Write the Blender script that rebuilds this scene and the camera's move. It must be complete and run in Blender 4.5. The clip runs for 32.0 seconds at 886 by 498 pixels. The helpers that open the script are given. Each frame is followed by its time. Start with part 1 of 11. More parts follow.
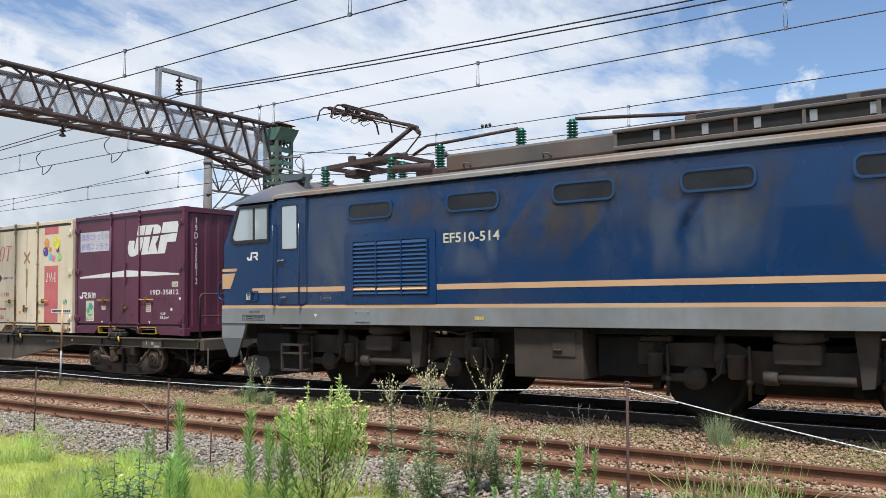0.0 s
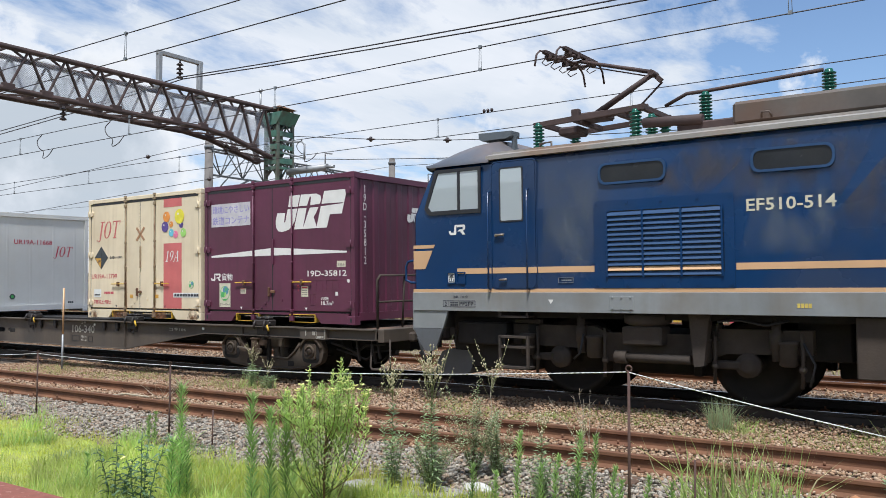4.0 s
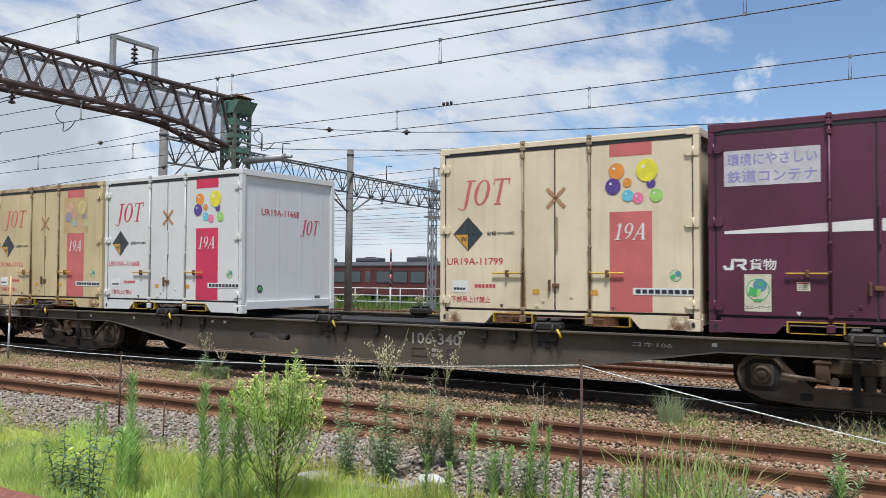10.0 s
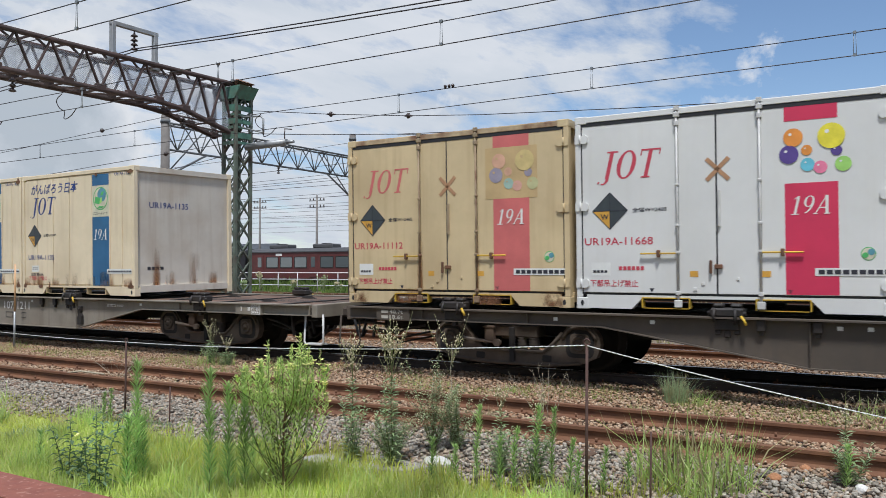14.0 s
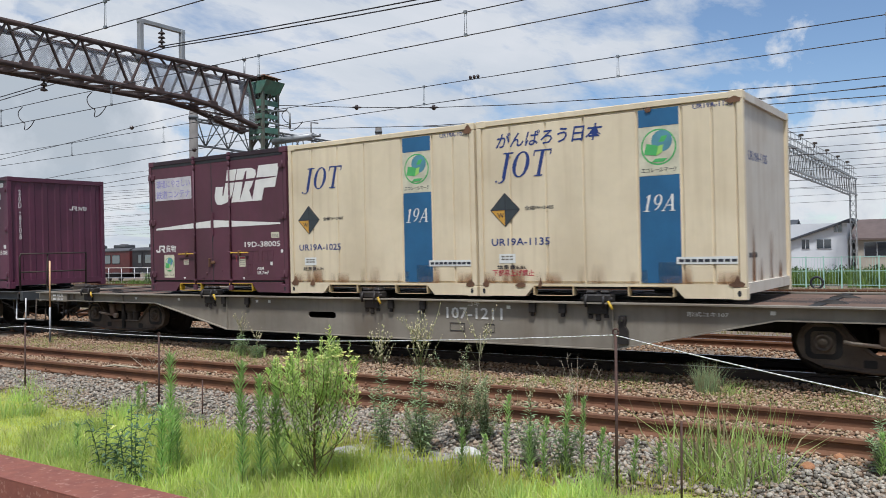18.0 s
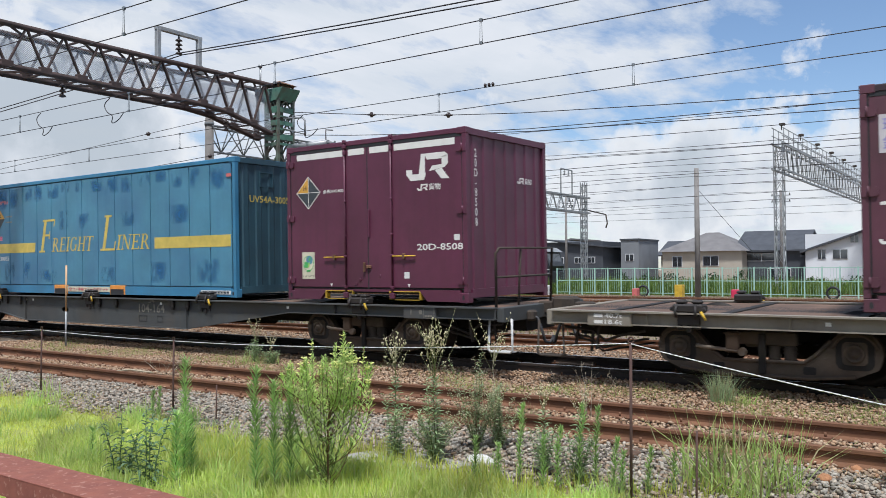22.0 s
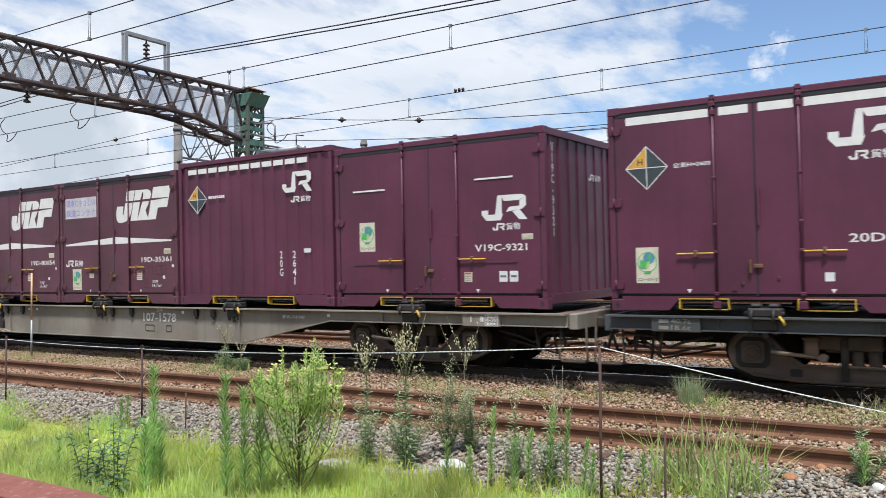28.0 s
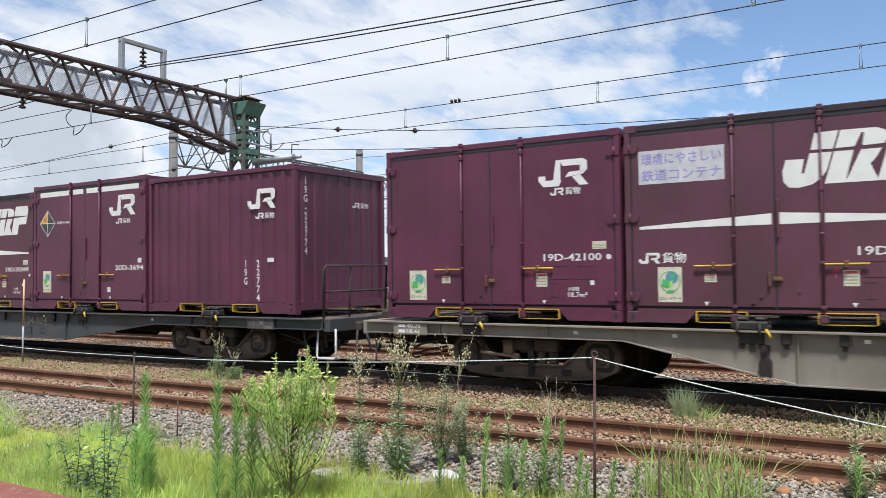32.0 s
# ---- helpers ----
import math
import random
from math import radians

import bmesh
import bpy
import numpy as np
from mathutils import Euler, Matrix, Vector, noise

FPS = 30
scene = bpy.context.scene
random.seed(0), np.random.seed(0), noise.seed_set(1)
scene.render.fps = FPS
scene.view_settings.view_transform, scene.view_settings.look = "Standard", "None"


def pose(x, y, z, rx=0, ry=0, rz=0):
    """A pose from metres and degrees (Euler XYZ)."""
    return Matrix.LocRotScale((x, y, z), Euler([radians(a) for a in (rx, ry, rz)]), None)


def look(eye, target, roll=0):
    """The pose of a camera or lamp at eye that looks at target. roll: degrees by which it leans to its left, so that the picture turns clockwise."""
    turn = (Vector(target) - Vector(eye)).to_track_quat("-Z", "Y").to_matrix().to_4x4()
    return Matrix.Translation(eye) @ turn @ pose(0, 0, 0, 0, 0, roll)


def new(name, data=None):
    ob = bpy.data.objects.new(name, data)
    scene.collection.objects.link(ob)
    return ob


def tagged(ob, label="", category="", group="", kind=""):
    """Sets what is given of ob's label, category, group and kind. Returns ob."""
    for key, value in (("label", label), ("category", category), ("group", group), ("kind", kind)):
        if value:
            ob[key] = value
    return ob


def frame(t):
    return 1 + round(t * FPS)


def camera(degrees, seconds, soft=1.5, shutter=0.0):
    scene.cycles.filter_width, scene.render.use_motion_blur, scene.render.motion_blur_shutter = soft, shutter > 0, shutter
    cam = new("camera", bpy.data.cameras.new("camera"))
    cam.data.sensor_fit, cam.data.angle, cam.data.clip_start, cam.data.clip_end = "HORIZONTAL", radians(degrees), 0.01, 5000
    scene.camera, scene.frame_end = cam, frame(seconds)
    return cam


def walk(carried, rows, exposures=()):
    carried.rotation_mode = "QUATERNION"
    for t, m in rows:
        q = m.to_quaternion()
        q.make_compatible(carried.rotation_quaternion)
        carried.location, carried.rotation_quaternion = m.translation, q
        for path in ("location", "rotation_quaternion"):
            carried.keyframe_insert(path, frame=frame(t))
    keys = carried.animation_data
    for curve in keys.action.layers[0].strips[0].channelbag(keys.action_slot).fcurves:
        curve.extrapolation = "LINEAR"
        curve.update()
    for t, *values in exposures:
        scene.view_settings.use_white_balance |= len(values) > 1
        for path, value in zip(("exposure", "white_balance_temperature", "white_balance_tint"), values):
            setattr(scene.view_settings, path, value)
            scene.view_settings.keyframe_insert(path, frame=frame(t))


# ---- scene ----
cam = camera(56.31, 32.0, soft=0.45, shutter=0.2)
walk(cam, [
    (0, pose(0.012, -0.045, 1.508, 94.041, 0.169, 35.143)),
    (0.5, pose(0.009, -0.046, 1.510, 94.042, 0.167, 35.122)),
    (1, pose(0.008, -0.043, 1.509, 94.048, 0.148, 35.131)),
    (1.5, pose(0.010, -0.038, 1.507, 94.001, 0.139, 35.229)),
    (2, pose(0.013, -0.043, 1.509, 93.876, 0.148, 35.348)),
    (2.5, pose(0.007, -0.045, 1.506, 93.727, 0.076, 35.421)),
    (3, pose(0.003, -0.034, 1.503, 93.478, 0.122, 35.455)),
    (3.5, pose(-0.003, -0.038, 1.493, 93.283, 0.052, 35.347)),
    (5.5, pose(-0.003, -0.042, 1.490, 92.569, -0.182, 34.793)),
    (6, pose(-0.004, -0.044, 1.486, 92.613, -0.236, 34.579)),
    (6.5, pose(-0.006, -0.037, 1.483, 92.636, -0.286, 34.319)),
    (7, pose(-0.007, -0.036, 1.478, 92.626, -0.320, 33.953)),
    (7.5, pose(-0.004, -0.028, 1.479, 92.537, -0.367, 33.570)),
    (8, pose(-0.003, -0.030, 1.478, 92.498, -0.450, 33.199)),
    (8.5, pose(0.001, -0.028, 1.483, 92.514, -0.471, 32.911)),
    (9, pose(0.002, -0.033, 1.486, 92.568, -0.576, 32.654)),
    (9.5, pose(0.008, -0.049, 1.492, 92.623, -0.674, 32.400)),
    (10, pose(0.006, -0.043, 1.488, 92.585, -0.705, 32.221)),
    (10.5, pose(0.007, -0.046, 1.493, 92.347, -0.644, 32.184)),
    (11, pose(0.003, -0.038, 1.487, 92.161, -0.601, 32.194)),
    (11.5, pose(0.003, -0.027, 1.480, 91.951, -0.412, 32.306)),
    (12, pose(-0.009, -0.013, 1.471, 91.840, -0.313, 32.333)),
    (12.5, pose(-0.009, -0.019, 1.473, 91.682, -0.173, 32.362)),
    (13, pose(-0.009, -0.019, 1.469, 91.613, -0.124, 32.349)),
    (13.5, pose(-0.009, -0.020, 1.471, 91.534, -0.105, 32.357)),
    (14, pose(-0.008, -0.016, 1.471, 91.492, -0.007, 32.501)),
    (14.5, pose(-0.008, -0.019, 1.474, 91.448, 0.067, 32.704)),
    (16.5, pose(-0.003, -0.022, 1.470, 91.249, 0.547, 33.665)),
    (17, pose(0.001, -0.021, 1.474, 91.139, 0.656, 33.935)),
    (17.5, pose(-0.006, -0.026, 1.469, 91.081, 0.602, 34.076)),
    (18, pose(-0.001, -0.025, 1.470, 90.916, 0.692, 34.403)),
    (18.5, pose(-0.008, -0.020, 1.464, 90.841, 0.758, 34.713)),
    (19, pose(-0.005, -0.022, 1.472, 90.730, 0.834, 35.058)),
    (19.5, pose(-0.009, -0.019, 1.468, 90.774, 0.707, 35.231)),
    (20, pose(-0.012, -0.025, 1.465, 90.901, 0.494, 35.268)),
    (20.5, pose(-0.009, -0.032, 1.463, 90.996, 0.357, 35.256)),
    (21, pose(-0.008, -0.027, 1.467, 91.097, 0.284, 35.283)),
    (21.5, pose(-0.012, -0.022, 1.464, 91.234, 0.266, 35.291)),
    (22, pose(-0.009, -0.032, 1.465, 91.448, 0.279, 35.317)),
    (22.5, pose(-0.002, -0.038, 1.471, 91.712, 0.443, 35.375)),
    (23, pose(0.006, -0.043, 1.478, 92.031, 0.557, 35.373)),
    (23.5, pose(0.001, -0.034, 1.482, 92.208, 0.732, 35.294)),
    (24, pose(-0.008, -0.027, 1.468, 92.282, 0.762, 35.116)),
    (24.5, pose(-0.002, -0.017, 1.470, 92.073, 0.902, 35.039)),
    (25, pose(-0.006, -0.018, 1.466, 91.805, 0.917, 34.866)),
    (25.5, pose(-0.004, -0.027, 1.463, 91.535, 0.962, 34.648)),
    (27.5, pose(0.016, -0.038, 1.465, 91.577, 0.818, 33.550)),
    (28, pose(0.012, -0.037, 1.467, 91.763, 0.724, 33.388)),
    (28.5, pose(0.011, -0.045, 1.463, 92.046, 0.528, 33.238)),
    (29, pose(0.010, -0.040, 1.459, 92.408, 0.384, 33.146)),
    (29.5, pose(0.009, -0.034, 1.463, 92.758, 0.341, 33.214)),
    (30, pose(0.011, -0.031, 1.467, 93.036, 0.379, 33.314)),
    (30.5, pose(0.009, -0.033, 1.465, 93.162, 0.327, 33.308)),
    (31, pose(0.008, -0.036, 1.466, 93.042, 0.286, 33.251)),
    (31.5, pose(0.004, -0.037, 1.459, 92.831, 0.207, 33.100)),
    (32, pose(-0.002, -0.030, 1.454, 92.520, 0.131, 32.974)),
], exposures=[(0, 0.10, 6050, 10), (7, 0.08, 6050, 10), (10, -0.06, 6050, 10), (13, -0.18, 6050, 10), (18, -0.18, 6050, 10), (21, -0.06, 6050, 10), (24, 0.02, 6050, 10), (28, 0.15, 6050, 10), (32, 0.15, 6050, 10)])

# how far the train has rolled along its track, in metres, by the second
ROLLED = [
    (0, -20.939), (0.5, -20.478), (1, -20.011), (1.5, -19.494), (2, -18.930), (2.5, -18.355), (3, -17.774), (3.5, -17.249), 
    (5.5, -14.589), (6, -13.885), (6.5, -13.137), (7, -12.306), (7.5, -11.415), (8, -10.528), (8.5, -9.599), (9, -8.694), 
    (9.5, -7.738), (10, -6.668), (10.5, -5.461), (11, -4.276), (11.5, -3.115), (12, -2.029), (12.5, -0.815), (13, 0.471), 
    (13.5, 1.815), (14, 3.120), (14.5, 4.374), (16.5, 9.796), (17, 11.191), (17.5, 12.462), (18, 13.911), (18.5, 15.390), 
    (19, 16.978), (19.5, 18.497), (20, 20.004), (20.5, 21.357), (21, 22.912), (21.5, 24.609), (22, 26.222), (22.5, 27.844), 
    (23, 29.415), (23.5, 31.018), (24, 32.784), (24.5, 34.692), (25, 36.528), (25.5, 38.365), (27.5, 45.938), (28, 47.887), 
    (28.5, 49.759), (29, 51.653), (29.5, 53.696), (30, 55.884), (30.5, 57.988), (31, 60.099), (31.5, 62.108), (32, 64.132), 
    ]

# ---- sky and sun ----
SUN_ELEV, SUN_AZ = 65.0, 151.0        # degrees; azimuth clockwise from +y
world = bpy.data.worlds.new("sky")
scene.world = world
world.use_nodes = True
wn, wl = world.node_tree.nodes, world.node_tree.links
wn.clear()
w_out = wn.new("ShaderNodeOutputWorld")
w_bg = wn.new("ShaderNodeBackground")
w_sky = wn.new("ShaderNodeTexSky")
w_sky.sky_type, w_sky.sun_disc = "NISHITA", False
w_sky.sun_elevation, w_sky.sun_rotation = radians(SUN_ELEV), radians(SUN_AZ)
w_sky.dust_density, w_sky.ozone_density = 0.3, 2.5
w_tc = wn.new("ShaderNodeTexCoord")


def world_math(op, a, b):
    n = wn.new("ShaderNodeMath")
    n.operation = op
    for i, v in enumerate((a, b)):
        if isinstance(v, (int, float)):
            n.inputs[i].default_value = v
        else:
            wl.new(v, n.inputs[i])
    return n.outputs[0]


w_sep = wn.new("ShaderNodeSeparateXYZ")
wl.new(w_tc.outputs["Generated"], w_sep.inputs[0])
w_up = world_math("ADD", world_math("MAXIMUM", w_sep.outputs[2], 0.0), 0.16)
w_cx = world_math("DIVIDE", w_sep.outputs[0], w_up)
w_cy = world_math("DIVIDE", w_sep.outputs[1], w_up)
w_com = wn.new("ShaderNodeCombineXYZ")
wl.new(w_cx, w_com.inputs[0])
wl.new(w_cy, w_com.inputs[1])


def cloud_noise(scale, detail, rough, offset, distortion=0.0):
    m = wn.new("ShaderNodeMapping")
    m.inputs["Location"].default_value = offset
    m.inputs["Scale"].default_value = (1.0, 0.55, 1.0)
    wl.new(w_com.outputs[0], m.inputs["Vector"])
    n = wn.new("ShaderNodeTexNoise")
    n.inputs["Scale"].default_value, n.inputs["Detail"].default_value = scale, detail
    n.inputs["Roughness"].default_value, n.inputs["Distortion"].default_value = rough, distortion
    wl.new(m.outputs[0], n.inputs["Vector"])
    return n.outputs["Fac"]


def world_ramp(fac, stops):
    r = wn.new("ShaderNodeValToRGB")
    while len(r.color_ramp.elements) < len(stops):
        r.color_ramp.elements.new(0.5)
    for e, (pos, col) in zip(r.color_ramp.elements, stops):
        e.position, e.color = pos, (*col, 1)
    wl.new(fac, r.inputs[0])
    return r.outputs[0]


def world_ramp_value(v, lo, hi):
    n = wn.new("ShaderNodeMapRange")
    n.inputs["From Min"].default_value, n.inputs["From Max"].default_value = lo, hi
    wl.new(v, n.inputs["Value"])
    return n.outputs[0]


def near_to(centre, r):
    """1 in the direction of centre, falling to 0 at r (about radians) from it."""
    c = Vector(centre).normalized()
    n = wn.new("ShaderNodeVectorMath")
    n.operation = "DISTANCE"
    wl.new(w_tc.outputs["Generated"], n.inputs[0])
    n.inputs[1].default_value = c
    return world_math("MAXIMUM", world_math("SUBTRACT", 1.0, world_math("DIVIDE", n.outputs["Value"], r)), 0.0)


w_big = cloud_noise(0.8, 9.0, 0.62, (3.1, 1.7, 0.0), 0.35)
w_fine = cloud_noise(4.6, 8.0, 0.62, (7.4, 2.2, 0.0), 0.2)
# along the tracks' far side: -0.45 to 0.45 from the gantry to the open blue
w_side = world_math("ADD", world_math("MULTIPLY", w_sep.outputs[0], 0.845), world_math("MULTIPLY", w_sep.outputs[1], 0.535))
w_right = world_ramp_value(w_side, -0.08, 0.18)
# the high cover tears open in a deep blue hole, and in a band above the heaped clouds
w_hole = world_math("MULTIPLY", near_to((-0.135, 0.952, 0.275), 0.19), -0.30)
w_band = world_math("MULTIPLY", world_math("MULTIPLY", world_math("MAXIMUM", world_math("SUBTRACT", 1.0, world_math("DIVIDE", world_math("ABSOLUTE", world_math("SUBTRACT", w_sep.outputs[2], 0.168), 0.0), 0.045)), 0.0), w_right), -0.20)
w_high = world_math("MULTIPLY", world_math("MAXIMUM", world_math("SUBTRACT", w_sep.outputs[2], 0.32), 0.0), -0.45)
w_bias = world_math("ADD", world_math("ADD", w_hole, w_band), world_math("ADD", world_math("ADD", w_high, 0.03), world_math("MULTIPLY", w_right, -0.05)))
w_dens = world_math("ADD", world_math("ADD", world_math("MULTIPLY", w_big, 0.85), world_math("ADD", world_math("MULTIPLY", w_fine, 0.85), -0.35)), w_bias)
w_cover = world_ramp(w_dens, [(0.33, (0.02, 0.02, 0.02)), (0.45, (0.55, 0.55, 0.55)), (0.56, (0.98, 0.98, 0.98))])
w_shade = world_ramp(cloud_noise(1.5, 6.0, 0.6, (1.2, 5.3, 0.0), 0.3), [(0.3, (0.76, 0.82, 0.90)), (0.5, (0.93, 0.96, 0.99)), (0.66, (1.06, 1.06, 1.07))])
# heaped clouds: a great grey-bellied one by the gantry, bright heads low over the yard
w_cm = wn.new("ShaderNodeMapping")
w_cm.inputs["Location"].default_value = (2.15, 0.4, 0.35)
wl.new(w_tc.outputs["Generated"], w_cm.inputs["Vector"])
w_heap = wn.new("ShaderNodeTexNoise")
w_heap.inputs["Scale"].default_value, w_heap.inputs["Detail"].default_value, w_heap.inputs["Roughness"].default_value = 9.0, 9.0, 0.58
wl.new(w_cm.outputs[0], w_heap.inputs["Vector"])
w_puff = world_math("MULTIPLY", world_math("SUBTRACT", w_heap.outputs["Fac"], 0.5), 1.7)
w_mass = None
for _c, _r, _k in (((-0.868, 0.466, 0.165), 0.17, 0.75), ((-0.817, 0.553, 0.150), 0.15, 0.75), ((-0.90, 0.40, 0.09), 0.2, 0.5),
                   ((-0.40, 0.905, 0.105), 0.12, 0.5), ((-0.324, 0.938, 0.118), 0.12, 0.5), ((-0.25, 0.96, 0.10), 0.12, 0.5), ((-0.13, 0.98, 0.10), 0.13, 0.5), ((-0.52, 0.84, 0.09), 0.13, 0.5)):
    _v = world_math("MULTIPLY", near_to(_c, _r), _k)
    w_mass = _v if w_mass is None else world_math("ADD", w_mass, _v)
w_mass = world_math("MINIMUM", w_mass, 0.85)
w_hd = world_math("ADD", w_mass, w_puff)
w_heap_cover = world_ramp(w_hd, [(0.26, (0, 0, 0)), (0.36, (0.75, 0.75, 0.75)), (0.48, (0.96, 0.96, 0.96))])
w_heap_shade = world_ramp(w_hd, [(0.26, (1.10, 1.10, 1.10)), (0.42, (1.10, 1.09, 1.07)), (0.62, (0.86, 0.89, 0.92)), (0.84, (0.68, 0.73, 0.77))])
w_gain = wn.new("ShaderNodeVectorMath")
w_gain.operation = "SCALE"
w_gain.inputs["Scale"].default_value = 0.165
wl.new(w_sky.outputs[0], w_gain.inputs[0])
w_mix = wn.new("ShaderNodeMix")
w_mix.data_type = "RGBA"
wl.new(w_cover, w_mix.inputs[0])
wl.new(w_gain.outputs[0], w_mix.inputs[6])
wl.new(w_shade, w_mix.inputs[7])
w_mix2 = wn.new("ShaderNodeMix")
w_mix2.data_type = "RGBA"
wl.new(w_heap_cover, w_mix2.inputs[0])
wl.new(w_mix.outputs[2], w_mix2.inputs[6])
wl.new(w_heap_shade, w_mix2.inputs[7])
wl.new(w_mix2.outputs[2], w_bg.inputs["Color"])
w_bg.inputs["Strength"].default_value = 0.80
wl.new(w_bg.outputs[0], w_out.inputs[0])

sun_data = bpy.data.lights.new("sun", "SUN")
sun_data.energy, sun_data.angle, sun_data.color = 5.0, radians(8.0), (1.0, 0.97, 0.925)
sun = new("sun", sun_data)
_e, _a = radians(SUN_ELEV), radians(SUN_AZ)
SUN_WAY = Vector((math.sin(_a) * math.cos(_e), math.cos(_a) * math.cos(_e), math.sin(_e)))
sun.matrix_world = look(SUN_WAY * 60, (0, 0, 0))

# ---- materials ----
def surface(name, col, rough=0.6, metal=0.0, vary=0.12, scale=3.0, dirt=None, dirt_amount=0.0, dirt_scale=1.2, streak=0.0, bump=0.0, bump_scale=60.0, fleck=None, fleck_amount=0.0, spec=0.5, per_piece=0.0):
    """A painted, rusty, stony or wooden surface: two scales of tone, stains, runs down the wall, fine relief."""
    m = bpy.data.materials.new(name)
    m.use_nodes = True
    n, l = m.node_tree.nodes, m.node_tree.links
    b = n["Principled BSDF"]
    tc = n.new("ShaderNodeTexCoord")

    def noise_of(sc, detail=4.0, stretch=None, offset=0.0):
        mp = n.new("ShaderNodeMapping")
        mp.inputs["Scale"].default_value = stretch or (1, 1, 1)
        mp.inputs["Location"].default_value = (offset, offset * 1.7, offset * 0.6)
        l.new(tc.outputs["Object"], mp.inputs["Vector"])
        t = n.new("ShaderNodeTexNoise")
        t.inputs["Scale"].default_value, t.inputs["Detail"].default_value = sc, detail
        l.new(mp.outputs[0], t.inputs["Vector"])
        return t.outputs["Fac"]

    def ramp(fac, lo, hi):
        r = n.new("ShaderNodeMapRange")
        r.inputs["From Min"].default_value, r.inputs["From Max"].default_value = lo, hi
        l.new(fac, r.inputs["Value"])
        return r.outputs[0]

    def times(a, k):
        t = n.new("ShaderNodeMath")
        t.operation = "MULTIPLY"
        l.new(a, t.inputs[0])
        t.inputs[1].default_value = k
        return t.outputs[0]

    def mix(fac, a, c, mode="MIX"):
        x = n.new("ShaderNodeMix")
        x.data_type, x.blend_type = "RGBA", mode
        if isinstance(fac, float):
            x.inputs[0].default_value = fac
        else:
            l.new(fac, x.inputs[0])
        for slot, v in ((6, a), (7, c)):
            if isinstance(v, tuple):
                x.inputs[slot].default_value = (*v, 1)
            else:
                l.new(v, x.inputs[slot])
        return x.outputs[2]

    dark = tuple(c * (1 - vary * 1.6) for c in col)
    light = tuple(min(1, c * (1 + vary)) for c in col)
    c = mix(ramp(noise_of(scale), 0.3, 0.7), dark, light)
    c = mix(times(ramp(noise_of(scale * 14, 3.0), 0.35, 0.7), vary * 1.2), c, tuple(v * 0.6 for v in col))
    if per_piece:
        oi = n.new("ShaderNodeObjectInfo")
        c = mix(times(oi.outputs["Random"], per_piece), c, tuple(v * 0.45 for v in col))
    if dirt:
        c = mix(times(ramp(noise_of(dirt_scale, 7.0, None, 3.3), 0.45, 0.72), dirt_amount), c, dirt)
        if streak:
            c = mix(times(ramp(noise_of(3.2, 5.0, (2.4, 2.4, 0.16), 8.1), 0.52, 0.78), streak), c, dirt)
    if fleck:
        c = mix(times(ramp(noise_of(34.0, 4.0, None, 1.3), 0.60, 0.66), fleck_amount), c, fleck)
    l.new(c, b.inputs["Base Color"])
    b.inputs["Metallic"].default_value = metal
    b.inputs["Specular IOR Level"].default_value = spec
    r = n.new("ShaderNodeMapRange")
    r.inputs["To Min"].default_value, r.inputs["To Max"].default_value = max(0.05, rough - 0.12), min(1, rough + 0.14)
    l.new(noise_of(scale * 2.3, 5.0, None, 5.0), r.inputs["Value"])
    l.new(r.outputs[0], b.inputs["Roughness"])
    if bump:
        bp = n.new("ShaderNodeBump")
        bp.inputs["Strength"].default_value, bp.inputs["Distance"].default_value = bump, 0.01
        l.new(noise_of(bump_scale, 5.0), bp.inputs["Height"])
        l.new(bp.outputs[0], b.inputs["Normal"])
    return m


RUST = (0.16, 0.06, 0.025)
GRIME = (0.035, 0.028, 0.022)
M_PURPLE = surface("maroon_paint", (0.112, 0.026, 0.054), 0.45, vary=0.14, scale=0.9, dirt=(0.045, 0.018, 0.022), dirt_amount=0.35, streak=0.25, bump=0.05, bump_scale=9)
M_PURPLE_OLD = surface("faded_maroon_paint", (0.108, 0.034, 0.052), 0.55, vary=0.16, scale=0.8, dirt=(0.06, 0.03, 0.03), dirt_amount=0.4, streak=0.3, bump=0.05, bump_scale=9)
M_PURPLE_SOOT = surface("sooty_maroon_paint", (0.030, 0.016, 0.022), 0.65, vary=0.25, scale=1.5, dirt=(0.07, 0.03, 0.035), dirt_amount=0.5)
M_CREAM = surface("cream_paint", (0.74, 0.625, 0.435), 0.5, vary=0.06, scale=0.8, dirt=(0.36, 0.25, 0.13), dirt_amount=0.25, streak=0.22, bump=0.04, bump_scale=8)
M_TAN = surface("yellowed_cream_paint", (0.60, 0.47, 0.27), 0.55, vary=0.07, scale=0.8, dirt=(0.30, 0.19, 0.09), dirt_amount=0.3, streak=0.3, bump=0.04, bump_scale=8)
M_CREAM_END = surface("greyer_cream_paint", (0.60, 0.55, 0.47), 0.55, vary=0.06, scale=0.8, dirt=(0.30, 0.20, 0.12), dirt_amount=0.35, streak=0.3)
M_WHITE = surface("white_paint", (0.67, 0.665, 0.635), 0.45, vary=0.04, scale=0.8, dirt=(0.5, 0.46, 0.38), dirt_amount=0.15, streak=0.12, bump=0.04, bump_scale=8)
M_TEAL_FRAME = surface("bright_blue_frame_paint", (0.045, 0.205, 0.36), 0.5, vary=0.12, scale=1.5, dirt=(0.05, 0.13, 0.19), dirt_amount=0.4, streak=0.2)
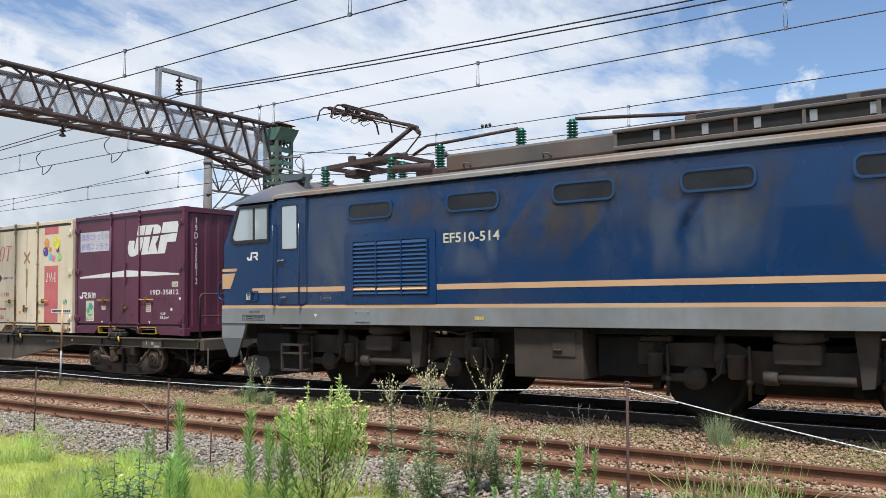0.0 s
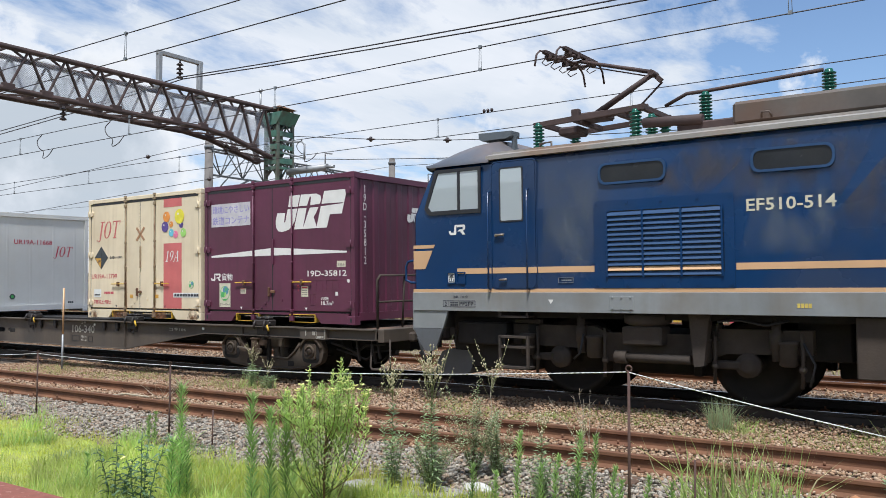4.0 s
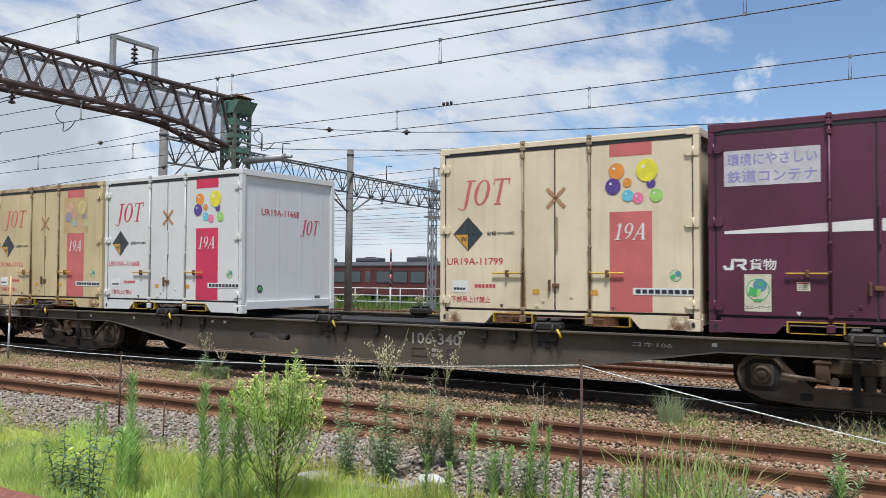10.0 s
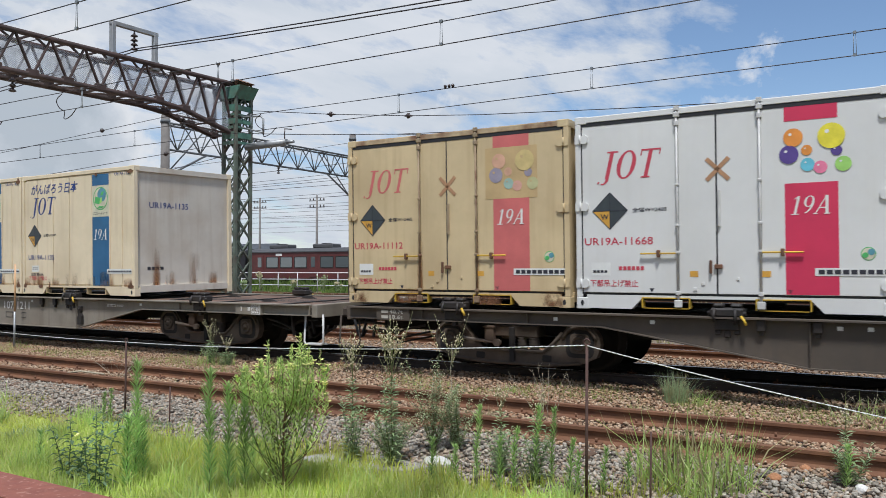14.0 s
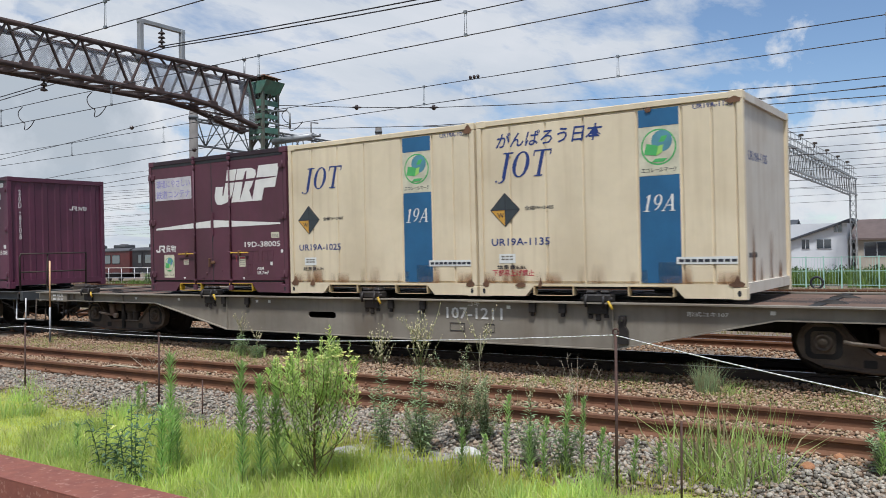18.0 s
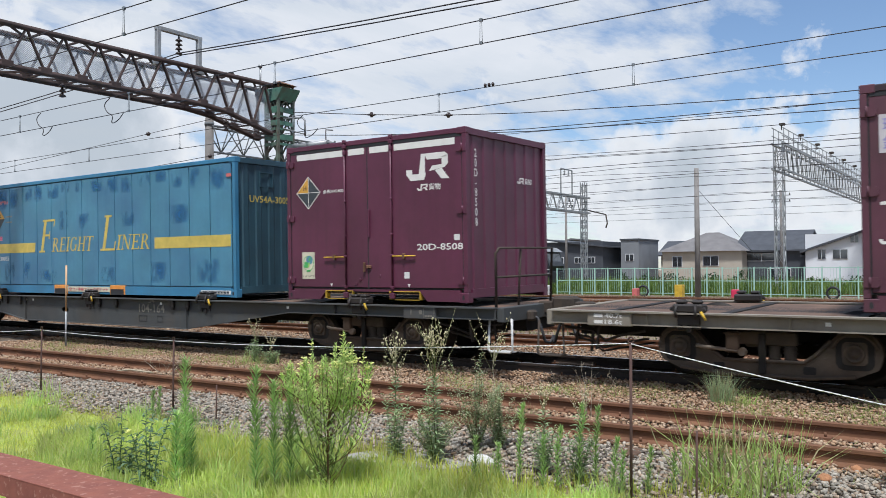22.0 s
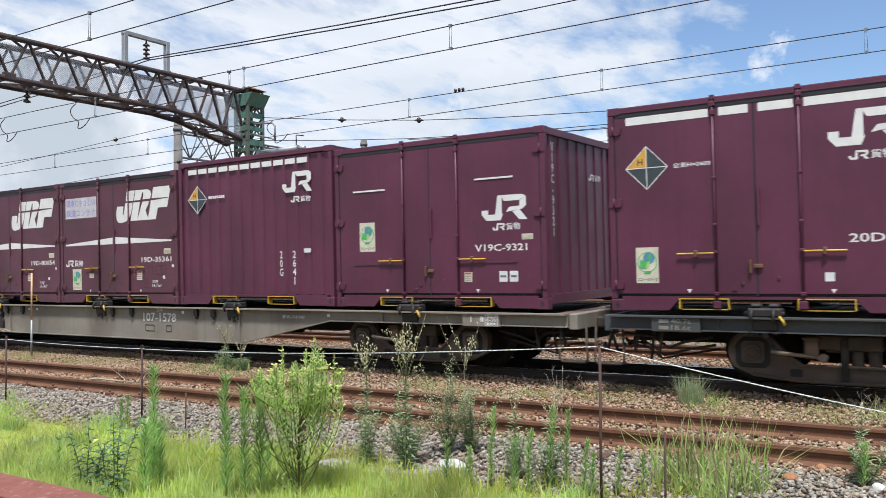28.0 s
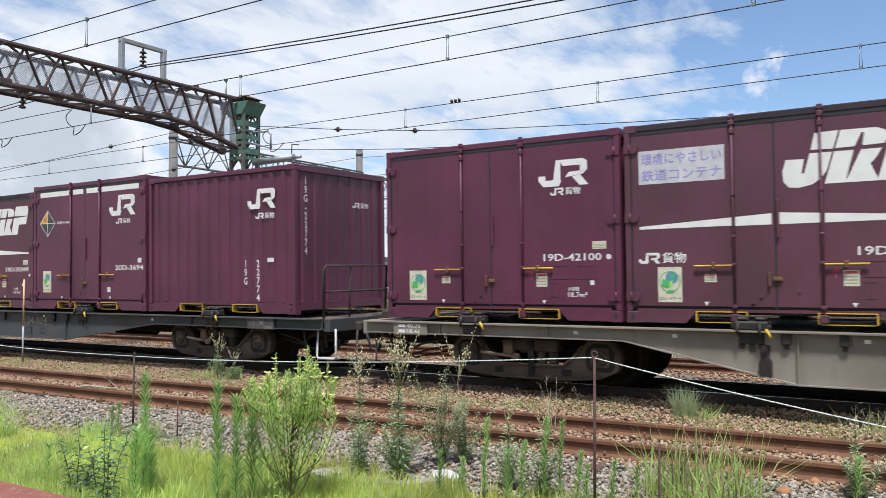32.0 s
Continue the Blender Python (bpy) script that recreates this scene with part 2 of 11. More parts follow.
M_TEAL = surface("faded_blue_paint", (0.078, 0.235, 0.340), 0.5, vary=0.12, scale=1.1, dirt=(0.045, 0.13, 0.25), dirt_amount=0.65, dirt_scale=1.0, streak=0.3, bump=0.04, bump_scale=8)
# grime of the end wall, with its shade also put into the colour
M_TEAL_END = surface("grimy_shaded_blue_paint", (0.032, 0.088, 0.12), 0.55, vary=0.2, scale=1.1, dirt=(0.02, 0.04, 0.06), dirt_amount=0.7, dirt_scale=1.0, streak=0.5)
M_LOCO = surface("locomotive_blue_paint", (0.005, 0.036, 0.112), 0.25, vary=0.10, scale=0.5, dirt=(0.060, 0.062, 0.070), dirt_amount=0.6, dirt_scale=0.42, streak=0.0, bump=0.012, bump_scale=5)
M_LOCO_GREY = surface("grey_skirt_paint", (0.235, 0.245, 0.24), 0.5, vary=0.1, scale=1.2, dirt=(0.15, 0.115, 0.075), dirt_amount=0.55, streak=0.25)
M_SHIELD = surface("dark_grey_shield_paint", (0.11, 0.115, 0.12), 0.55, vary=0.12, scale=1.2, dirt=(0.07, 0.055, 0.04), dirt_amount=0.5, streak=0.3)
M_ROOF = surface("rust_stained_roof_paint", (0.30, 0.28, 0.25), 0.6, vary=0.15, scale=1.5, dirt=(0.27, 0.13, 0.045), dirt_amount=0.8, dirt_scale=0.8)
M_CABROOF = surface("weathered_cab_roof_paint", (0.115, 0.125, 0.145), 0.38, vary=0.15, scale=1.5, dirt=(0.24, 0.135, 0.06), dirt_amount=0.55, dirt_scale=0.9)
M_AERIAL = surface("dull_grey_aerial_paint", (0.10, 0.115, 0.125), 0.6, vary=0.1, scale=3)
M_ROOFBOX = surface("sooty_roof_steel", (0.115, 0.10, 0.085), 0.7, vary=0.2, scale=1.5, dirt=(0.12, 0.055, 0.025), dirt_amount=0.6)
M_PEACH = surface("peach_stripe_paint", (0.62, 0.38, 0.20), 0.45, vary=0.06, scale=1)
# black of rubber parts, and of the shade drawn for holes and gaps
M_BLACK = surface("black_rubber_and_hole_shade", (0.022, 0.022, 0.024), 0.55, vary=0.15, scale=3)
M_UNDER = surface("brake_dust_steel", (0.054, 0.041, 0.031), 0.85, vary=0.25, scale=3, dirt=(0.075, 0.052, 0.034), dirt_amount=0.6, bump=0.2, bump_scale=40)
M_BOGIE = surface("brake_dust_casting", (0.080, 0.060, 0.043), 0.85, vary=0.22, scale=4, dirt=(0.10, 0.055, 0.033), dirt_amount=0.6, bump=0.3, bump_scale=50)
# dark steel; under the vehicles its near-black also stands for the shade there
M_UNDER2 = surface("dark_steel_and_underframe_shade", (0.016, 0.014, 0.013), 0.85, vary=0.25, scale=3, dirt=(0.036, 0.025, 0.017), dirt_amount=0.5)
M_WHEEL = surface("wheel_steel", (0.020, 0.016, 0.013), 0.6, metal=0.4, vary=0.2, scale=4)
M_KOKI_BROWN = surface("dusty_brown_wagon_paint", (0.098, 0.076, 0.056), 0.7, vary=0.14, scale=1.2, dirt=(0.05, 0.045, 0.04), dirt_amount=0.5, streak=0.35)
M_KOKI_GREY = surface("dusty_grey_wagon_paint", (0.255, 0.225, 0.178), 0.7, vary=0.12, scale=1.2, dirt=(0.13, 0.095, 0.065), dirt_amount=0.55, streak=0.4)
M_KOKI_DARK = surface("dark_grey_wagon_paint", (0.062, 0.066, 0.066), 0.7, vary=0.14, scale=1.2, dirt=(0.08, 0.065, 0.05), dirt_amount=0.5, streak=0.35)
M_CLAMP = surface("oily_black_steel", (0.020, 0.017, 0.015), 0.6, vary=0.25, scale=6, dirt=(0.05, 0.03, 0.02), dirt_amount=0.5)
M_DECK = surface("rusty_deck_plate", (0.15, 0.09, 0.06), 0.85, vary=0.2, scale=2, dirt=(0.09, 0.05, 0.035), dirt_amount=0.5)
M_YELLOW = surface("yellow_fitting_paint", (0.62, 0.40, 0.035), 0.5, vary=0.12, scale=6, dirt=RUST, dirt_amount=0.3)
M_STEELROD = surface("worn_rod_steel", (0.32, 0.28, 0.22), 0.5, metal=0.3, vary=0.2, scale=6, dirt=RUST, dirt_amount=0.5)
M_RUSTY = surface("rusty_fitting", (0.17, 0.085, 0.045), 0.85, vary=0.25, scale=6, dirt=(0.08, 0.035, 0.02), dirt_amount=0.5)
M_LETTER_W = surface("white_lettering", (0.74, 0.72, 0.67), 0.5, vary=0.05, scale=5)
M_LETTER_OLD = surface("worn_grey_lettering", (0.24, 0.22, 0.18), 0.6, vary=0.25, scale=9)
M_LETTER_DUSTY = surface("dusty_white_lettering", (0.46, 0.43, 0.36), 0.6, vary=0.15, scale=9)
M_LETTER_R = surface("red_lettering", (0.52, 0.055, 0.085), 0.5, vary=0.08, scale=5)
M_LETTER_K = surface("black_lettering", (0.03, 0.03, 0.04), 0.5, vary=0.08, scale=5)
M_LETTER_B = surface("navy_lettering", (0.02, 0.045, 0.19), 0.5, vary=0.08, scale=5)
M_LETTER_Y = surface("yellow_lettering", (0.62, 0.47, 0.10), 0.5, vary=0.12, scale=5)
M_RED = surface("crimson_band", (0.58, 0.035, 0.09), 0.5, vary=0.05, scale=3)
M_RED_OLD = surface("faded_crimson_band", (0.56, 0.14, 0.13), 0.55, vary=0.08, scale=3)
M_BLUEBAND = surface("blue_band", (0.025, 0.12, 0.25), 0.5, vary=0.08, scale=3)
M_PLATE = surface("white_plate", (0.72, 0.72, 0.68), 0.5, vary=0.06, scale=6)
M_PLATE_V = surface("pale_violet_lettering", (0.30, 0.27, 0.52), 0.5, vary=0.1, scale=6)
M_STICKER = surface("cream_sticker", (0.62, 0.58, 0.43), 0.55, vary=0.12, scale=7)
M_SLOGAN = surface("faded_slogan_board", (0.56, 0.53, 0.54), 0.6, vary=0.12, scale=5)
M_GREEN = surface("green_sticker", (0.09, 0.42, 0.12), 0.5, vary=0.1, scale=8)
M_GLOBE = surface("blue_sticker", (0.10, 0.27, 0.33), 0.5, vary=0.1, scale=8)
M_SIGN_K = surface("slate_sign", (0.045, 0.055, 0.06), 0.5, vary=0.1, scale=8)
M_SIGN_O = surface("orange_sign", (0.62, 0.33, 0.05), 0.5, vary=0.1, scale=8)
M_ORANGE = surface("orange_paint", (0.75, 0.28, 0.05), 0.5, vary=0.1, scale=8)
M_VIOLET = surface("violet_paint", (0.10, 0.06, 0.25), 0.5, vary=0.1, scale=8)
M_LEMON = surface("lemon_paint", (0.78, 0.68, 0.05), 0.5, vary=0.1, scale=8)
M_SKYB = surface("sky_blue_paint", (0.15, 0.50, 0.62), 0.5, vary=0.1, scale=8)
M_PINK = surface("pink_paint", (0.75, 0.20, 0.32), 0.5, vary=0.1, scale=8)
M_LIME = surface("lime_paint", (0.33, 0.60, 0.14), 0.5, vary=0.1, scale=8)
M_RAIL_RUST = surface("rusty_rail", (0.175, 0.080, 0.038), 0.8, vary=0.2, scale=5, dirt=(0.11, 0.042, 0.022), dirt_amount=0.6, bump=0.15, bump_scale=50)
M_RAIL_BLACK = surface("brown_black_rail", (0.03, 0.022, 0.018), 0.6, vary=0.2, scale=5, dirt=(0.07, 0.035, 0.02), dirt_amount=0.4)
M_RAIL_TOP = surface("polished_rail_head", (0.36, 0.34, 0.32), 0.28, metal=1.0, vary=0.1, scale=8)
M_SLEEPER = surface("weathered_sleeper", (0.15, 0.085, 0.05), 0.9, vary=0.25, scale=6, dirt=(0.08, 0.05, 0.035), dirt_amount=0.5, bump=0.3, bump_scale=30, per_piece=0.5)
M_TRUSS = surface("rusty_truss_steel", (0.072, 0.046, 0.041), 0.85, vary=0.25, scale=3, dirt=(0.045, 0.035, 0.032), dirt_amount=0.7)
M_TRUSS_G = surface("green_tower_paint", (0.085, 0.20, 0.145), 0.7, vary=0.15, scale=3, dirt=(0.10, 0.065, 0.05), dirt_amount=0.6, dirt_scale=3)
M_GALV = surface("galvanised_steel", (0.36, 0.37, 0.37), 0.55, metal=0.5, vary=0.1, scale=4, dirt=(0.22, 0.19, 0.16), dirt_amount=0.35)
M_CONC = surface("weathered_concrete", (0.33, 0.31, 0.285), 0.9, vary=0.12, scale=2, dirt=(0.2, 0.18, 0.16), dirt_amount=0.5, streak=0.4, bump=0.15, bump_scale=40)
M_CONC_MID = surface("stained_concrete", (0.23, 0.215, 0.20), 0.9, vary=0.15, scale=2, dirt=(0.15, 0.13, 0.11), dirt_amount=0.5, streak=0.4)
M_CONC_DARK = surface("dark_concrete", (0.17, 0.155, 0.14), 0.9, vary=0.15, scale=2, dirt=(0.10, 0.085, 0.07), dirt_amount=0.6, streak=0.5, bump=0.15, bump_scale=40)
M_YARD_STEEL = surface("dull_grey_steel", (0.13, 0.14, 0.145), 0.7, vary=0.15, scale=4, dirt=(0.08, 0.07, 0.06), dirt_amount=0.4)
M_WIRE = surface("dark_wire", (0.045, 0.04, 0.04), 0.5, metal=0.3, vary=0.1)
M_WIRE_L = surface("grey_wire", (0.22, 0.24, 0.25), 0.5, metal=0.3, vary=0.1)
M_INSUL_G = surface("green_glazed_insulator", (0.012, 0.10, 0.065), 0.2, vary=0.1, scale=5)
M_INSUL = surface("dark_porcelain", (0.05, 0.035, 0.03), 0.3, vary=0.1, scale=5)
M_PANTO = surface("rusty_pantograph_steel", (0.068, 0.042, 0.036), 0.75, vary=0.2, scale=5, dirt=(0.04, 0.03, 0.028), dirt_amount=0.5)
M_BEAM = surface("red_oxide_beam", (0.25, 0.085, 0.055), 0.8, vary=0.1, scale=14, dirt=(0.17, 0.055, 0.04), dirt_amount=0.6, dirt_scale=9, bump=0.1, bump_scale=120, fleck=(0.42, 0.24, 0.18), fleck_amount=0.5)
M_ROPE = surface("white_twisted_rope", (0.68, 0.67, 0.64), 0.9, vary=0.15, scale=30)
M_STAKE = surface("rusty_stake", (0.085, 0.045, 0.035), 0.85, vary=0.2, scale=9)


def glass(name, tint=(0.75, 0.8, 0.8), rough=0.03, alpha=0.5):
    """Window glass: clear but dusty, with the sky in it."""
    m = bpy.data.materials.new(name)
    m.use_nodes = True
    b = m.node_tree.nodes["Principled BSDF"]
    b.inputs["Base Color"].default_value = (*tint, 1)
    b.inputs["Roughness"].default_value = rough
    b.inputs["IOR"].default_value = 1.7
    b.inputs["Specular IOR Level"].default_value = 1.0
    b.inputs["Alpha"].default_value = alpha
    return m


M_GLASS_DARK = glass("dark_window_glass", (0.03, 0.035, 0.04), 0.06, 0.97)


def smear(name, col, strength, stretch=(3.0, 3.0, 3.0), up=True, scale=2.2):
    """A film of rust or dust that fades out at its ragged edges."""
    m = bpy.data.materials.new(name)
    m.use_nodes = True
    n, l = m.node_tree.nodes, m.node_tree.links
    b = n["Principled BSDF"]
    b.inputs["Base Color"].default_value = (*col, 1)
    b.inputs["Roughness"].default_value = 0.8
    tc = n.new("ShaderNodeTexCoord")
    sp = n.new("ShaderNodeSeparateXYZ")
    l.new(tc.outputs["Generated"], sp.inputs[0])

    def math_node(op, a, c):
        k = n.new("ShaderNodeMath")
        k.operation, k.use_clamp = op, True
        for i, v in enumerate((a, c)):
            if isinstance(v, float):
                k.inputs[i].default_value = v
            else:
                l.new(v, k.inputs[i])
        return k.outputs[0]
    mp = n.new("ShaderNodeMapping")
    mp.inputs["Scale"].default_value = stretch
    l.new(tc.outputs["Object"], mp.inputs["Vector"])
    t = n.new("ShaderNodeTexNoise")
    t.inputs["Scale"].default_value, t.inputs["Detail"].default_value = scale, 6.0
    l.new(mp.outputs[0], t.inputs["Vector"])
    across = math_node("ADD", sp.outputs[0], 0.0) if up else sp.outputs[0]
    side = math_node("MULTIPLY", math_node("MULTIPLY", across, math_node("SUBTRACT", 1.0, across)), 4.0)
    side_y = math_node("MULTIPLY", math_node("MULTIPLY", sp.outputs[1], math_node("SUBTRACT", 1.0, sp.outputs[1])), 4.0)
    edge = math_node("MAXIMUM", side, side_y)
    fall = math_node("SUBTRACT", 1.0, sp.outputs[2]) if up else math_node("MULTIPLY", math_node("MULTIPLY", sp.outputs[2], math_node("SUBTRACT", 1.0, sp.outputs[2])), 4.0)
    r = n.new("ShaderNodeMapRange")
    r.inputs["From Min"].default_value, r.inputs["From Max"].default_value = 0.38, 0.66
    l.new(t.outputs["Fac"], r.inputs["Value"])
    a = math_node("MULTIPLY", math_node("MULTIPLY", edge, fall), math_node("MULTIPLY", r.outputs[0], strength))
    l.new(a, b.inputs["Alpha"])
    return m


M_RUST_RUN = smear("rust_run", (0.30, 0.135, 0.05), 0.75, (4.0, 4.0, 0.5), True, 1.6)
M_RUST_EDGE = smear("rust_edge", (0.20, 0.085, 0.035), 1.0, (2.0, 2.0, 1.2), True, 5.0)
M_DUST_SMEAR = smear("brown_dust_smear", (0.10, 0.085, 0.072), 0.42, (1.4, 1.0, 0.7), False, 2.6)
M_PALE_SMEAR = smear("pale_dust_smear", (0.15, 0.18, 0.22), 0.4, (1.2, 1.0, 0.5), False, 2.4)
M_BLUE_SMEAR = smear("repainted_blue_patch", (0.035, 0.16, 0.34), 0.75, (0.9, 0.9, 0.5), False, 4.0)
M_ROD_PALE = surface("grey_white_rod_paint", (0.56, 0.55, 0.52), 0.5, vary=0.1, scale=6)
M_ROD_OLD = surface("rust_flecked_rod", (0.34, 0.26, 0.16), 0.7, vary=0.2, scale=4, dirt=(0.13, 0.055, 0.03), dirt_amount=0.9, dirt_scale=4)
M_CROSS = surface("tan_cross_paint", (0.42, 0.23, 0.12), 0.6, vary=0.12, scale=6)
M_OCHRE = surface("ochre_decal", (0.52, 0.37, 0.18), 0.6, vary=0.08, scale=3)
FADED = {}
for _m, _c in (("orange", (0.62, 0.36, 0.24)), ("lemon", (0.60, 0.47, 0.20)), ("violet", (0.30, 0.27, 0.33)), ("skyb", (0.32, 0.45, 0.38)), ("pink", (0.60, 0.33, 0.26)), ("lime", (0.47, 0.46, 0.24))):
    FADED[_m] = surface("faded_%s_paint" % _m, _c, 0.6, vary=0.1, scale=8)
M_TAN_EDGE = surface("rust_eaten_cream_paint", (0.52, 0.40, 0.24), 0.7, vary=0.12, scale=1.5, dirt=(0.15, 0.06, 0.03), dirt_amount=1.0, dirt_scale=3.5, bump=0.2, bump_scale=30)

# ---- mesh tools ----
def box(bm, x0, x1, y0, y1, z0, z1, bev=0.0):
    v = [bm.verts.new((x, y, z)) for x in (x0, x1) for y in (y0, y1) for z in (z0, z1)]
    fs = [bm.faces.new([v[i] for i in q]) for q in ((0, 1, 3, 2), (4, 6, 7, 5), (0, 4, 5, 1), (2, 3, 7, 6), (0, 2, 6, 4), (1, 5, 7, 3))]
    if bev:
        es = list({e for f in fs for e in f.edges})
        bmesh.ops.bevel(bm, geom=es, offset=bev, segments=1, affect="EDGES")
    return bm


def prism(bm, pts, axis, a, b):
    """A polygon pushed along an axis: pts are (x, z) for y, (y, z) for x, (x, y) for z."""
    def at(p, k):
        return {"y": (p[0], k, p[1]), "x": (k, p[0], p[1]), "z": (p[0], p[1], k)}[axis]
    v0 = [bm.verts.new(at(p, a)) for p in pts]
    v1 = [bm.verts.new(at(p, b)) for p in pts]
    bm.faces.new(v0)
    bm.faces.new(v1[::-1])
    for i in range(len(pts)):
        j = (i + 1) % len(pts)
        bm.faces.new((v0[j], v0[i], v1[i], v1[j]))
    return bm


def tube(bm, p, q, r, n=8, r2=None):
    p, q = Vector(p), Vector(q)
    d = (q - p).normalized()
    u = d.orthogonal().normalized()
    w = d.cross(u)
    r2 = r if r2 is None else r2
    rings = []
    for c, rr in ((p, r), (q, r2)):
        rings.append([bm.verts.new(c + rr * (math.cos(6.28318 * i / n) * u + math.sin(6.28318 * i / n) * w)) for i in range(n)])
    for i in range(n):
        f = bm.faces.new((rings[0][i], rings[0][(i + 1) % n], rings[1][(i + 1) % n], rings[1][i]))
        f.smooth = True
    bm.faces.new(rings[0][::-1])
    bm.faces.new(rings[1])
    return bm


def pipe(bm, pts, r, n=6):
    """One bent bar or wire swept along its points."""
    pts = [Vector(p) for p in pts]
    dirs = [(q - p).normalized() for p, q in zip(pts, pts[1:])]
    u = dirs[0].orthogonal().normalized()
    rings = []
    for i, p in enumerate(pts):
        d = (dirs[max(i - 1, 0)] + dirs[min(i, len(dirs) - 1)]).normalized()
        u = (u - d * u.dot(d)).normalized()
        w = d.cross(u)
        rings.append([bm.verts.new(p + r * (math.cos(6.28318 * k / n) * u + math.sin(6.28318 * k / n) * w)) for k in range(n)])
    for a, b in zip(rings, rings[1:]):
        for k in range(n):
            bm.faces.new((a[k], a[(k + 1) % n], b[(k + 1) % n], b[k])).smooth = True
    bm.faces.new(rings[0][::-1])
    bm.faces.new(rings[-1])
    return bm


def lathe(bm, c, axis, prof, n=16):
    """prof: (distance along axis, radius)."""
    a = Vector(axis).normalized()
    u = a.orthogonal().normalized()
    w = a.cross(u)
    rings = [[bm.verts.new(Vector(c) + a * h + r * (math.cos(6.28318 * i / n) * u + math.sin(6.28318 * i / n) * w)) for i in range(n)] for h, r in prof]
    for r0, r1 in zip(rings, rings[1:]):
        for i in range(n):
            f = bm.faces.new((r0[i], r0[(i + 1) % n], r1[(i + 1) % n], r1[i]))
            f.smooth = True
    bm.faces.new(rings[0][::-1])
    bm.faces.new(rings[-1])
    return bm


def bar(bm, p, q, w, h):
    """A square-cut steel member from p to q."""
    p, q = Vector(p), Vector(q)
    d = (q - p).normalized()
    up = Vector((0, 0, 1)) if abs(d.z) < 0.9 else Vector((1, 0, 0))
    s = d.cross(up).normalized()
    t = s.cross(d)
    v = [bm.verts.new(c + i * s * w / 2 + j * t * h / 2) for c in (p, q) for i, j in ((-1, -1), (1, -1), (1, 1), (-1, 1))]
    for f in ((0, 1, 2, 3), (7, 6, 5, 4), (0, 4, 5, 1), (1, 5, 6, 2), (2, 6, 7, 3), (3, 7, 4, 0)):
        bm.faces.new([v[i] for i in f])
    return bm


def finish(bm, name, material):
    bmesh.ops.recalc_face_normals(bm, faces=bm.faces)
    me = bpy.data.meshes.new(name)
    bm.to_mesh(me)
    bm.free()
    me.materials.append(material)
    return me


def part(name, bm, material, parent, label=""):
    ob = new(name, finish(bm, name, material))
    ob.parent = parent
    return tagged(ob, label)


def shared(name, me, parent, m=None):
    ob = new(name, me)
    ob.parent = parent
    if m:
        ob.matrix_basis = m
    return ob


def thing(name, label, category, group="", kind="", at=(0, 0, 0)):
    ob = new(name)
    ob.empty_display_size = 0.2
    ob.location = at
    return tagged(ob, label, category, group, kind)


def solid(name, bm, material, label="", category="", group="", kind=""):
    return tagged(new(name, finish(bm, name, material)), label, category, group, kind)


def B():
    return bmesh.new()


def from_arrays(name, verts, faces, material):
    me = bpy.data.meshes.new(name)
    me.from_pydata(np.asarray(verts).tolist(), [], np.asarray(faces).tolist())
    me.materials.append(material)
    me.update()
    return me


_writing = {}


def writing_mesh(text, height, align, material, shear=0.0, span=0.0):
    """Lettering as a flat mesh: height of the whole text, and its width when span is given."""
    key = (text, height, align, material.name, shear, span)
    if key not in _writing:
        cu = bpy.data.curves.new("writing", "FONT")
        cu.body, cu.size, cu.align_x, cu.shear, cu.extrude = text, 1.0, "CENTER", shear, 0.0
        cu.resolution_u, cu.space_line, cu.offset = 2, 0.85, 0.014
        ob = bpy.data.objects.new("writing", cu)
        scene.collection.objects.link(ob)
        bpy.context.view_layer.update()
        me = bpy.data.meshes.new_from_object(ob.evaluated_get(bpy.context.evaluated_depsgraph_get()))
        bpy.data.objects.remove(ob)
        bpy.data.curves.remove(cu)
        xs, ys = [v.co.x for v in me.vertices], [v.co.y for v in me.vertices]
        ky = height / max(1e-6, max(ys) - min(ys))
        kx = span / max(1e-6, max(xs) - min(xs)) if span else ky
        x0 = {"LEFT": min(xs), "CENTER": (min(xs) + max(xs)) / 2}[align]
        me.transform(Matrix.Diagonal((kx, ky, 1, 1)) @ Matrix.Translation((-x0, -min(ys), 0)))
        me.materials.clear()
        me.materials.append(material)
        _writing[key] = me
    return _writing[key]


def write(parent, text, height, x, z, y, material, align="LEFT", face="front", shear=0.0, span=0.0):
    """Lettering on the side that looks to -y ('front', x across, y the plane) or on the end that looks to +x ('end': x is the place along y, y the plane in x). z: its lower edge."""
    me = writing_mesh(text, height, align, material, shear, span)
    m = pose(x, y, z, 90, 0, 0) if face == "front" else pose(y, x, z, 90, 0, 90)
    return shared("lettering", me, parent, m)


def patch(parent, name, pts, y, material, face="front", label=""):
    """A sticker or painted field 2 mm thick: pts are (across, up)."""
    bm = B()
    if face == "front":
        prism(bm, pts, "y", y, y - 0.002)
    else:
        prism(bm, pts, "x", y, y + 0.002)
    return part(name, bm, material, parent, label)


def rect(x0, x1, z0, z1):
    return [(x0, z0), (x1, z0), (x1, z1), (x0, z1)]


def smooth_rect(x0, x1, z0, z1, r, n=4):
    pts = []
    for cx, cz, a0 in ((x1 - r, z0 + r, -90), (x1 - r, z1 - r, 0), (x0 + r, z1 - r, 90), (x0 + r, z0 + r, 180)):
        for k in range(n + 1):
            a = radians(a0 + 90 * k / n)
            pts.append((cx + r * math.cos(a), cz + r * math.sin(a)))
    return pts


def disc(cx, cz, r, n=20):
    return [(cx + r * math.cos(6.28318 * i / n), cz + r * math.sin(6.28318 * i / n)) for i in range(n)]


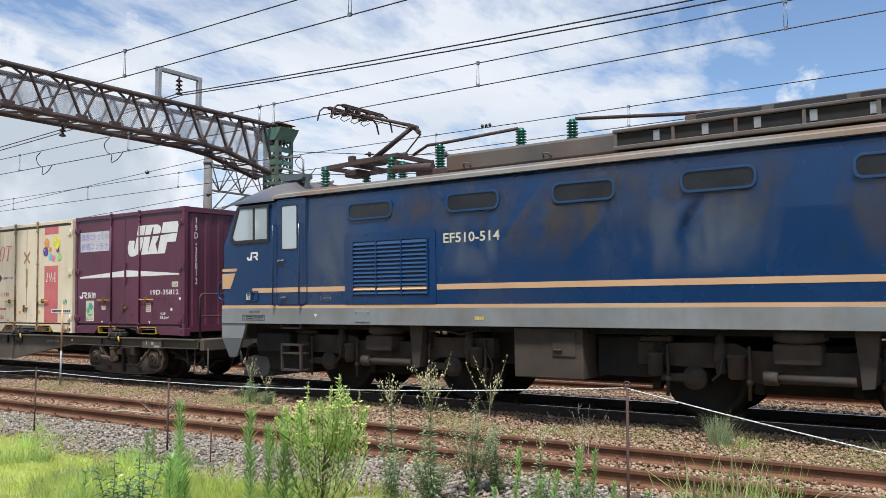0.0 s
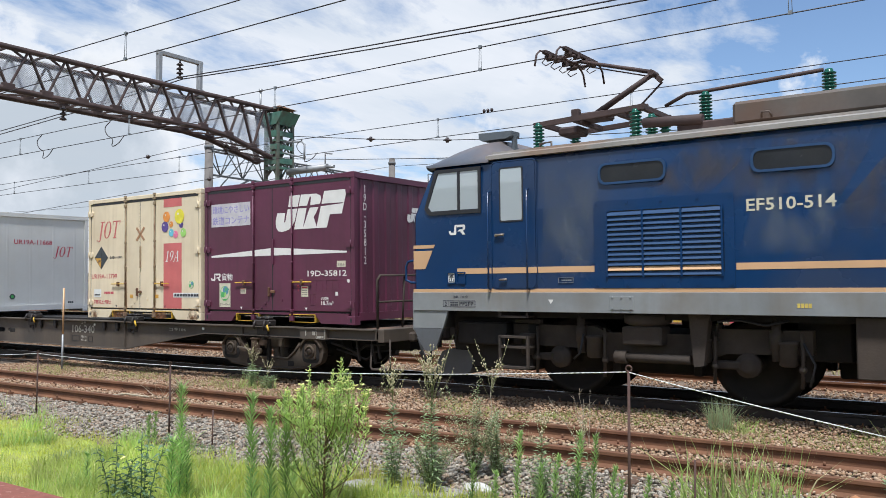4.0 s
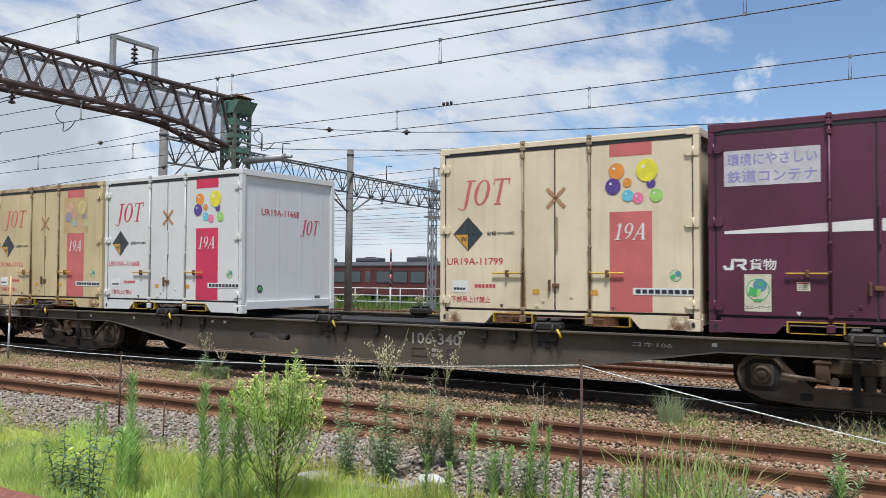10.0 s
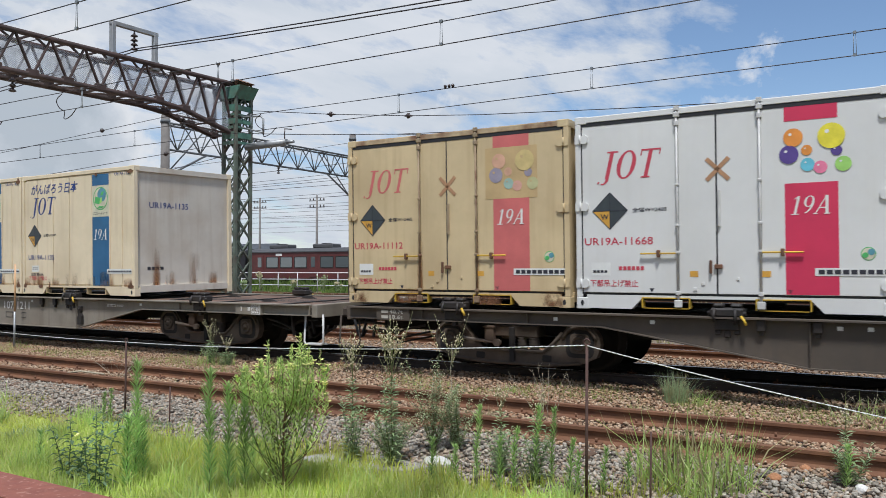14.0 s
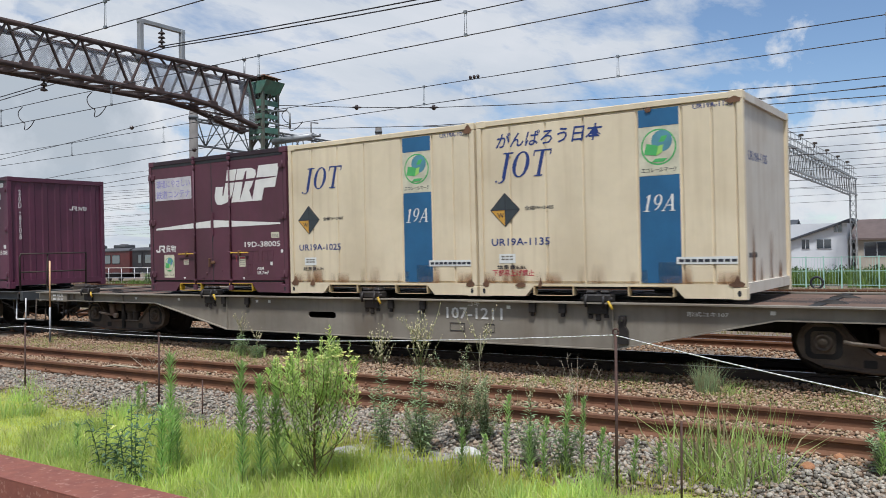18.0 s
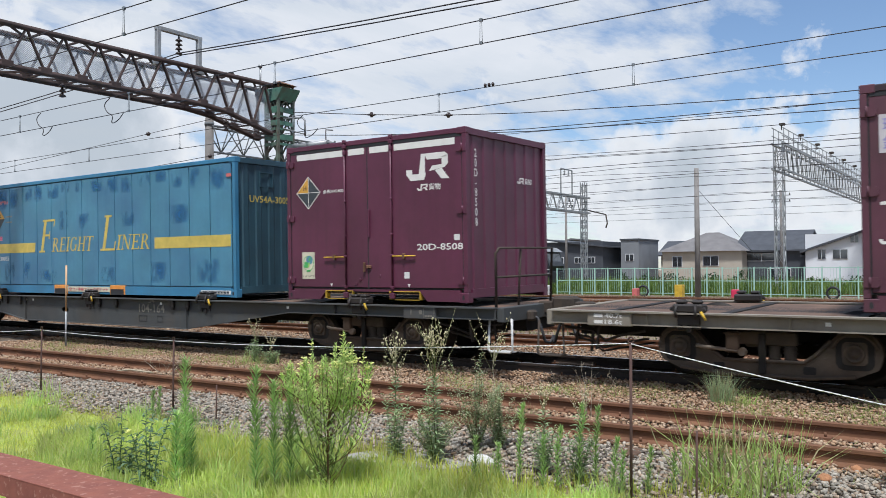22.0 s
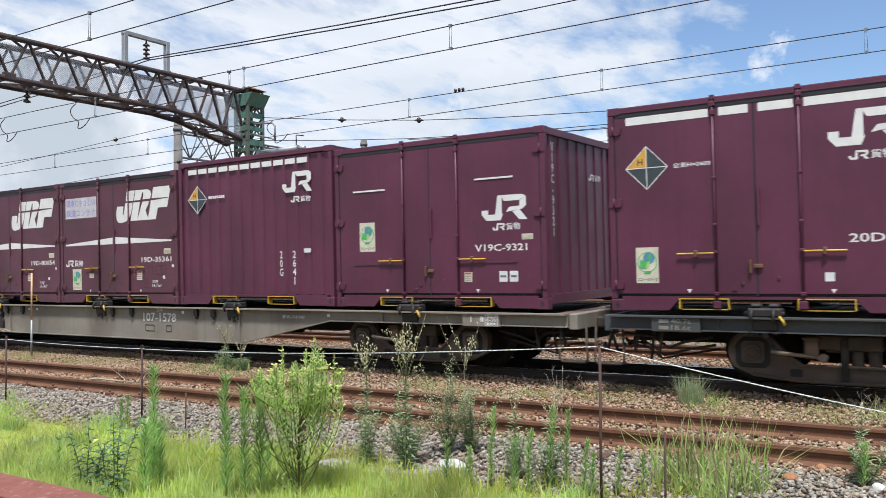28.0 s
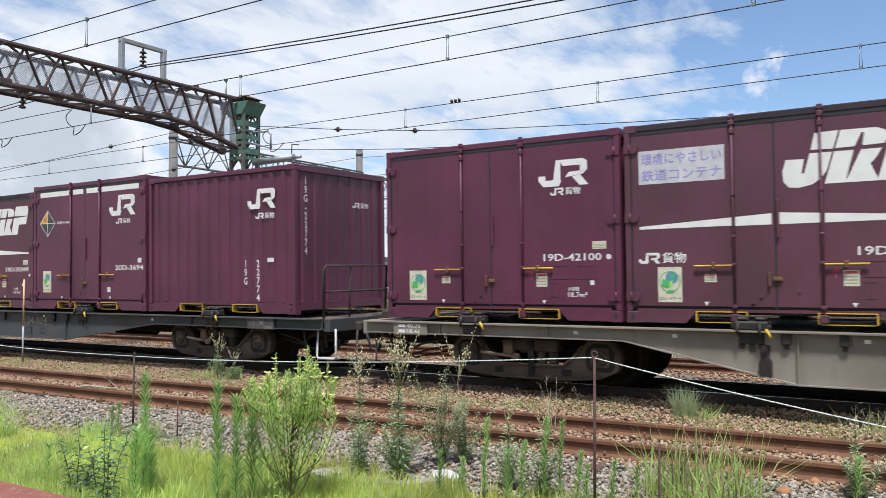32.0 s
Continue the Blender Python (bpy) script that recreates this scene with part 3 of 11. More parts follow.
def slant(x0, x1, z0, z1, lean):
    return [(x0, z0), (x1, z0), (x1 + lean, z1), (x0 + lean, z1)]

# ---- ground and tracks ----
# x runs along the tracks, y away from the viewer, z = 0 at the head of the nearer rails
TRACK_Y, TRACK_Z = 11.33, 0.09       # the train's own track
CANT = 1.15                          # degrees by which it leans towards the viewer
M_GROUND = surface("dry_gravel_ground", (0.21, 0.155, 0.105), 0.95, vary=0.25, scale=7, dirt=(0.13, 0.085, 0.055), dirt_amount=0.6, dirt_scale=0.8, bump=0.5, bump_scale=40, fleck=(0.33, 0.28, 0.22), fleck_amount=0.6)


def ground_height(x, y):
    """Grass bank, ballast shoulder, track beds, then level yard."""
    base = -0.155
    if y < 5.4:
        base = -0.24
    elif y < 6.6:
        base = -0.24 + 0.07 * (y - 5.4)
    if 10.0 < y < 12.7:
        base += 0.06 * min(1, (y - 10.0) / 0.5, (12.7 - y) / 0.5)
    if y > 22:
        base = -0.2
    return base + (0.02 * noise.noise((x * 0.9, y * 0.9, 0)) if y < 24 else 0.0)


def make_ground():
    xs = [-900, -400, -150, -80, -50] + [-40 + i * 0.5 for i in range(97)] + [14, 25, 60, 200, 900]
    ys = [-300, -100, -40, -15, -6, -2] + [i * 0.4 for i in range(0, 60)] + [25, 28, 32, 40, 60, 120, 300, 900]
    verts = [(x, y, ground_height(x, y)) for x in xs for y in ys]
    ny = len(ys)
    faces = [(i * ny + j, (i + 1) * ny + j, (i + 1) * ny + j + 1, i * ny + j + 1) for i in range(len(xs) - 1) for j in range(ny - 1)]
    tagged(new("ground", from_arrays("ground", verts, faces, M_GROUND)), "dry stony railway ground with patches of dust", "ground", kind="structure")


RAIL = [(-0.0625, -0.153), (0.0625, -0.153), (0.0625, -0.141), (0.018, -0.123), (0.009, -0.115), (0.009, -0.045), (0.0325, -0.034), (0.0325, -0.006), (0.026, 0.0),
        (-0.026, 0.0), (-0.0325, -0.006), (-0.0325, -0.034), (-0.009, -0.045), (-0.009, -0.115), (-0.018, -0.123), (-0.0625, -0.141)]


def rail_pair(name, yc, zc, body, x0=-140, x1=60, turn=0.0, cant=0.0, polished=True, sleeper_from=-26, sleeper_to=4, label=""):
    t = thing(name, label, "railway track", kind="structure", at=(0, yc, 0))
    t.rotation_euler = (radians(cant), 0, radians(turn))
    for side in (-0.566, 0.566):
        bm = B()
        prism(bm, [(side + a, zc + b) for a, b in RAIL], "x", x0, x1)
        part("rail", bm, body, t, "rust-brown steel rail")
        if polished:
            bm = B()
            box(bm, x0, x1, side - 0.022, side + 0.022, zc, zc + 0.0015)
            part("rail_head", bm, M_RAIL_TOP, t, "bright worn running surface")
    bm = B()
    box(bm, -0.10, 0.10, -1.05, 1.05, -0.30, -0.158, 0.008)
    sleeper = finish(bm, "sleeper", M_SLEEPER)
    bm = B()
    for s in (-0.566, 0.566):
        for d in (-0.085, 0.085):
            box(bm, -0.055, 0.055, s + d - 0.04, s + d + 0.04, -0.158, -0.122, 0.006)
            tube(bm, (0, s + d, -0.122), (0, s + d, -0.085), 0.013, 6)
    clip = finish(bm, "rail_fastening", M_RAIL_RUST)
    x = sleeper_from
    while x < sleeper_to:
        jit = random.uniform(-0.03, 0.03)
        shared("sleeper", sleeper, t, pose(x + jit, random.uniform(-0.03, 0.03), zc, 0, 0, random.uniform(-1, 1)))
        shared("rail_fastening", clip, t, pose(x + jit, 0, zc))
        x += 0.66
    return t


make_ground()
rail_pair("track_near", 7.835, 0.03, M_RAIL_RUST, turn=1.1, polished=False, label="rusty disused track bedded in stony ballast")
rail_pair("track_train", TRACK_Y, TRACK_Z, M_RAIL_BLACK, cant=CANT, label="main track with brown-black rails and bright heads")
rail_pair("track_far", 15.9, 0.0, M_RAIL_RUST, label="track behind the train with bright rail heads", sleeper_from=-20)
rail_pair("track_yard", 19.8, 0.0, M_RAIL_RUST, label="yard track with bright rail heads", sleeper_from=-24, sleeper_to=-4)
for yy in (26.5, 32.0, 37.5, 43.0):
    rail_pair("track_siding", yy, -0.05, M_RAIL_RUST, x0=-110, x1=40, label="siding in weedy ground", sleeper_from=0, sleeper_to=0)
rail_pair("track_parked", 53.5, -0.1, M_RAIL_RUST, x0=-130, x1=20, label="siding under the parked coaches", sleeper_from=0, sleeper_to=0)

# ---- the train ----
MOVERS = []      # (thing, place along the train, height)
WHEELS = []      # (wheelset, local place, radius)
DECK_Z = 1.0
TILT = pose(0, TRACK_Y, 0, CANT)


def ride(ob, along, z=0.0):
    MOVERS.append((ob, along, z))
    return ob


def wheelset(parent, x, z, r, name="wheelset"):
    bm = B()
    for s in (-1, 1):
        lathe(bm, (0, s * 0.51, 0), (0, s, 0), [(-0.01, r * 0.9), (0.0, r + 0.028), (0.03, r + 0.026), (0.035, r), (0.12, r - 0.008), (0.121, r * 0.84), (0.08, r * 0.8), (0.06, r * 0.3), (0.10, 0.10), (0.19, 0.09)], 28)
    tube(bm, (0, -0.72, 0), (0, 0.72, 0), 0.08, 12)
    # lightening marks on the disc, so that the turning shows
    for s in (-1, 1):
        for k in range(4):
            a = k * 1.5708 + 0.3
            tube(bm, (0.26 * math.cos(a), s * 0.565, 0.26 * math.sin(a)), (0.26 * math.cos(a), s * 0.585, 0.26 * math.sin(a)), 0.035, 8)
    w = part(name, bm, M_WHEEL, parent, "worn steel wheels on an axle")
    w.location = (x, 0, z)
    WHEELS.append((w, (x, 0, z), r))
    return w


def wagon_bogie(wagon, x):
    bg = B()
    side = []
    for a, deg0, deg1 in ((-1.0, 205, 30), (1.0, 150, -25)):
        for k in range(9):
            an = radians(deg0 + (deg1 - deg0) * k / 8)
            side.append((a + 0.29 * math.cos(an), 0.45 + 0.27 * math.sin(an)))
        if a < 0:
            side += [(-0.60, 0.42), (-0.46, 0.31), (0.46, 0.31), (0.60, 0.42)]
    side += [(1.23, 0.27), (1.0, 0.165), (0.5, 0.115), (-0.5, 0.115), (-1.0, 0.165), (-1.23, 0.27)]
    box(bg, -0.22, 0.22, -1.0, 1.0, 0.46, 0.62, 0.02)
    bogie = part("bogie", bg, M_BOGIE, wagon, "cast steel bogie brown with brake dust")
    bogie.location = (x, 0, TRACK_Z - 0.02)
    for s in (-1, 1):
        bm = B()
        prism(bm, side, "y", *sorted((s * 0.94, s * 1.06)))
        # thickened rim of the casting
        pipe(bm, [(px, s * 1.06, pz) for px, pz in side[9:14]], 0.025, 6)
        pipe(bm, [(px, s * 1.06, pz + 0.02) for px, pz in side[-5:-1]], 0.025, 6)
        part("side_frame", bm, M_BOGIE, bogie)
    for a in (-1.0, 1.0):
        wheelset(bogie, a, 0.45, 0.43)
        for s in (-1, 1):
            bm = B()
            prism(bm, smooth_rect(a - 0.13, a + 0.13, 0.32, 0.58, 0.05), "y", *sorted((s * 1.05, s * 1.085)))
            lathe(bm, (a, s * 1.085, 0.45), (0, s, 0), [(0.0, 0.11), (0.03, 0.10), (0.035, 0.08), (0.02, 0.075), (0.02, 0.05), (0.04, 0.045), (0.045, 0.02)], 16)
            for k in range(3):
                an = k * 2.09 + 0.5
                tube(bm, (a + 0.085 * math.cos(an), s * 1.11, 0.45 + 0.085 * math.sin(an)), (a + 0.085 * math.cos(an), s * 1.125, 0.45 + 0.085 * math.sin(an)), 0.014, 6)
            part("axle_box", bm, M_BOGIE, bogie)
            # near-black plate on the frame, drawn for the shade of a recess
            bm = B()
            prism(bm, smooth_rect(a - 0.20, a + 0.20, 0.26, 0.63, 0.09), "y", *sorted((s * 1.055, s * 1.064)))
            part("pedestal_recess", bm, M_UNDER2, bogie)
            bm = B()
            arc = [(a + 0.245 * math.cos(0.3 + k * 0.254), s * 1.07, 0.43 + 0.245 * math.sin(0.3 + k * 0.254)) for k in range(11)]
            pipe(bm, arc, 0.022, 6)
            part("pedestal_rim", bm, M_BOGIE, bogie)
    for s in (-1, 1):
        for a in (0.12, 0.30):
            bm = B()
            lathe(bm, (a, s * 0.99, 0.30), (0, 0, 1), [(k * 0.022, 0.085 if k % 2 else 0.065) for k in range(10)], 12)
            part("coil_spring", bm, M_UNDER, bogie)
        bm = B()
        box(bm, -0.32, 0.38, s * 1.0 - 0.07, s * 1.0 + 0.07, 0.50, 0.665, 0.015)
        part("bolster_end", bm, M_BOGIE, bogie)
        bm = B()
        box(bm, -0.42, -0.27, s * 1.08 - 0.05, s * 1.08 + 0.05, 0.40, 0.655, 0.012)
        box(bm, -0.44, -0.25, s * 1.08 - 0.06, s * 1.08 + 0.06, 0.62, 0.645, 0.005)
        part("brake_cylinder", bm, M_BOGIE, bogie)
        bm = B()
        pipe(bm, [(-0.78, s * 1.11, 0.47), (-0.70, s * 1.11, 0.455), (-0.2, s * 1.11, 0.415)], 0.024, 8)
        tube(bm, (-0.22, s * 1.08, 0.415), (-0.22, s * 1.15, 0.415), 0.05, 12)
        part("brake_rod", bm, M_STEELROD, bogie, "worn brake rod")
        bm = B()
        box(bm, -0.04, 0.04, s * 1.08 - 0.03, s * 1.08 + 0.03, 0.16, 0.64, 0.01)
        part("stop_bracket", bm, M_UNDER2, bogie)
        # small near-black plates drawn for the shade in the casting's windows
        for a in (-0.52, 0.52):
            bm = B()
            prism(bm, smooth_rect(a - 0.07, a + 0.07, 0.18, 0.27, 0.02), "y", *sorted((s * 1.058, s * 1.0635)))
            part("casting_window", bm, M_UNDER2, bogie)
    return bogie


def wagon(label, paint, centre, number, number_x, slots, sill_low=0.41, deck_paint=None, number_mat=None, type_mark="", slots_cut=((-1.46, 0.17), (-0.93, 0.10)), slot_z=0.665, plated=True, brake_at=None, dated=(), deep=3.6):
    """A container flat wagon 20.4 m over its couplers."""
    w = thing("container_wagon", label, "wagon", "wagons of the train")
    number_mat = number_mat or M_LETTER_W
    top = 0.955
    rise = 5.65                  # where the sill has tapered to its end depth
    for s in (-1, 1):
        bm = B()
        y0, y1 = s * 1.33, s * 1.31
        lo = sill_low
        ya, yb = min(y0, y1), max(y0, y1)
        for e in (-1, 1):
            prism(bm, [(e * 9.75, 0.79), (e * rise, 0.79), (e * deep, lo), (e * deep, top - 0.02), (e * 9.75, top - 0.02)], "y", ya, yb)
        # the deep middle of the web, with its long round-ended slots cut through
        edge = -deep
        for x, hw in sorted(slots_cut):
            prism(bm, rect(edge, x - hw - 0.055, lo, top - 0.02), "y", ya, yb)
            prism(bm, rect(x - hw - 0.055, x + hw + 0.055, lo, slot_z - 0.05), "y", ya, yb)
            prism(bm, rect(x - hw - 0.055, x + hw + 0.055, slot_z + 0.05, top - 0.02), "y", ya, yb)
            for ex in (-1, 1):
                for ez in (-1, 1):
                    arc = [(x + ex * (hw + 0.055 * math.sin(k * 0.3927)), slot_z + ez * 0.05 * math.cos(k * 0.3927)) for k in range(5)]
                    prism(bm, [(x + ex * (hw + 0.055), slot_z + ez * 0.05)] + arc, "y", ya, yb)
            edge = x + hw + 0.055
        prism(bm, rect(edge, deep, lo, top - 0.02), "y", ya, yb)
        # flanges
        box(bm, -9.75, 9.75, s * 1.33 - (0.09 if s < 0 else 0.05), s * 1.33 + (0.05 if s < 0 else 0.09), top - 0.02, top)
        box(bm, -deep, deep, s * 1.33 - 0.05, s * 1.33 + 0.05, lo - 0.015, lo)
        for e in (-1, 1):
            bar(bm, (e * deep, s * 1.33, lo - 0.008), (e * rise, s * 1.33, 0.782), 0.1, 0.015)
            box(bm, min(e * rise, e * 9.75), max(e * rise, e * 9.75), s * 1.33 - 0.05, s * 1.33 + 0.05, 0.775, 0.79)
        for x in (-deep, deep, -6.7, 6.7, -8.4, 8.4):
            zl = lo if abs(x) < 5 else 0.79
            box(bm, x - 0.006, x + 0.006, min(s * 1.33, s * 1.37), max(s * 1.33, s * 1.37), zl, top - 0.02)
        part("side_sill", bm, paint, w)
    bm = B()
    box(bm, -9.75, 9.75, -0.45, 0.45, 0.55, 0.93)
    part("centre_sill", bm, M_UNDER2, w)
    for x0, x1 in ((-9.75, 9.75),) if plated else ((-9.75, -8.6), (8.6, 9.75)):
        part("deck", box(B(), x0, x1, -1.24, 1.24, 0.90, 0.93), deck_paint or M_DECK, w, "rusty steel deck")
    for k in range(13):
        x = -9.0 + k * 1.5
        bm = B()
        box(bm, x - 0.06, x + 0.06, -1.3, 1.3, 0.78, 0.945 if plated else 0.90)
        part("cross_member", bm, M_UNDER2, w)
    # container clamps
    for x in slots:
        for s in (-1, 1):
            bm = B()
            box(bm, x - 0.19, x + 0.19, s * 1.30 - 0.10, s * 1.30 + 0.10, 0.955, 1.06, 0.02)
            box(bm, x - 0.16, x - 0.04, s * 1.30 - 0.07, s * 1.30 + 0.07, 1.06, 1.11, 0.02)
            box(bm, x + 0.04, x + 0.16, s * 1.30 - 0.07, s * 1.30 + 0.07, 1.06, 1.11, 0.02)
            tube(bm, (x - 0.22, s * 1.36, 1.0), (x + 0.22, s * 1.36, 1.0), 0.025, 8)
            pipe(bm, [(x - 0.13, s * 1.40, 1.05), (x - 0.14, s * 1.43, 0.97), (x - 0.13, s * 1.42, 0.90)], 0.02)
            pipe(bm, [(x + 0.10, s * 1.40, 1.05), (x + 0.11, s * 1.43, 0.97), (x + 0.10, s * 1.42, 0.88)], 0.02)
            box(bm, x - 0.14, x + 0.14, s * 1.33 - 0.04, s * 1.33 + 0.08, 0.80, 0.93, 0.01)
            for dx, zl in ((-0.11, 0.74), (0.0, 0.71), (0.11, 0.75)):
                box(bm, x + dx - 0.035, x + dx + 0.035, s * 1.33 - 0.02, s * 1.33 + 0.06, zl, 0.80, 0.01)
            clamp = part("container_clamp", bm, M_CLAMP, w, "oily black container clamp")
            bm = B()
            pipe(bm, [(x + 0.17, s * 1.41, 0.97), (x + 0.21, s * 1.43, 0.92), (x + 0.23, s * 1.42, 0.87)], 0.017)
            part("clamp_handle", bm, M_YELLOW, clamp)
        for dx in ((0.38, 0.98) if x < 0 else (-0.95, -0.5)):
            if abs(x) < 5:
                bm = B()
                box(bm, x + dx - 0.05, x + dx + 0.05, -1.39, -1.33, 0.80, 0.93, 0.01)
                box(bm, x + dx - 0.025, x + dx + 0.025, -1.37, -1.335, 0.75, 0.80, 0.005)
                part("deck_bracket", bm, M_CLAMP, w)
    for x in (-7.08, 7.08):
        wagon_bogie(w, x)
    for e in (-1, 1):
        bm = B()
        box(bm, e * 9.80 - 0.06, e * 9.80 + 0.06, -1.28, 1.28, 0.74, 0.95, 0.01)
        part("end_beam", bm, paint, w)
        # coupler with hoses
        bm = B()
        box(bm, min(e * 9.75, e * 10.08), max(e * 9.75, e * 10.08), -0.09, 0.09, 0.80, 0.98, 0.02)
        box(bm, min(e * 10.02, e * 10.24), max(e * 10.02, e * 10.24), -0.16, 0.12, 0.74, 1.06, 0.04)
        part("coupler", bm, M_UNDER, w)
        for y in (-0.55, 0.45):
            bm = B()
            pipe(bm, [(e * 9.84, y, 0.84), (e * 10.0, y, 0.76), (e * 10.08, y, 0.55), (e * 10.12, y, 0.42), (e * 10.17, y * 0.9, 0.40), (e * 10.2, y * 0.8, 0.5)], 0.024, 7)
            part("brake_hose", bm, M_BLACK, w)
        # brake pipes and levers slung between bogie and end beam
        for k, (y, z) in enumerate(((-1.05, 0.66), (-0.92, 0.55), (-0.7, 0.48))):
            run = [(e * 8.55, y, z + 0.02), (e * 8.9, y, z - 0.05), (e * (9.1 + 0.1 * k), y, z - 0.13), (e * (9.3 + 0.1 * k), y, z + 0.01), (e * 9.7, y, z + 0.04)]
            part("brake_pipe", pipe(B(), run, 0.02 - 0.003 * k, 6), M_CLAMP, w)
        for x, y, z0 in ((9.15, -1.1, 0.42), (9.32, -0.9, 0.36), (9.5, -1.0, 0.46)):
            part("brake_lever", bar(B(), (e * x, y, 0.80), (e * (x + 0.06), y, z0), 0.05, 0.025), M_CLAMP, w)
        part("angle_cock", box(B(), min(e * 9.86, e * 9.98), max(e * 9.86, e * 9.98), -0.66, -0.50, 0.72, 0.88, 0.03), M_UNDER, w)
        # shunter's step: a bent hoop under the deck's corner
        bm = B()
        xa, xb = sorted((e * 9.98, e * 9.62))
        pipe(bm, [(xa, -1.27, 0.80), (xa - 0.02, -1.29, 0.36), (xa + 0.02, -1.30, 0.32), (xb - 0.02, -1.30, 0.32), (xb + 0.02, -1.29, 0.36), (xb, -1.27, 0.80)], 0.016, 7)
        bar(bm, (xa, -1.22, 0.325), (xb, -1.22, 0.325), 0.12, 0.02)
        pale = e > 0 and paint is not M_KOKI_BROWN and number != "107-1578"
        part("foot_step", bm, M_ROD_PALE if pale else M_UNDER, w, "white painted hoop step" if pale else "brown hoop step")
    # brake rigging and air tanks between the bogies' shadows
    for a, b, y in ((-3.2, -1.6, -0.75), (1.9, 3.2, 0.6)):
        part("air_tank", tube(B(), (a, y, 0.52), (b, y, 0.52), 0.16, 14), M_UNDER2, w)
    # lettering on the near sill
    y = -1.3345
    write(w, number, 0.165, number_x, 0.68, y - 0.002, number_mat, "CENTER", span=0.118 * len(number))
    write(w, "コキ", 0.075, number_x, 0.865, y - 0.002, number_mat, "CENTER", span=0.2)
    for dx in (-0.22, 0.20):
        bm = B()
        for q in (rect(-0.13, -0.12, 0.5, 0.62), rect(0.12, 0.13, 0.5, 0.62), rect(-0.13, 0.13, 0.5, 0.51), rect(-0.13, 0.13, 0.61, 0.62)):
            prism(bm, [(number_x + dx * 1.3 + px * (1 if dx < 0 else 0.6), pz) for px, pz in q], "y", y, y - 0.002)
        part("card_holder", bm, M_BLACK, w)
    if plated is False:
        write(w, "積5.0", 0.05, number_x + 0.02, 0.575, y - 0.002, number_mat, "CENTER", span=0.19)
        write(w, "空1.8", 0.05, number_x + 0.02, 0.505, y - 0.002, number_mat, "CENTER", span=0.19)
    if type_mark:
        write(w, type_mark, 0.06, 4.85, 0.80, y - 0.002, number_mat, "CENTER", span=0.50)
    for x in (-8.9, -6.3, -5.0, -2.9, -2.6, 2.1, 2.45, 5.6, 8.2):
        patch(w, "data_plate", rect(x - 0.03, x + 0.03, 0.84, 0.885), y, M_PLATE, label="small pale data plate")
    # load plate on a box at each end
    for x, lab in ((-8.9, True), (8.45, False)):
        bm = B()
        box(bm, x - 0.30, x + 0.30, -1.40, -1.31, 0.76, 0.955, 0.01)
        plate = part("end_box", bm, paint, w, "end plate box")
        if lab:
            for k in range(2):
                patch(w, "small_print", rect(x - 0.2, x - 0.08, 0.87 - 0.08 * k, 0.915 - 0.08 * k), -1.402, number_mat)
            write(w, "40.7t", 0.06, x + 0.07, 0.865, -1.403, number_mat, "CENTER", span=0.24)
            write(w, "18.6t", 0.06, x + 0.07, 0.785, -1.403, number_mat, "CENTER", span=0.24)
        else:
            for q in (rect(x + 0.08, x + 0.28, 0.772, 0.780), rect(x + 0.08, x + 0.28, 0.932, 0.940), rect(x + 0.08, x + 0.088, 0.780, 0.932), rect(x + 0.272, x + 0.28, 0.780, 0.932)):
                patch(w, "board_outline", q, -1.402, number_mat)
            for k, line in enumerate(dated):
                write(w, line, 0.048, x + 0.18, 0.884 - 0.05 * k, -1.403, number_mat, "CENTER", span=0.15)
            bars(w, x + 0.105, 0.79, 0.15, 0.03, 3, number_mat, -1.402)
            bars(w, x, 0.83, 0.06, 0.06, 2, number_mat, -1.402)
            patch(w, "small_print", rect(x - 0.16, x - 0.145, 0.82, 0.90), -1.402, number_mat)
    if brake_at is not None:
        bm = B()
        prism(bm, [(brake_at - 0.07, 0.43), (brake_at + 0.07, 0.43), (brake_at + 0.07, 0.60), (brake_at + 0.03, 0.66), (brake_at + 0.05, 0.72), (brake_at + 0.04, 0.79), (brake_at - 0.04, 0.79), (brake_at - 0.06, 0.70), (brake_at - 0.04, 0.62), (brake_at - 0.07, 0.58)], "y", -1.38, -1.33)
        tube(bm, (brake_at, -1.38, 0.74), (brake_at, -1.41, 0.74), 0.03, 10)
        part("hand_brake", bm, M_CLAMP, w, "black hand brake lever on the sill")
    ride(w, centre)
    return w


def handrail(w, x, face):
    """The bent-pipe rail on a wagon's end platform."""
    bm = B()
    pipe(bm, [(x, -1.25, 0.95), (x, -1.25, 1.72), (x + 0.06 * face, -1.25, 1.80), (x + 0.06 * face, 0.35, 1.80), (x + 0.02 * face, 0.35, 0.95)], 0.021, 8)
    pipe(bm, [(x, -1.25, 1.38), (x + 0.03 * face, 0.35, 1.38)], 0.017, 7)
    pipe(bm, [(x, -0.62, 0.95), (x + 0.05 * face, -0.62, 1.78)], 0.017, 7)
    part("handrail", bm, M_UNDER, w, "brown bent-pipe handrail")


# ---- containers ----
W = 2.46
FACE = -W / 2 + 0.012         # outer skin of the doors
MARK = FACE - 0.0005


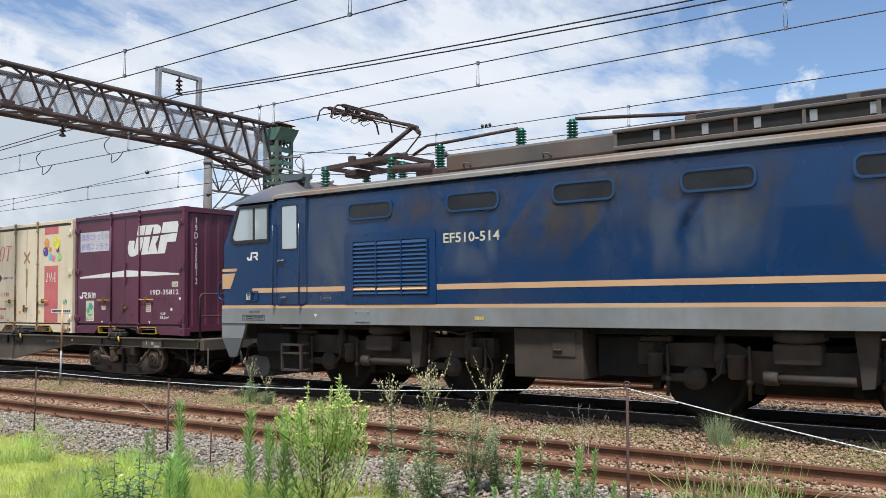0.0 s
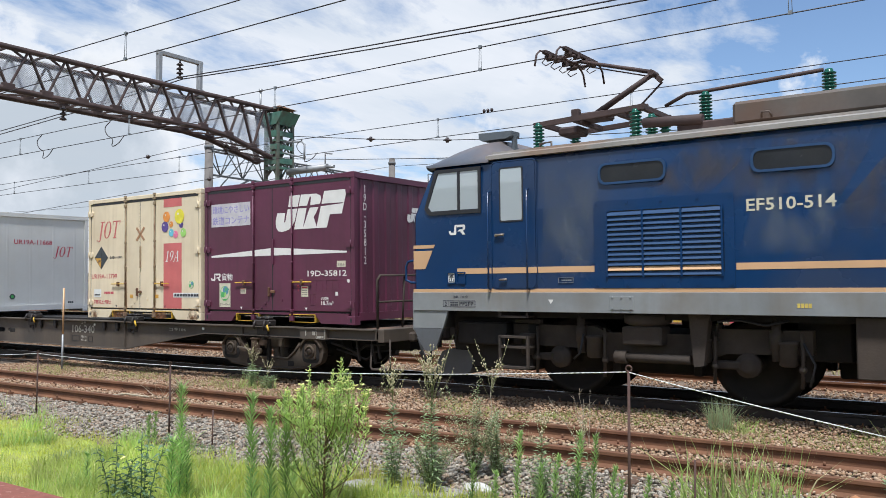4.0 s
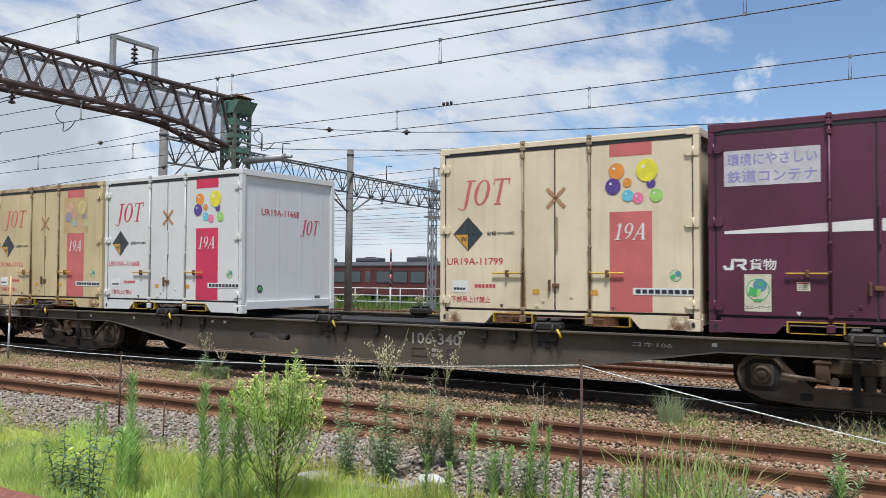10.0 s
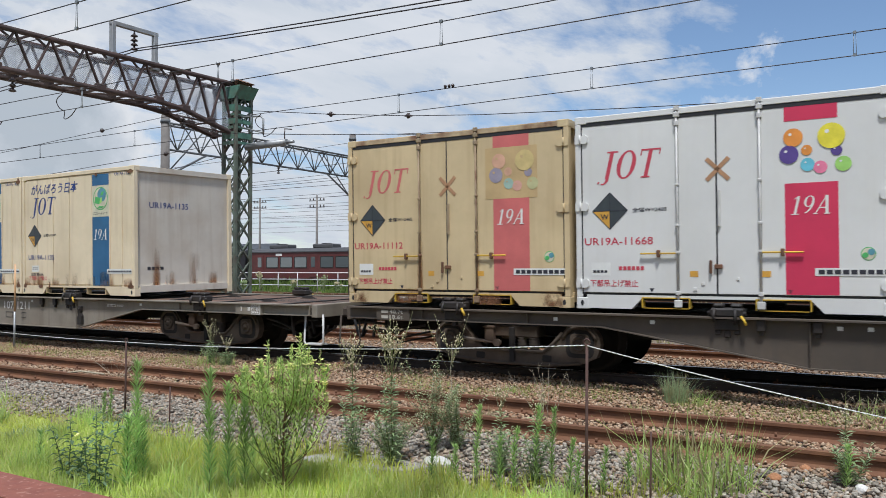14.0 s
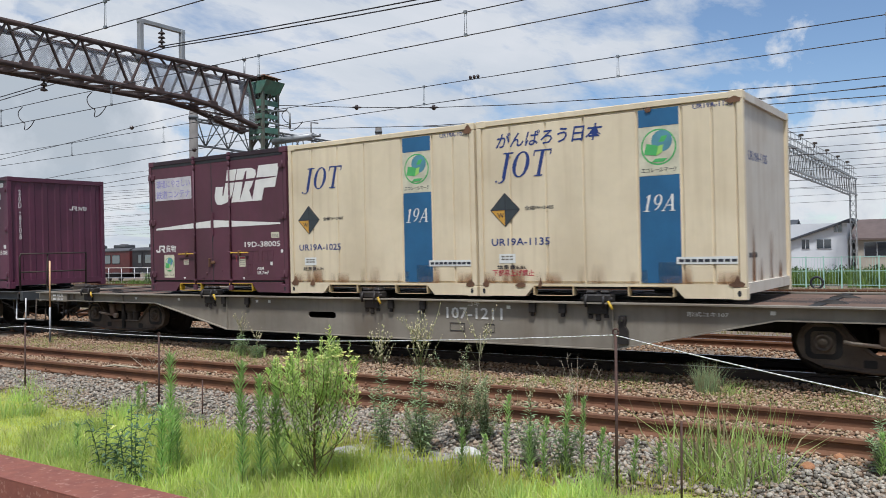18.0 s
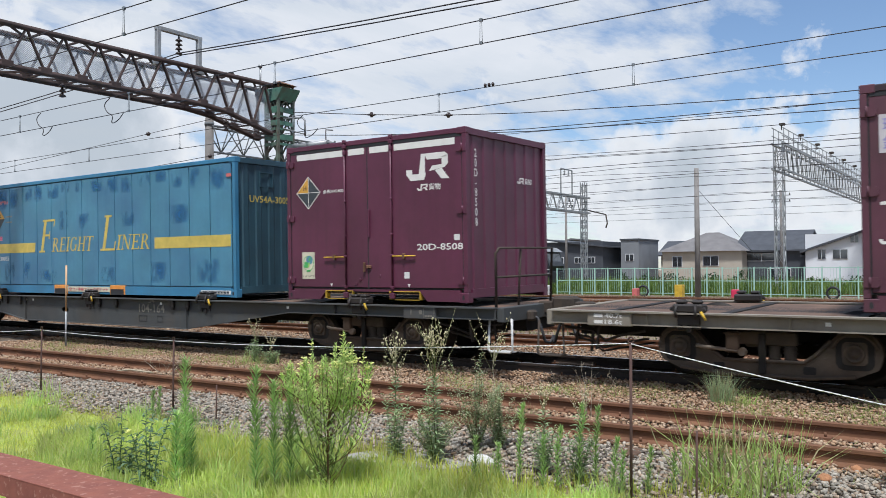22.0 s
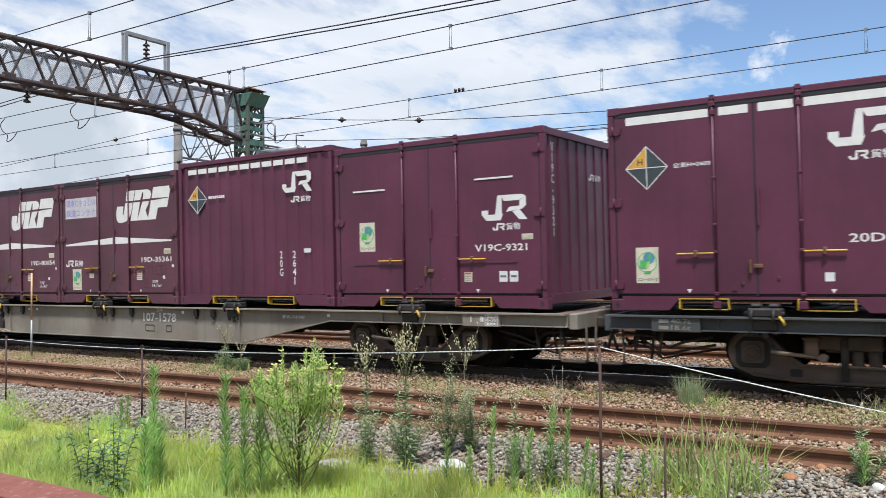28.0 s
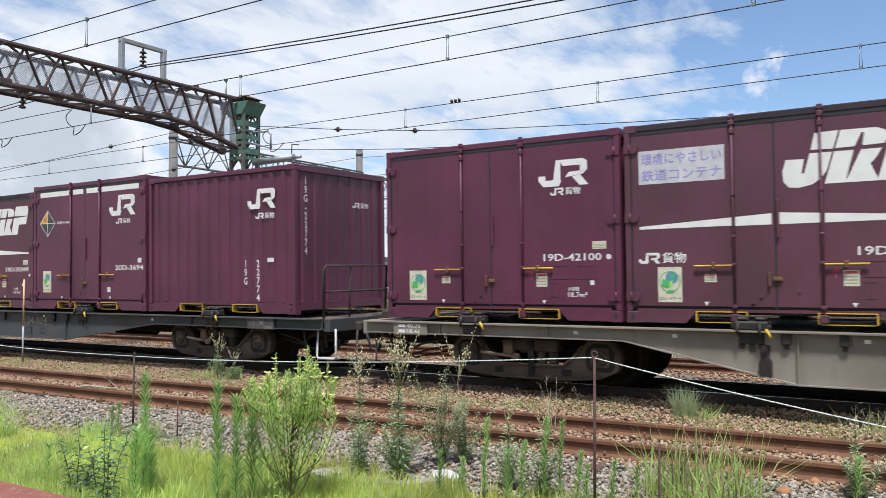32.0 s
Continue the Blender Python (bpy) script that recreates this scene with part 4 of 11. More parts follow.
def container_shell(label, length, height, paint, roof_paint=None, ends="ribbed", pockets=True, pocket_paint=None, frame_paint=None, group="containers on the train", end_paint=None):
    c = thing("freight_container", label, "container", group)
    h = length / 2
    rp = roof_paint or paint
    ep = end_paint or paint
    fp = frame_paint or paint
    for x in (-1, 1):
        for y in (-1, 1):
            bm = B()
            box(bm, min(x * h, x * (h - 0.075)), max(x * h, x * (h - 0.075)), min(y * W / 2, y * (W / 2 - 0.09)), max(y * W / 2, y * (W / 2 - 0.09)), 0.15, height - 0.10, 0.006)
            part("corner_post", bm, fp, c)
            for z0, z1 in ((0.0, 0.15), (height - 0.10, height)):
                bm = B()
                box(bm, min(x * (h + 0.002), x * (h - 0.16)), max(x * (h + 0.002), x * (h - 0.16)), min(y * (W / 2 + 0.002), y * (W / 2 - 0.14)), max(y * (W / 2 + 0.002), y * (W / 2 - 0.14)), z0, z1, 0.008)
                cc = part("corner_casting", bm, fp, c)
                if z0 == 0.0 and y < 0:
                    # black oval laid on the casting for the shade in its hole
                    bm = B()
                    prism(bm, [(x * (h - 0.08) + 0.022 * math.cos(k * 0.628), 0.078 + 0.038 * math.sin(k * 0.628)) for k in range(10)], "y", -W / 2 - 0.002, -W / 2 - 0.005)
                    part("casting_hole", bm, M_BLACK, cc)
    for y in (-1, 1):
        bm = B()
        box(bm, -h + 0.05, h - 0.05, min(y * W / 2, y * (W / 2 - 0.07)), max(y * W / 2, y * (W / 2 - 0.07)), height - 0.085, height - 0.012, 0.006)
        part("top_rail", bm, rp, c)
        bm = B()
        a, b_, lo = h * 0.60, h * 0.53, 0.15 if pockets else 0.012
        prism(bm, [(-h + 0.14, 0.012), (-a, 0.012), (-b_, lo), (b_, lo), (a, 0.012), (h - 0.14, 0.012), (h - 0.14, 0.185), (-h + 0.14, 0.185)], "y", min(y * (W / 2 - 0.004), y * (W / 2 - 0.08)), max(y * (W / 2 - 0.004), y * (W / 2 - 0.08)))
        part("bottom_rail", bm, fp, c)
    bm = B()
    box(bm, -h + 0.02, h - 0.02, -W / 2 + 0.03, W / 2 - 0.03, height - 0.03, height - 0.004)
    part("roof", bm, rp, c)
    for k in range(int(length / 0.45)):
        x = -h + 0.25 + k * 0.45
        part("roof_rib", box(B(), x, x + 0.12, -W / 2 + 0.1, W / 2 - 0.1, height - 0.004, height + 0.008), rp, c)
    bm = B()
    box(bm, -h + 0.05, h - 0.05, -W / 2 + 0.05, W / 2 - 0.05, 0.12, 0.19)
    part("floor_frame", bm, M_UNDER2, c)
    for e in (-1, 1):
        bm = B()
        box(bm, min(e * (h - 0.045), e * (h - 0.075)), max(e * (h - 0.045), e * (h - 0.075)), -W / 2 + 0.08, W / 2 - 0.08, 0.12, height - 0.06)
        if ends == "ribbed":
            for k in range(7):
                y = -W / 2 + 0.28 + k * (W - 0.56) / 6
                pts = [(e * (h - 0.046), y - 0.085), (e * (h - 0.026), y - 0.055), (e * (h - 0.026), y + 0.055), (e * (h - 0.046), y + 0.085)]
                part("end_rib", prism(B(), pts, "z", 0.20, height - 0.11), ep, c)
        elif ends == "shallow":
            for k in range(4):
                y = -W / 2 + 0.35 + k * (W - 0.7) / 3
                pts = [(e * (h - 0.046), y - 0.035), (e * (h - 0.0425), y - 0.02), (e * (h - 0.0425), y + 0.02), (e * (h - 0.046), y + 0.035)]
                part("end_rib", prism(B(), pts, "z", 0.20, height - 0.11), ep, c)
        part("end_wall", bm, ep, c, "end wall")
        for z0, z1, d in ((height - 0.105, height - 0.01, 0.09), (0.07, 0.2, 0.13)):
            part("end_rail", box(B(), min(e * h, e * (h - 0.06)), max(e * h, e * (h - 0.06)), -W / 2 + d, W / 2 - d, z0, z1), ep, c)
    bm = B()
    box(bm, -h + 0.07, h - 0.07, W / 2 - 0.05, W / 2 - 0.02, 0.18, height - 0.08)
    part("side_wall", bm, paint, c)
    if pockets:
        for x in (-1, 1):
            for y in (-1, 1):
                bm = B()
                x0, x1 = sorted((x * h * 0.205, x * h * 0.53))
                yy0, yy1 = sorted((y * (W / 2 + 0.003), y * (W / 2 - 0.10)))
                box(bm, x0, x1, yy0, yy1, 0.150, 0.163)
                for xa in (x0, x1 - 0.014):
                    box(bm, xa, xa + 0.014, yy0, yy1, 0.03, 0.150)
                box(bm, x0 + 0.03, x1 - 0.03, yy0 + 0.02, yy1, 0.022, 0.030)
                part("fork_pocket", bm, pocket_paint or M_YELLOW, c, "rusty cream forklift pocket" if pocket_paint else "yellow-edged forklift pocket")
    return c


def door_side(c, length, height, paint, rod_paint, hinge_paint, splits=(0.36, 0.485, 0.62)):
    """The folding doors of the near side: leaves, gaskets, locking rods, hinges, handles."""
    h = length / 2
    X = lambda f: -h + f * length
    z0, z1 = 0.19, height - 0.105
    cuts = [0.022, *splits, 0.978]
    for a, b in zip(cuts, cuts[1:]):
        bm = B()
        box(bm, X(a) + 0.008, X(b) - 0.008, FACE, FACE + 0.035, z0 + 0.025, z1 - 0.02, 0.006)
        part("door_leaf", bm, paint, c, "flush painted door leaf")
    bm = B()
    box(bm, X(0.02), X(0.98), FACE + 0.036, FACE + 0.05, z0, z1)
    for a in (cuts[0], cuts[2], cuts[4]):
        box(bm, X(a) - 0.014, X(a) + 0.014, FACE + 0.004, FACE + 0.03, z0, z1)
    box(bm, X(0.02), X(0.98), FACE + 0.004, FACE + 0.03, z1 - 0.022, z1 + 0.012)
    part("door_gasket", bm, M_BLACK, c, "black rubber door seal")
    for f in (splits[0], splits[2]):
        bm = B()
        tube(bm, (X(f), -W / 2 - 0.012, 0.06), (X(f), -W / 2 - 0.012, height - 0.03), 0.0135, 8)
        rod = part("locking_rod", bm, rod_paint, c, "vertical locking rod")
        for z, w_, h_ in ((0.09, 0.045, 0.045), (0.22, 0.028, 0.022), (0.72, 0.025, 0.018), (1.05, 0.022, 0.016), (height * 0.62, 0.022, 0.016), (height - 0.20, 0.028, 0.03), (height - 0.095, 0.035, 0.03)):
            bm = B()
            box(bm, X(f) - w_, X(f) + w_, -W / 2 - 0.032, FACE, z - h_, z + h_, 0.006)
            part("rod_bracket", bm, rod_paint, c)
        bm = B()
        box(bm, X(f) - 0.03, X(f) + 0.03, -W / 2 - 0.03, FACE, height - 0.045, height + 0.012, 0.006)
        part("rod_cap", bm, rod_paint, c)
    for f, d in ((splits[0], -1), (splits[2], 1)):
        bm = B()
        xa, xb = sorted((X(f) + d * 0.02, X(f) + d * 0.47))
        box(bm, xa, xb, -W / 2 - 0.035, -W / 2 - 0.012, 0.698, 0.718, 0.006)
        part("door_handle", bm, M_YELLOW, c, "yellow door lever")
        bm = B()
        xm = X(f) + d * 0.24
        box(bm, xm - 0.02, xm + 0.02, -W / 2 - 0.045, FACE, 0.66, 0.75, 0.008)
        part("handle_catch", bm, M_RUSTY, c)
    bm = B()
    xm = X(splits[1])
    box(bm, xm + 0.02, xm + 0.05, -W / 2 - 0.02, FACE, 1.02, 1.46, 0.006)
    part("grab_bar", bm, rod_paint, c)
    bm = B()
    box(bm, xm - 0.085, xm - 0.055, -W / 2 - 0.03, FACE, 0.46, 0.62, 0.008)
    box(bm, xm - 0.03, xm + 0.07, -W / 2 - 0.02, FACE, 0.52, 0.57, 0.008)
    part("centre_latch", bm, M_RUSTY, c)
    for f, d in ((0.0, 1), (1.0, -1)):
        for z in (0.33, height * 0.53, height - 0.30):
            bm = B()
            xa, xb = sorted((X(f), X(f) + d * 0.17))
            prism(bm, [(X(f), z - 0.055), (X(f) + d * 0.15, z - 0.055), (X(f) + d * 0.175, z - 0.03), (X(f) + d * 0.175, z + 0.03), (X(f) + d * 0.15, z + 0.055), (X(f), z + 0.055)], "y", -W / 2 - 0.012, FACE)
            tube(bm, (X(f) + d * 0.07, -W / 2 - 0.014, z - 0.06), (X(f) + d * 0.07, -W / 2 - 0.014, z + 0.06), 0.012, 6)
            part("hinge", bm, hinge_paint, c)
    # small vents and tags low on the leaves
    for f, w_, z in ((0.415, 0.05, 0.27), (0.44, 0.04, 0.34), (0.55, 0.03, 0.40)):
        bm = B()
        box(bm, X(f) - w_ / 2, X(f) + w_ / 2, FACE - 0.012, FACE, z - 0.02, z + 0.02, 0.004)
        part("door_stop", bm, hinge_paint, c)
    for f in (0.27, 0.705):
        patch(c, "marking", [(X(f) - 0.03, 0.275), (X(f) + 0.03, 0.275), (X(f), 0.225)], MARK, M_LETTER_W if paint in (M_PURPLE, M_PURPLE_OLD) else M_LETTER_K)


def top_strip(c, length, height):
    """The black strip over the doors."""
    bm = B()
    box(bm, -length / 2 + 0.10, length / 2 - 0.10, FACE - 0.004, FACE + 0.01, height - 0.135, height - 0.085)
    part("door_seal", bm, M_BLACK, c, "black strip over the doors")


def film(c, x0, x1, z0, z1, material, y=None, face="front", lean=0.0):
    """A thin film of dirt on a wall."""
    return patch(c, "dirt_film", [(x0, z0), (x1, z0), (x1 + lean, z1), (x0 + lean, z1)], MARK if y is None else y, material, face)


def eco_sticker(c, x, z, w_, h_):
    """A cream sticker with a globe over a green block."""
    patch(c, "sticker", rect(x, x + w_, z, z + h_), MARK, M_STICKER, label="cream sticker with a globe and a green block")
    patch(c, "sticker_ring", disc(x + w_ * 0.50, z + h_ * 0.58, w_ * 0.44, 28), MARK - 0.0012, M_GREEN)
    patch(c, "sticker_ring", disc(x + w_ * 0.50, z + h_ * 0.58, w_ * 0.40, 28), MARK - 0.0018, M_STICKER)
    patch(c, "sticker_globe", disc(x + w_ * 0.58, z + h_ * 0.70, w_ * 0.26), MARK - 0.0025, M_GLOBE)
    patch(c, "sticker_land", slant(x + w_ * 0.50, x + w_ * 0.64, z + h_ * 0.68, z + h_ * 0.80, w_ * 0.08), MARK - 0.0032, M_GREEN)
    patch(c, "sticker_block", [(x + w_ * a, z + h_ * b) for a, b in ((0.14, 0.44), (0.44, 0.40), (0.50, 0.60), (0.20, 0.66))], MARK - 0.005, M_GREEN)
    patch(c, "sticker_block", [(x + w_ * a, z + h_ * b) for a, b in ((0.44, 0.40), (0.58, 0.46), (0.62, 0.62), (0.50, 0.60))], MARK - 0.005, M_LIME)
    patch(c, "sticker_leaf", slant(x + w_ * 0.32, x + w_ * 0.62, z + h_ * 0.27, z + h_ * 0.34, w_ * 0.10), MARK - 0.005, M_GREEN)
    write(c, "エコレールマーク", h_ * 0.10, x + w_ / 2, z + h_ * 0.06, MARK - 0.003, M_LETTER_K, "CENTER", span=w_ * 0.88)


def print_label(c, x, z, w_, h_, head=True):
    """A small cream sticker with a red head and rows of fine print."""
    patch(c, "small_label", rect(x, x + w_, z, z + h_), MARK, M_STICKER)
    if head:
        patch(c, "label_head", rect(x + w_ * 0.08, x + w_ * 0.92, z + h_ * 0.78, z + h_ * 0.94), MARK - 0.001, M_LETTER_R)
    for k in range(3):
        bars(c, x + w_ * 0.1, z + h_ * (0.14 + 0.2 * k), w_ * 0.8, h_ * 0.08, 4, M_LETTER_OLD, MARK - 0.001)


def diamond_sign(c, x, z, r, hand="left", text="W"):
    """The slate and orange lozenge with one letter."""
    q = {"top": [(x, z + r), (x - r, z), (x, z)], "right": [(x, z + r), (x, z), (x + r, z)], "low": [(x, z), (x, z - r), (x + r, z)], "left": [(x - r, z), (x, z - r), (x, z)]}
    for k, pts in q.items():
        patch(c, "warning_sign", pts, MARK, M_SIGN_O if k == hand else M_SIGN_K, label="slate and orange lozenge sign")
    bm = B()
    for (ax, az), (bx, bz) in (((0, 1), (1, 0)), ((1, 0), (0, -1)), ((0, -1), (-1, 0)), ((-1, 0), (0, 1)), ((0, 1), (0, -1)), ((-1, 0), (1, 0))):
        bar(bm, (x + ax * r, MARK - 0.003, z + az * r), (x + bx * r, MARK - 0.003, z + bz * r), 0.002, r * 0.035)
    part("sign_outline", bm, M_LETTER_K if hand == "left" else M_LETTER_W, c)
    if hand == "left":
        write(c, text, r * 0.30, x - r * 0.30, z - r * 0.48, MARK - 0.004, M_LETTER_K, "CENTER")
    else:
        write(c, text, r * 0.30, x - r * 0.30, z + r * 0.14, MARK - 0.004, M_LETTER_K, "CENTER")


def swoosh_logo(c, x, z, w_, h_, paint, y=None, face="front"):
    """The freight company's mark: slanted pale blocks parted by wedges and one long slit."""
    y = MARK if y is None else y
    k = h_ * 0.295
    for pts in ([(-0.02, 0.50), (0.11, 0.49), (0.122, 0.22), (0.142, 0.22), (0.14, 0.59), (0.294, 0.59), (0.295, 0.25), (0.27, 0.10), (0.22, 0.0), (0.13, -0.05), (0.06, -0.03), (0.01, 0.08), (-0.02, 0.28)],
                [(0.14, 0.655), (0.294, 0.645), (0.294, 0.98), (0.13, 0.97)],
                [(0.309, 0.0), (0.66, 0.0), (0.66, 0.04), (0.58, 0.32), (0.605, 0.42), (0.625, 0.59), (0.49, 0.59), (0.453, 0.06), (0.447, 0.06), (0.44, 0.59), (0.309, 0.59)],
                [(0.66, 0.0), (0.82, 0.0), (0.823, 0.36), (1.0, 0.36), (1.0, 0.66), (0.985, 0.662), (0.985, 0.64), (0.66, 0.60)],
                [(0.309, 0.65), (0.44, 0.655), (0.455, 0.90), (0.475, 0.90), (0.49, 0.66), (0.63, 0.67), (0.645, 0.78), (0.62, 0.90), (0.55, 0.97), (0.309, 0.98)],
                [(0.663, 0.672), (0.985, 0.664), (1.0, 0.662), (1.0, 1.02), (0.663, 1.02)]):
        patch(c, "logo_block", [(x + a * w_ + b * k, z + b * h_) for a, b in pts], y, paint, face)


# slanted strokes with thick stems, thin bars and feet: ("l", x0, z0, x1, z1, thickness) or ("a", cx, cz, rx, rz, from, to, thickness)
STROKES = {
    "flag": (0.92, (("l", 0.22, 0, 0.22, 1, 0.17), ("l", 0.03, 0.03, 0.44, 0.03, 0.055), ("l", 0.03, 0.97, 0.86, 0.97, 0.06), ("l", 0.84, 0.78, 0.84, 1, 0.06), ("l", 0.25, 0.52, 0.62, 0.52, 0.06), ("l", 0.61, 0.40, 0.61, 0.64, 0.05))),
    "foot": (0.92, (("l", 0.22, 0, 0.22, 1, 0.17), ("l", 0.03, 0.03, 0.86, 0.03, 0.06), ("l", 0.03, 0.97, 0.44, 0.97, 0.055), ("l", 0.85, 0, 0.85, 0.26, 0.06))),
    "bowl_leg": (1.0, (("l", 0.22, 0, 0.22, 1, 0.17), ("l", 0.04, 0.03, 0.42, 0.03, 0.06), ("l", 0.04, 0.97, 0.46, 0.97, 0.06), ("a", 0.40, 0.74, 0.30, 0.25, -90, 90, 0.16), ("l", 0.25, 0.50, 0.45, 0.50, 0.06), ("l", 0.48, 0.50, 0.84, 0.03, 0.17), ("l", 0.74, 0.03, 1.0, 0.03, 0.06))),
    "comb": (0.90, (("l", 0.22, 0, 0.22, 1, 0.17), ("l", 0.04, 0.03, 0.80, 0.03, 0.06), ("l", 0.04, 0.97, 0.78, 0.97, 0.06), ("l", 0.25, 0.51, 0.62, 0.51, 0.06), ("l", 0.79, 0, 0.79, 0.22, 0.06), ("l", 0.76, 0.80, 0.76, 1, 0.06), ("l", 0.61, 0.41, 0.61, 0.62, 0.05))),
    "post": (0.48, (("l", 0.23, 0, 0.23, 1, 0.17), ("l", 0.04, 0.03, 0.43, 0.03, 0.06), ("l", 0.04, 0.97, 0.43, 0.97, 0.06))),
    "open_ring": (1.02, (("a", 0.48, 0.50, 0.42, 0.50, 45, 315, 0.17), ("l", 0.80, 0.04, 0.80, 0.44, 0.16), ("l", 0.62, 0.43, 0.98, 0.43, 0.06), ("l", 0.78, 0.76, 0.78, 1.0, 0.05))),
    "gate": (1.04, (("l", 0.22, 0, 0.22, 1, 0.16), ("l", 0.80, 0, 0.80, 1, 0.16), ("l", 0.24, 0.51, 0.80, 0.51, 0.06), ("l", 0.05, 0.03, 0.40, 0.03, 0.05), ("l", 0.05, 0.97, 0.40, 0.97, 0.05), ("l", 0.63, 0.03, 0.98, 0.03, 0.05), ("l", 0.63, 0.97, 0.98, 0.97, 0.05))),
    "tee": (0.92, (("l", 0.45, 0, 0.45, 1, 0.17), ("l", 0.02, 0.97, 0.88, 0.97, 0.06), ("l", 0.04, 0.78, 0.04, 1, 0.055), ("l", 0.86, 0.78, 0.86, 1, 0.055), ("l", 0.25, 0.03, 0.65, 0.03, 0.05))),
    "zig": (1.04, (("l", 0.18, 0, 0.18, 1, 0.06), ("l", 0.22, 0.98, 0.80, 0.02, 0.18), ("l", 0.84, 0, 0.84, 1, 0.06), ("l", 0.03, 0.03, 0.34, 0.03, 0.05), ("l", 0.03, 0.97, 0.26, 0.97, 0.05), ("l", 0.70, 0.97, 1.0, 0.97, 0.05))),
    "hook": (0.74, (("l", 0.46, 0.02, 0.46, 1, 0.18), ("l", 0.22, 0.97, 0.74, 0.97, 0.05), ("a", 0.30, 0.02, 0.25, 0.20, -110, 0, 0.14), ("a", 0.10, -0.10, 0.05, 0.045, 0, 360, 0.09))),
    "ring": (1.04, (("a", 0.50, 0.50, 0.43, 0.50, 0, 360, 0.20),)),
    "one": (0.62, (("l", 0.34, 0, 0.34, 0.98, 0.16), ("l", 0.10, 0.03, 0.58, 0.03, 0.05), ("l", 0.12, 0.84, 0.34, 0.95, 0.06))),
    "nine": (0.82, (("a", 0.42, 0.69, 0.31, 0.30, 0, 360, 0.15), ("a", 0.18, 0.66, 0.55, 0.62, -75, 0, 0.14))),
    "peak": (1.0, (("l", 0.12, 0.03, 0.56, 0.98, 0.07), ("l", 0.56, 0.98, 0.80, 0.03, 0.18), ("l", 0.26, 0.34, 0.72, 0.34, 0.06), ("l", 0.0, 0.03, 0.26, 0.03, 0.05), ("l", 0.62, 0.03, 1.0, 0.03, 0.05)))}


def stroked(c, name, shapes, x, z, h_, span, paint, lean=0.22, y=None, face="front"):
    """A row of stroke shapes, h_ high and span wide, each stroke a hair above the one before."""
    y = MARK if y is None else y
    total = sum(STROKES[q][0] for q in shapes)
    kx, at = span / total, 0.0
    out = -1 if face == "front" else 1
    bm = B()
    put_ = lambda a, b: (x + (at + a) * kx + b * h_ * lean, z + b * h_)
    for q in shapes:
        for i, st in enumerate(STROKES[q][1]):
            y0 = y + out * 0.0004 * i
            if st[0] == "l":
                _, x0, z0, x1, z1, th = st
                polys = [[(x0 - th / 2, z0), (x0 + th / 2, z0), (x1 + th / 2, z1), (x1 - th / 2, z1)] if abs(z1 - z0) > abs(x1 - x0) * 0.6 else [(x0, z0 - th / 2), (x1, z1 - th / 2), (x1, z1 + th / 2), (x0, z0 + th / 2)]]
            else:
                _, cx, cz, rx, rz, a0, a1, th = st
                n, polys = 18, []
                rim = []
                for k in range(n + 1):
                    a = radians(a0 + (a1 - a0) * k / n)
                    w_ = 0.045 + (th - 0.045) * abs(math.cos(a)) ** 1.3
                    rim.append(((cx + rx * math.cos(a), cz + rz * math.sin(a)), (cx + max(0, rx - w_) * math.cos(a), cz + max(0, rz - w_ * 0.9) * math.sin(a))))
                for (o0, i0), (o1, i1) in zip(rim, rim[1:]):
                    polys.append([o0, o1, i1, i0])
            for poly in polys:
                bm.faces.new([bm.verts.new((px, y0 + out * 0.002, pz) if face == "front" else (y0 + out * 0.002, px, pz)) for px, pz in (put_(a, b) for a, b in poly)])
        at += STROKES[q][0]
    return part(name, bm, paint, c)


def hook_logo(c, x, z, w_, h_, paint, y=None, face="front"):
    """The railway group's mark as two plain bent blocks."""
    y = MARK if y is None else y
    P = lambda pts: patch(c, "logo_block", [(x + a * w_, z + b * h_) for a, b in pts], y, paint, face)
    P([(0.30, 0.24), (0.45, 0.24), (0.45, 1.0), (0.36, 1.0)])
    P([(0.10, 0.0), (0.42, 0.0), (0.47, 0.24), (0.0, 0.24)])
    P([(0.0, 0.24), (0.14, 0.24), (0.14, 0.42), (0.0, 0.42)])
    P([(0.50, 0.76), (0.86, 0.76), (0.98, 0.90), (0.9, 1.0), (0.42, 1.0)])
    P([(0.84, 0.50), (0.98, 0.56), (0.98, 0.90), (0.84, 0.82)])
    P([(0.54, 0.32), (0.90, 0.42), (0.98, 0.56), (0.62, 0.52)])
    P([(0.68, 0.34), (0.84, 0.40), (1.0, 0.0), (0.83, 0.0)])


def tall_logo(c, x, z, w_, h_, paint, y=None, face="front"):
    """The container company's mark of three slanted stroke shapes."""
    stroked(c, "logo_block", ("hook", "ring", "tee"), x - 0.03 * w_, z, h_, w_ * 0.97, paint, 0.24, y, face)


def bars(c, x, z, w_, h_, n, paint, y=None, face="front"):
    """Small print too fine to read."""
    y = MARK if y is None else y
    for k in range(n):
        a = x + k * w_ / n
        patch(c, "small_print", rect(a, a + w_ / n * 0.78, z, z + h_), y, paint, face)


def small_mark(c, x, z, w_, h_, paint, y=None, face="front"):
    """A small hook mark and the word for freight."""
    y = MARK if y is None else y
    hook_logo(c, x, z, w_ * 0.46, h_, paint, y, face)
    write(c, "貨物", h_ * 0.98, x + w_ * 0.50, z + h_ * 0.02, y - 0.002 if face == "front" else y + 0.002, paint, "LEFT", face, span=w_ * 0.50)


def number_row(c, text, x, z, hh, paint, span):
    write(c, text, hh, x, z, MARK - 0.0015, paint, "LEFT", span=span)

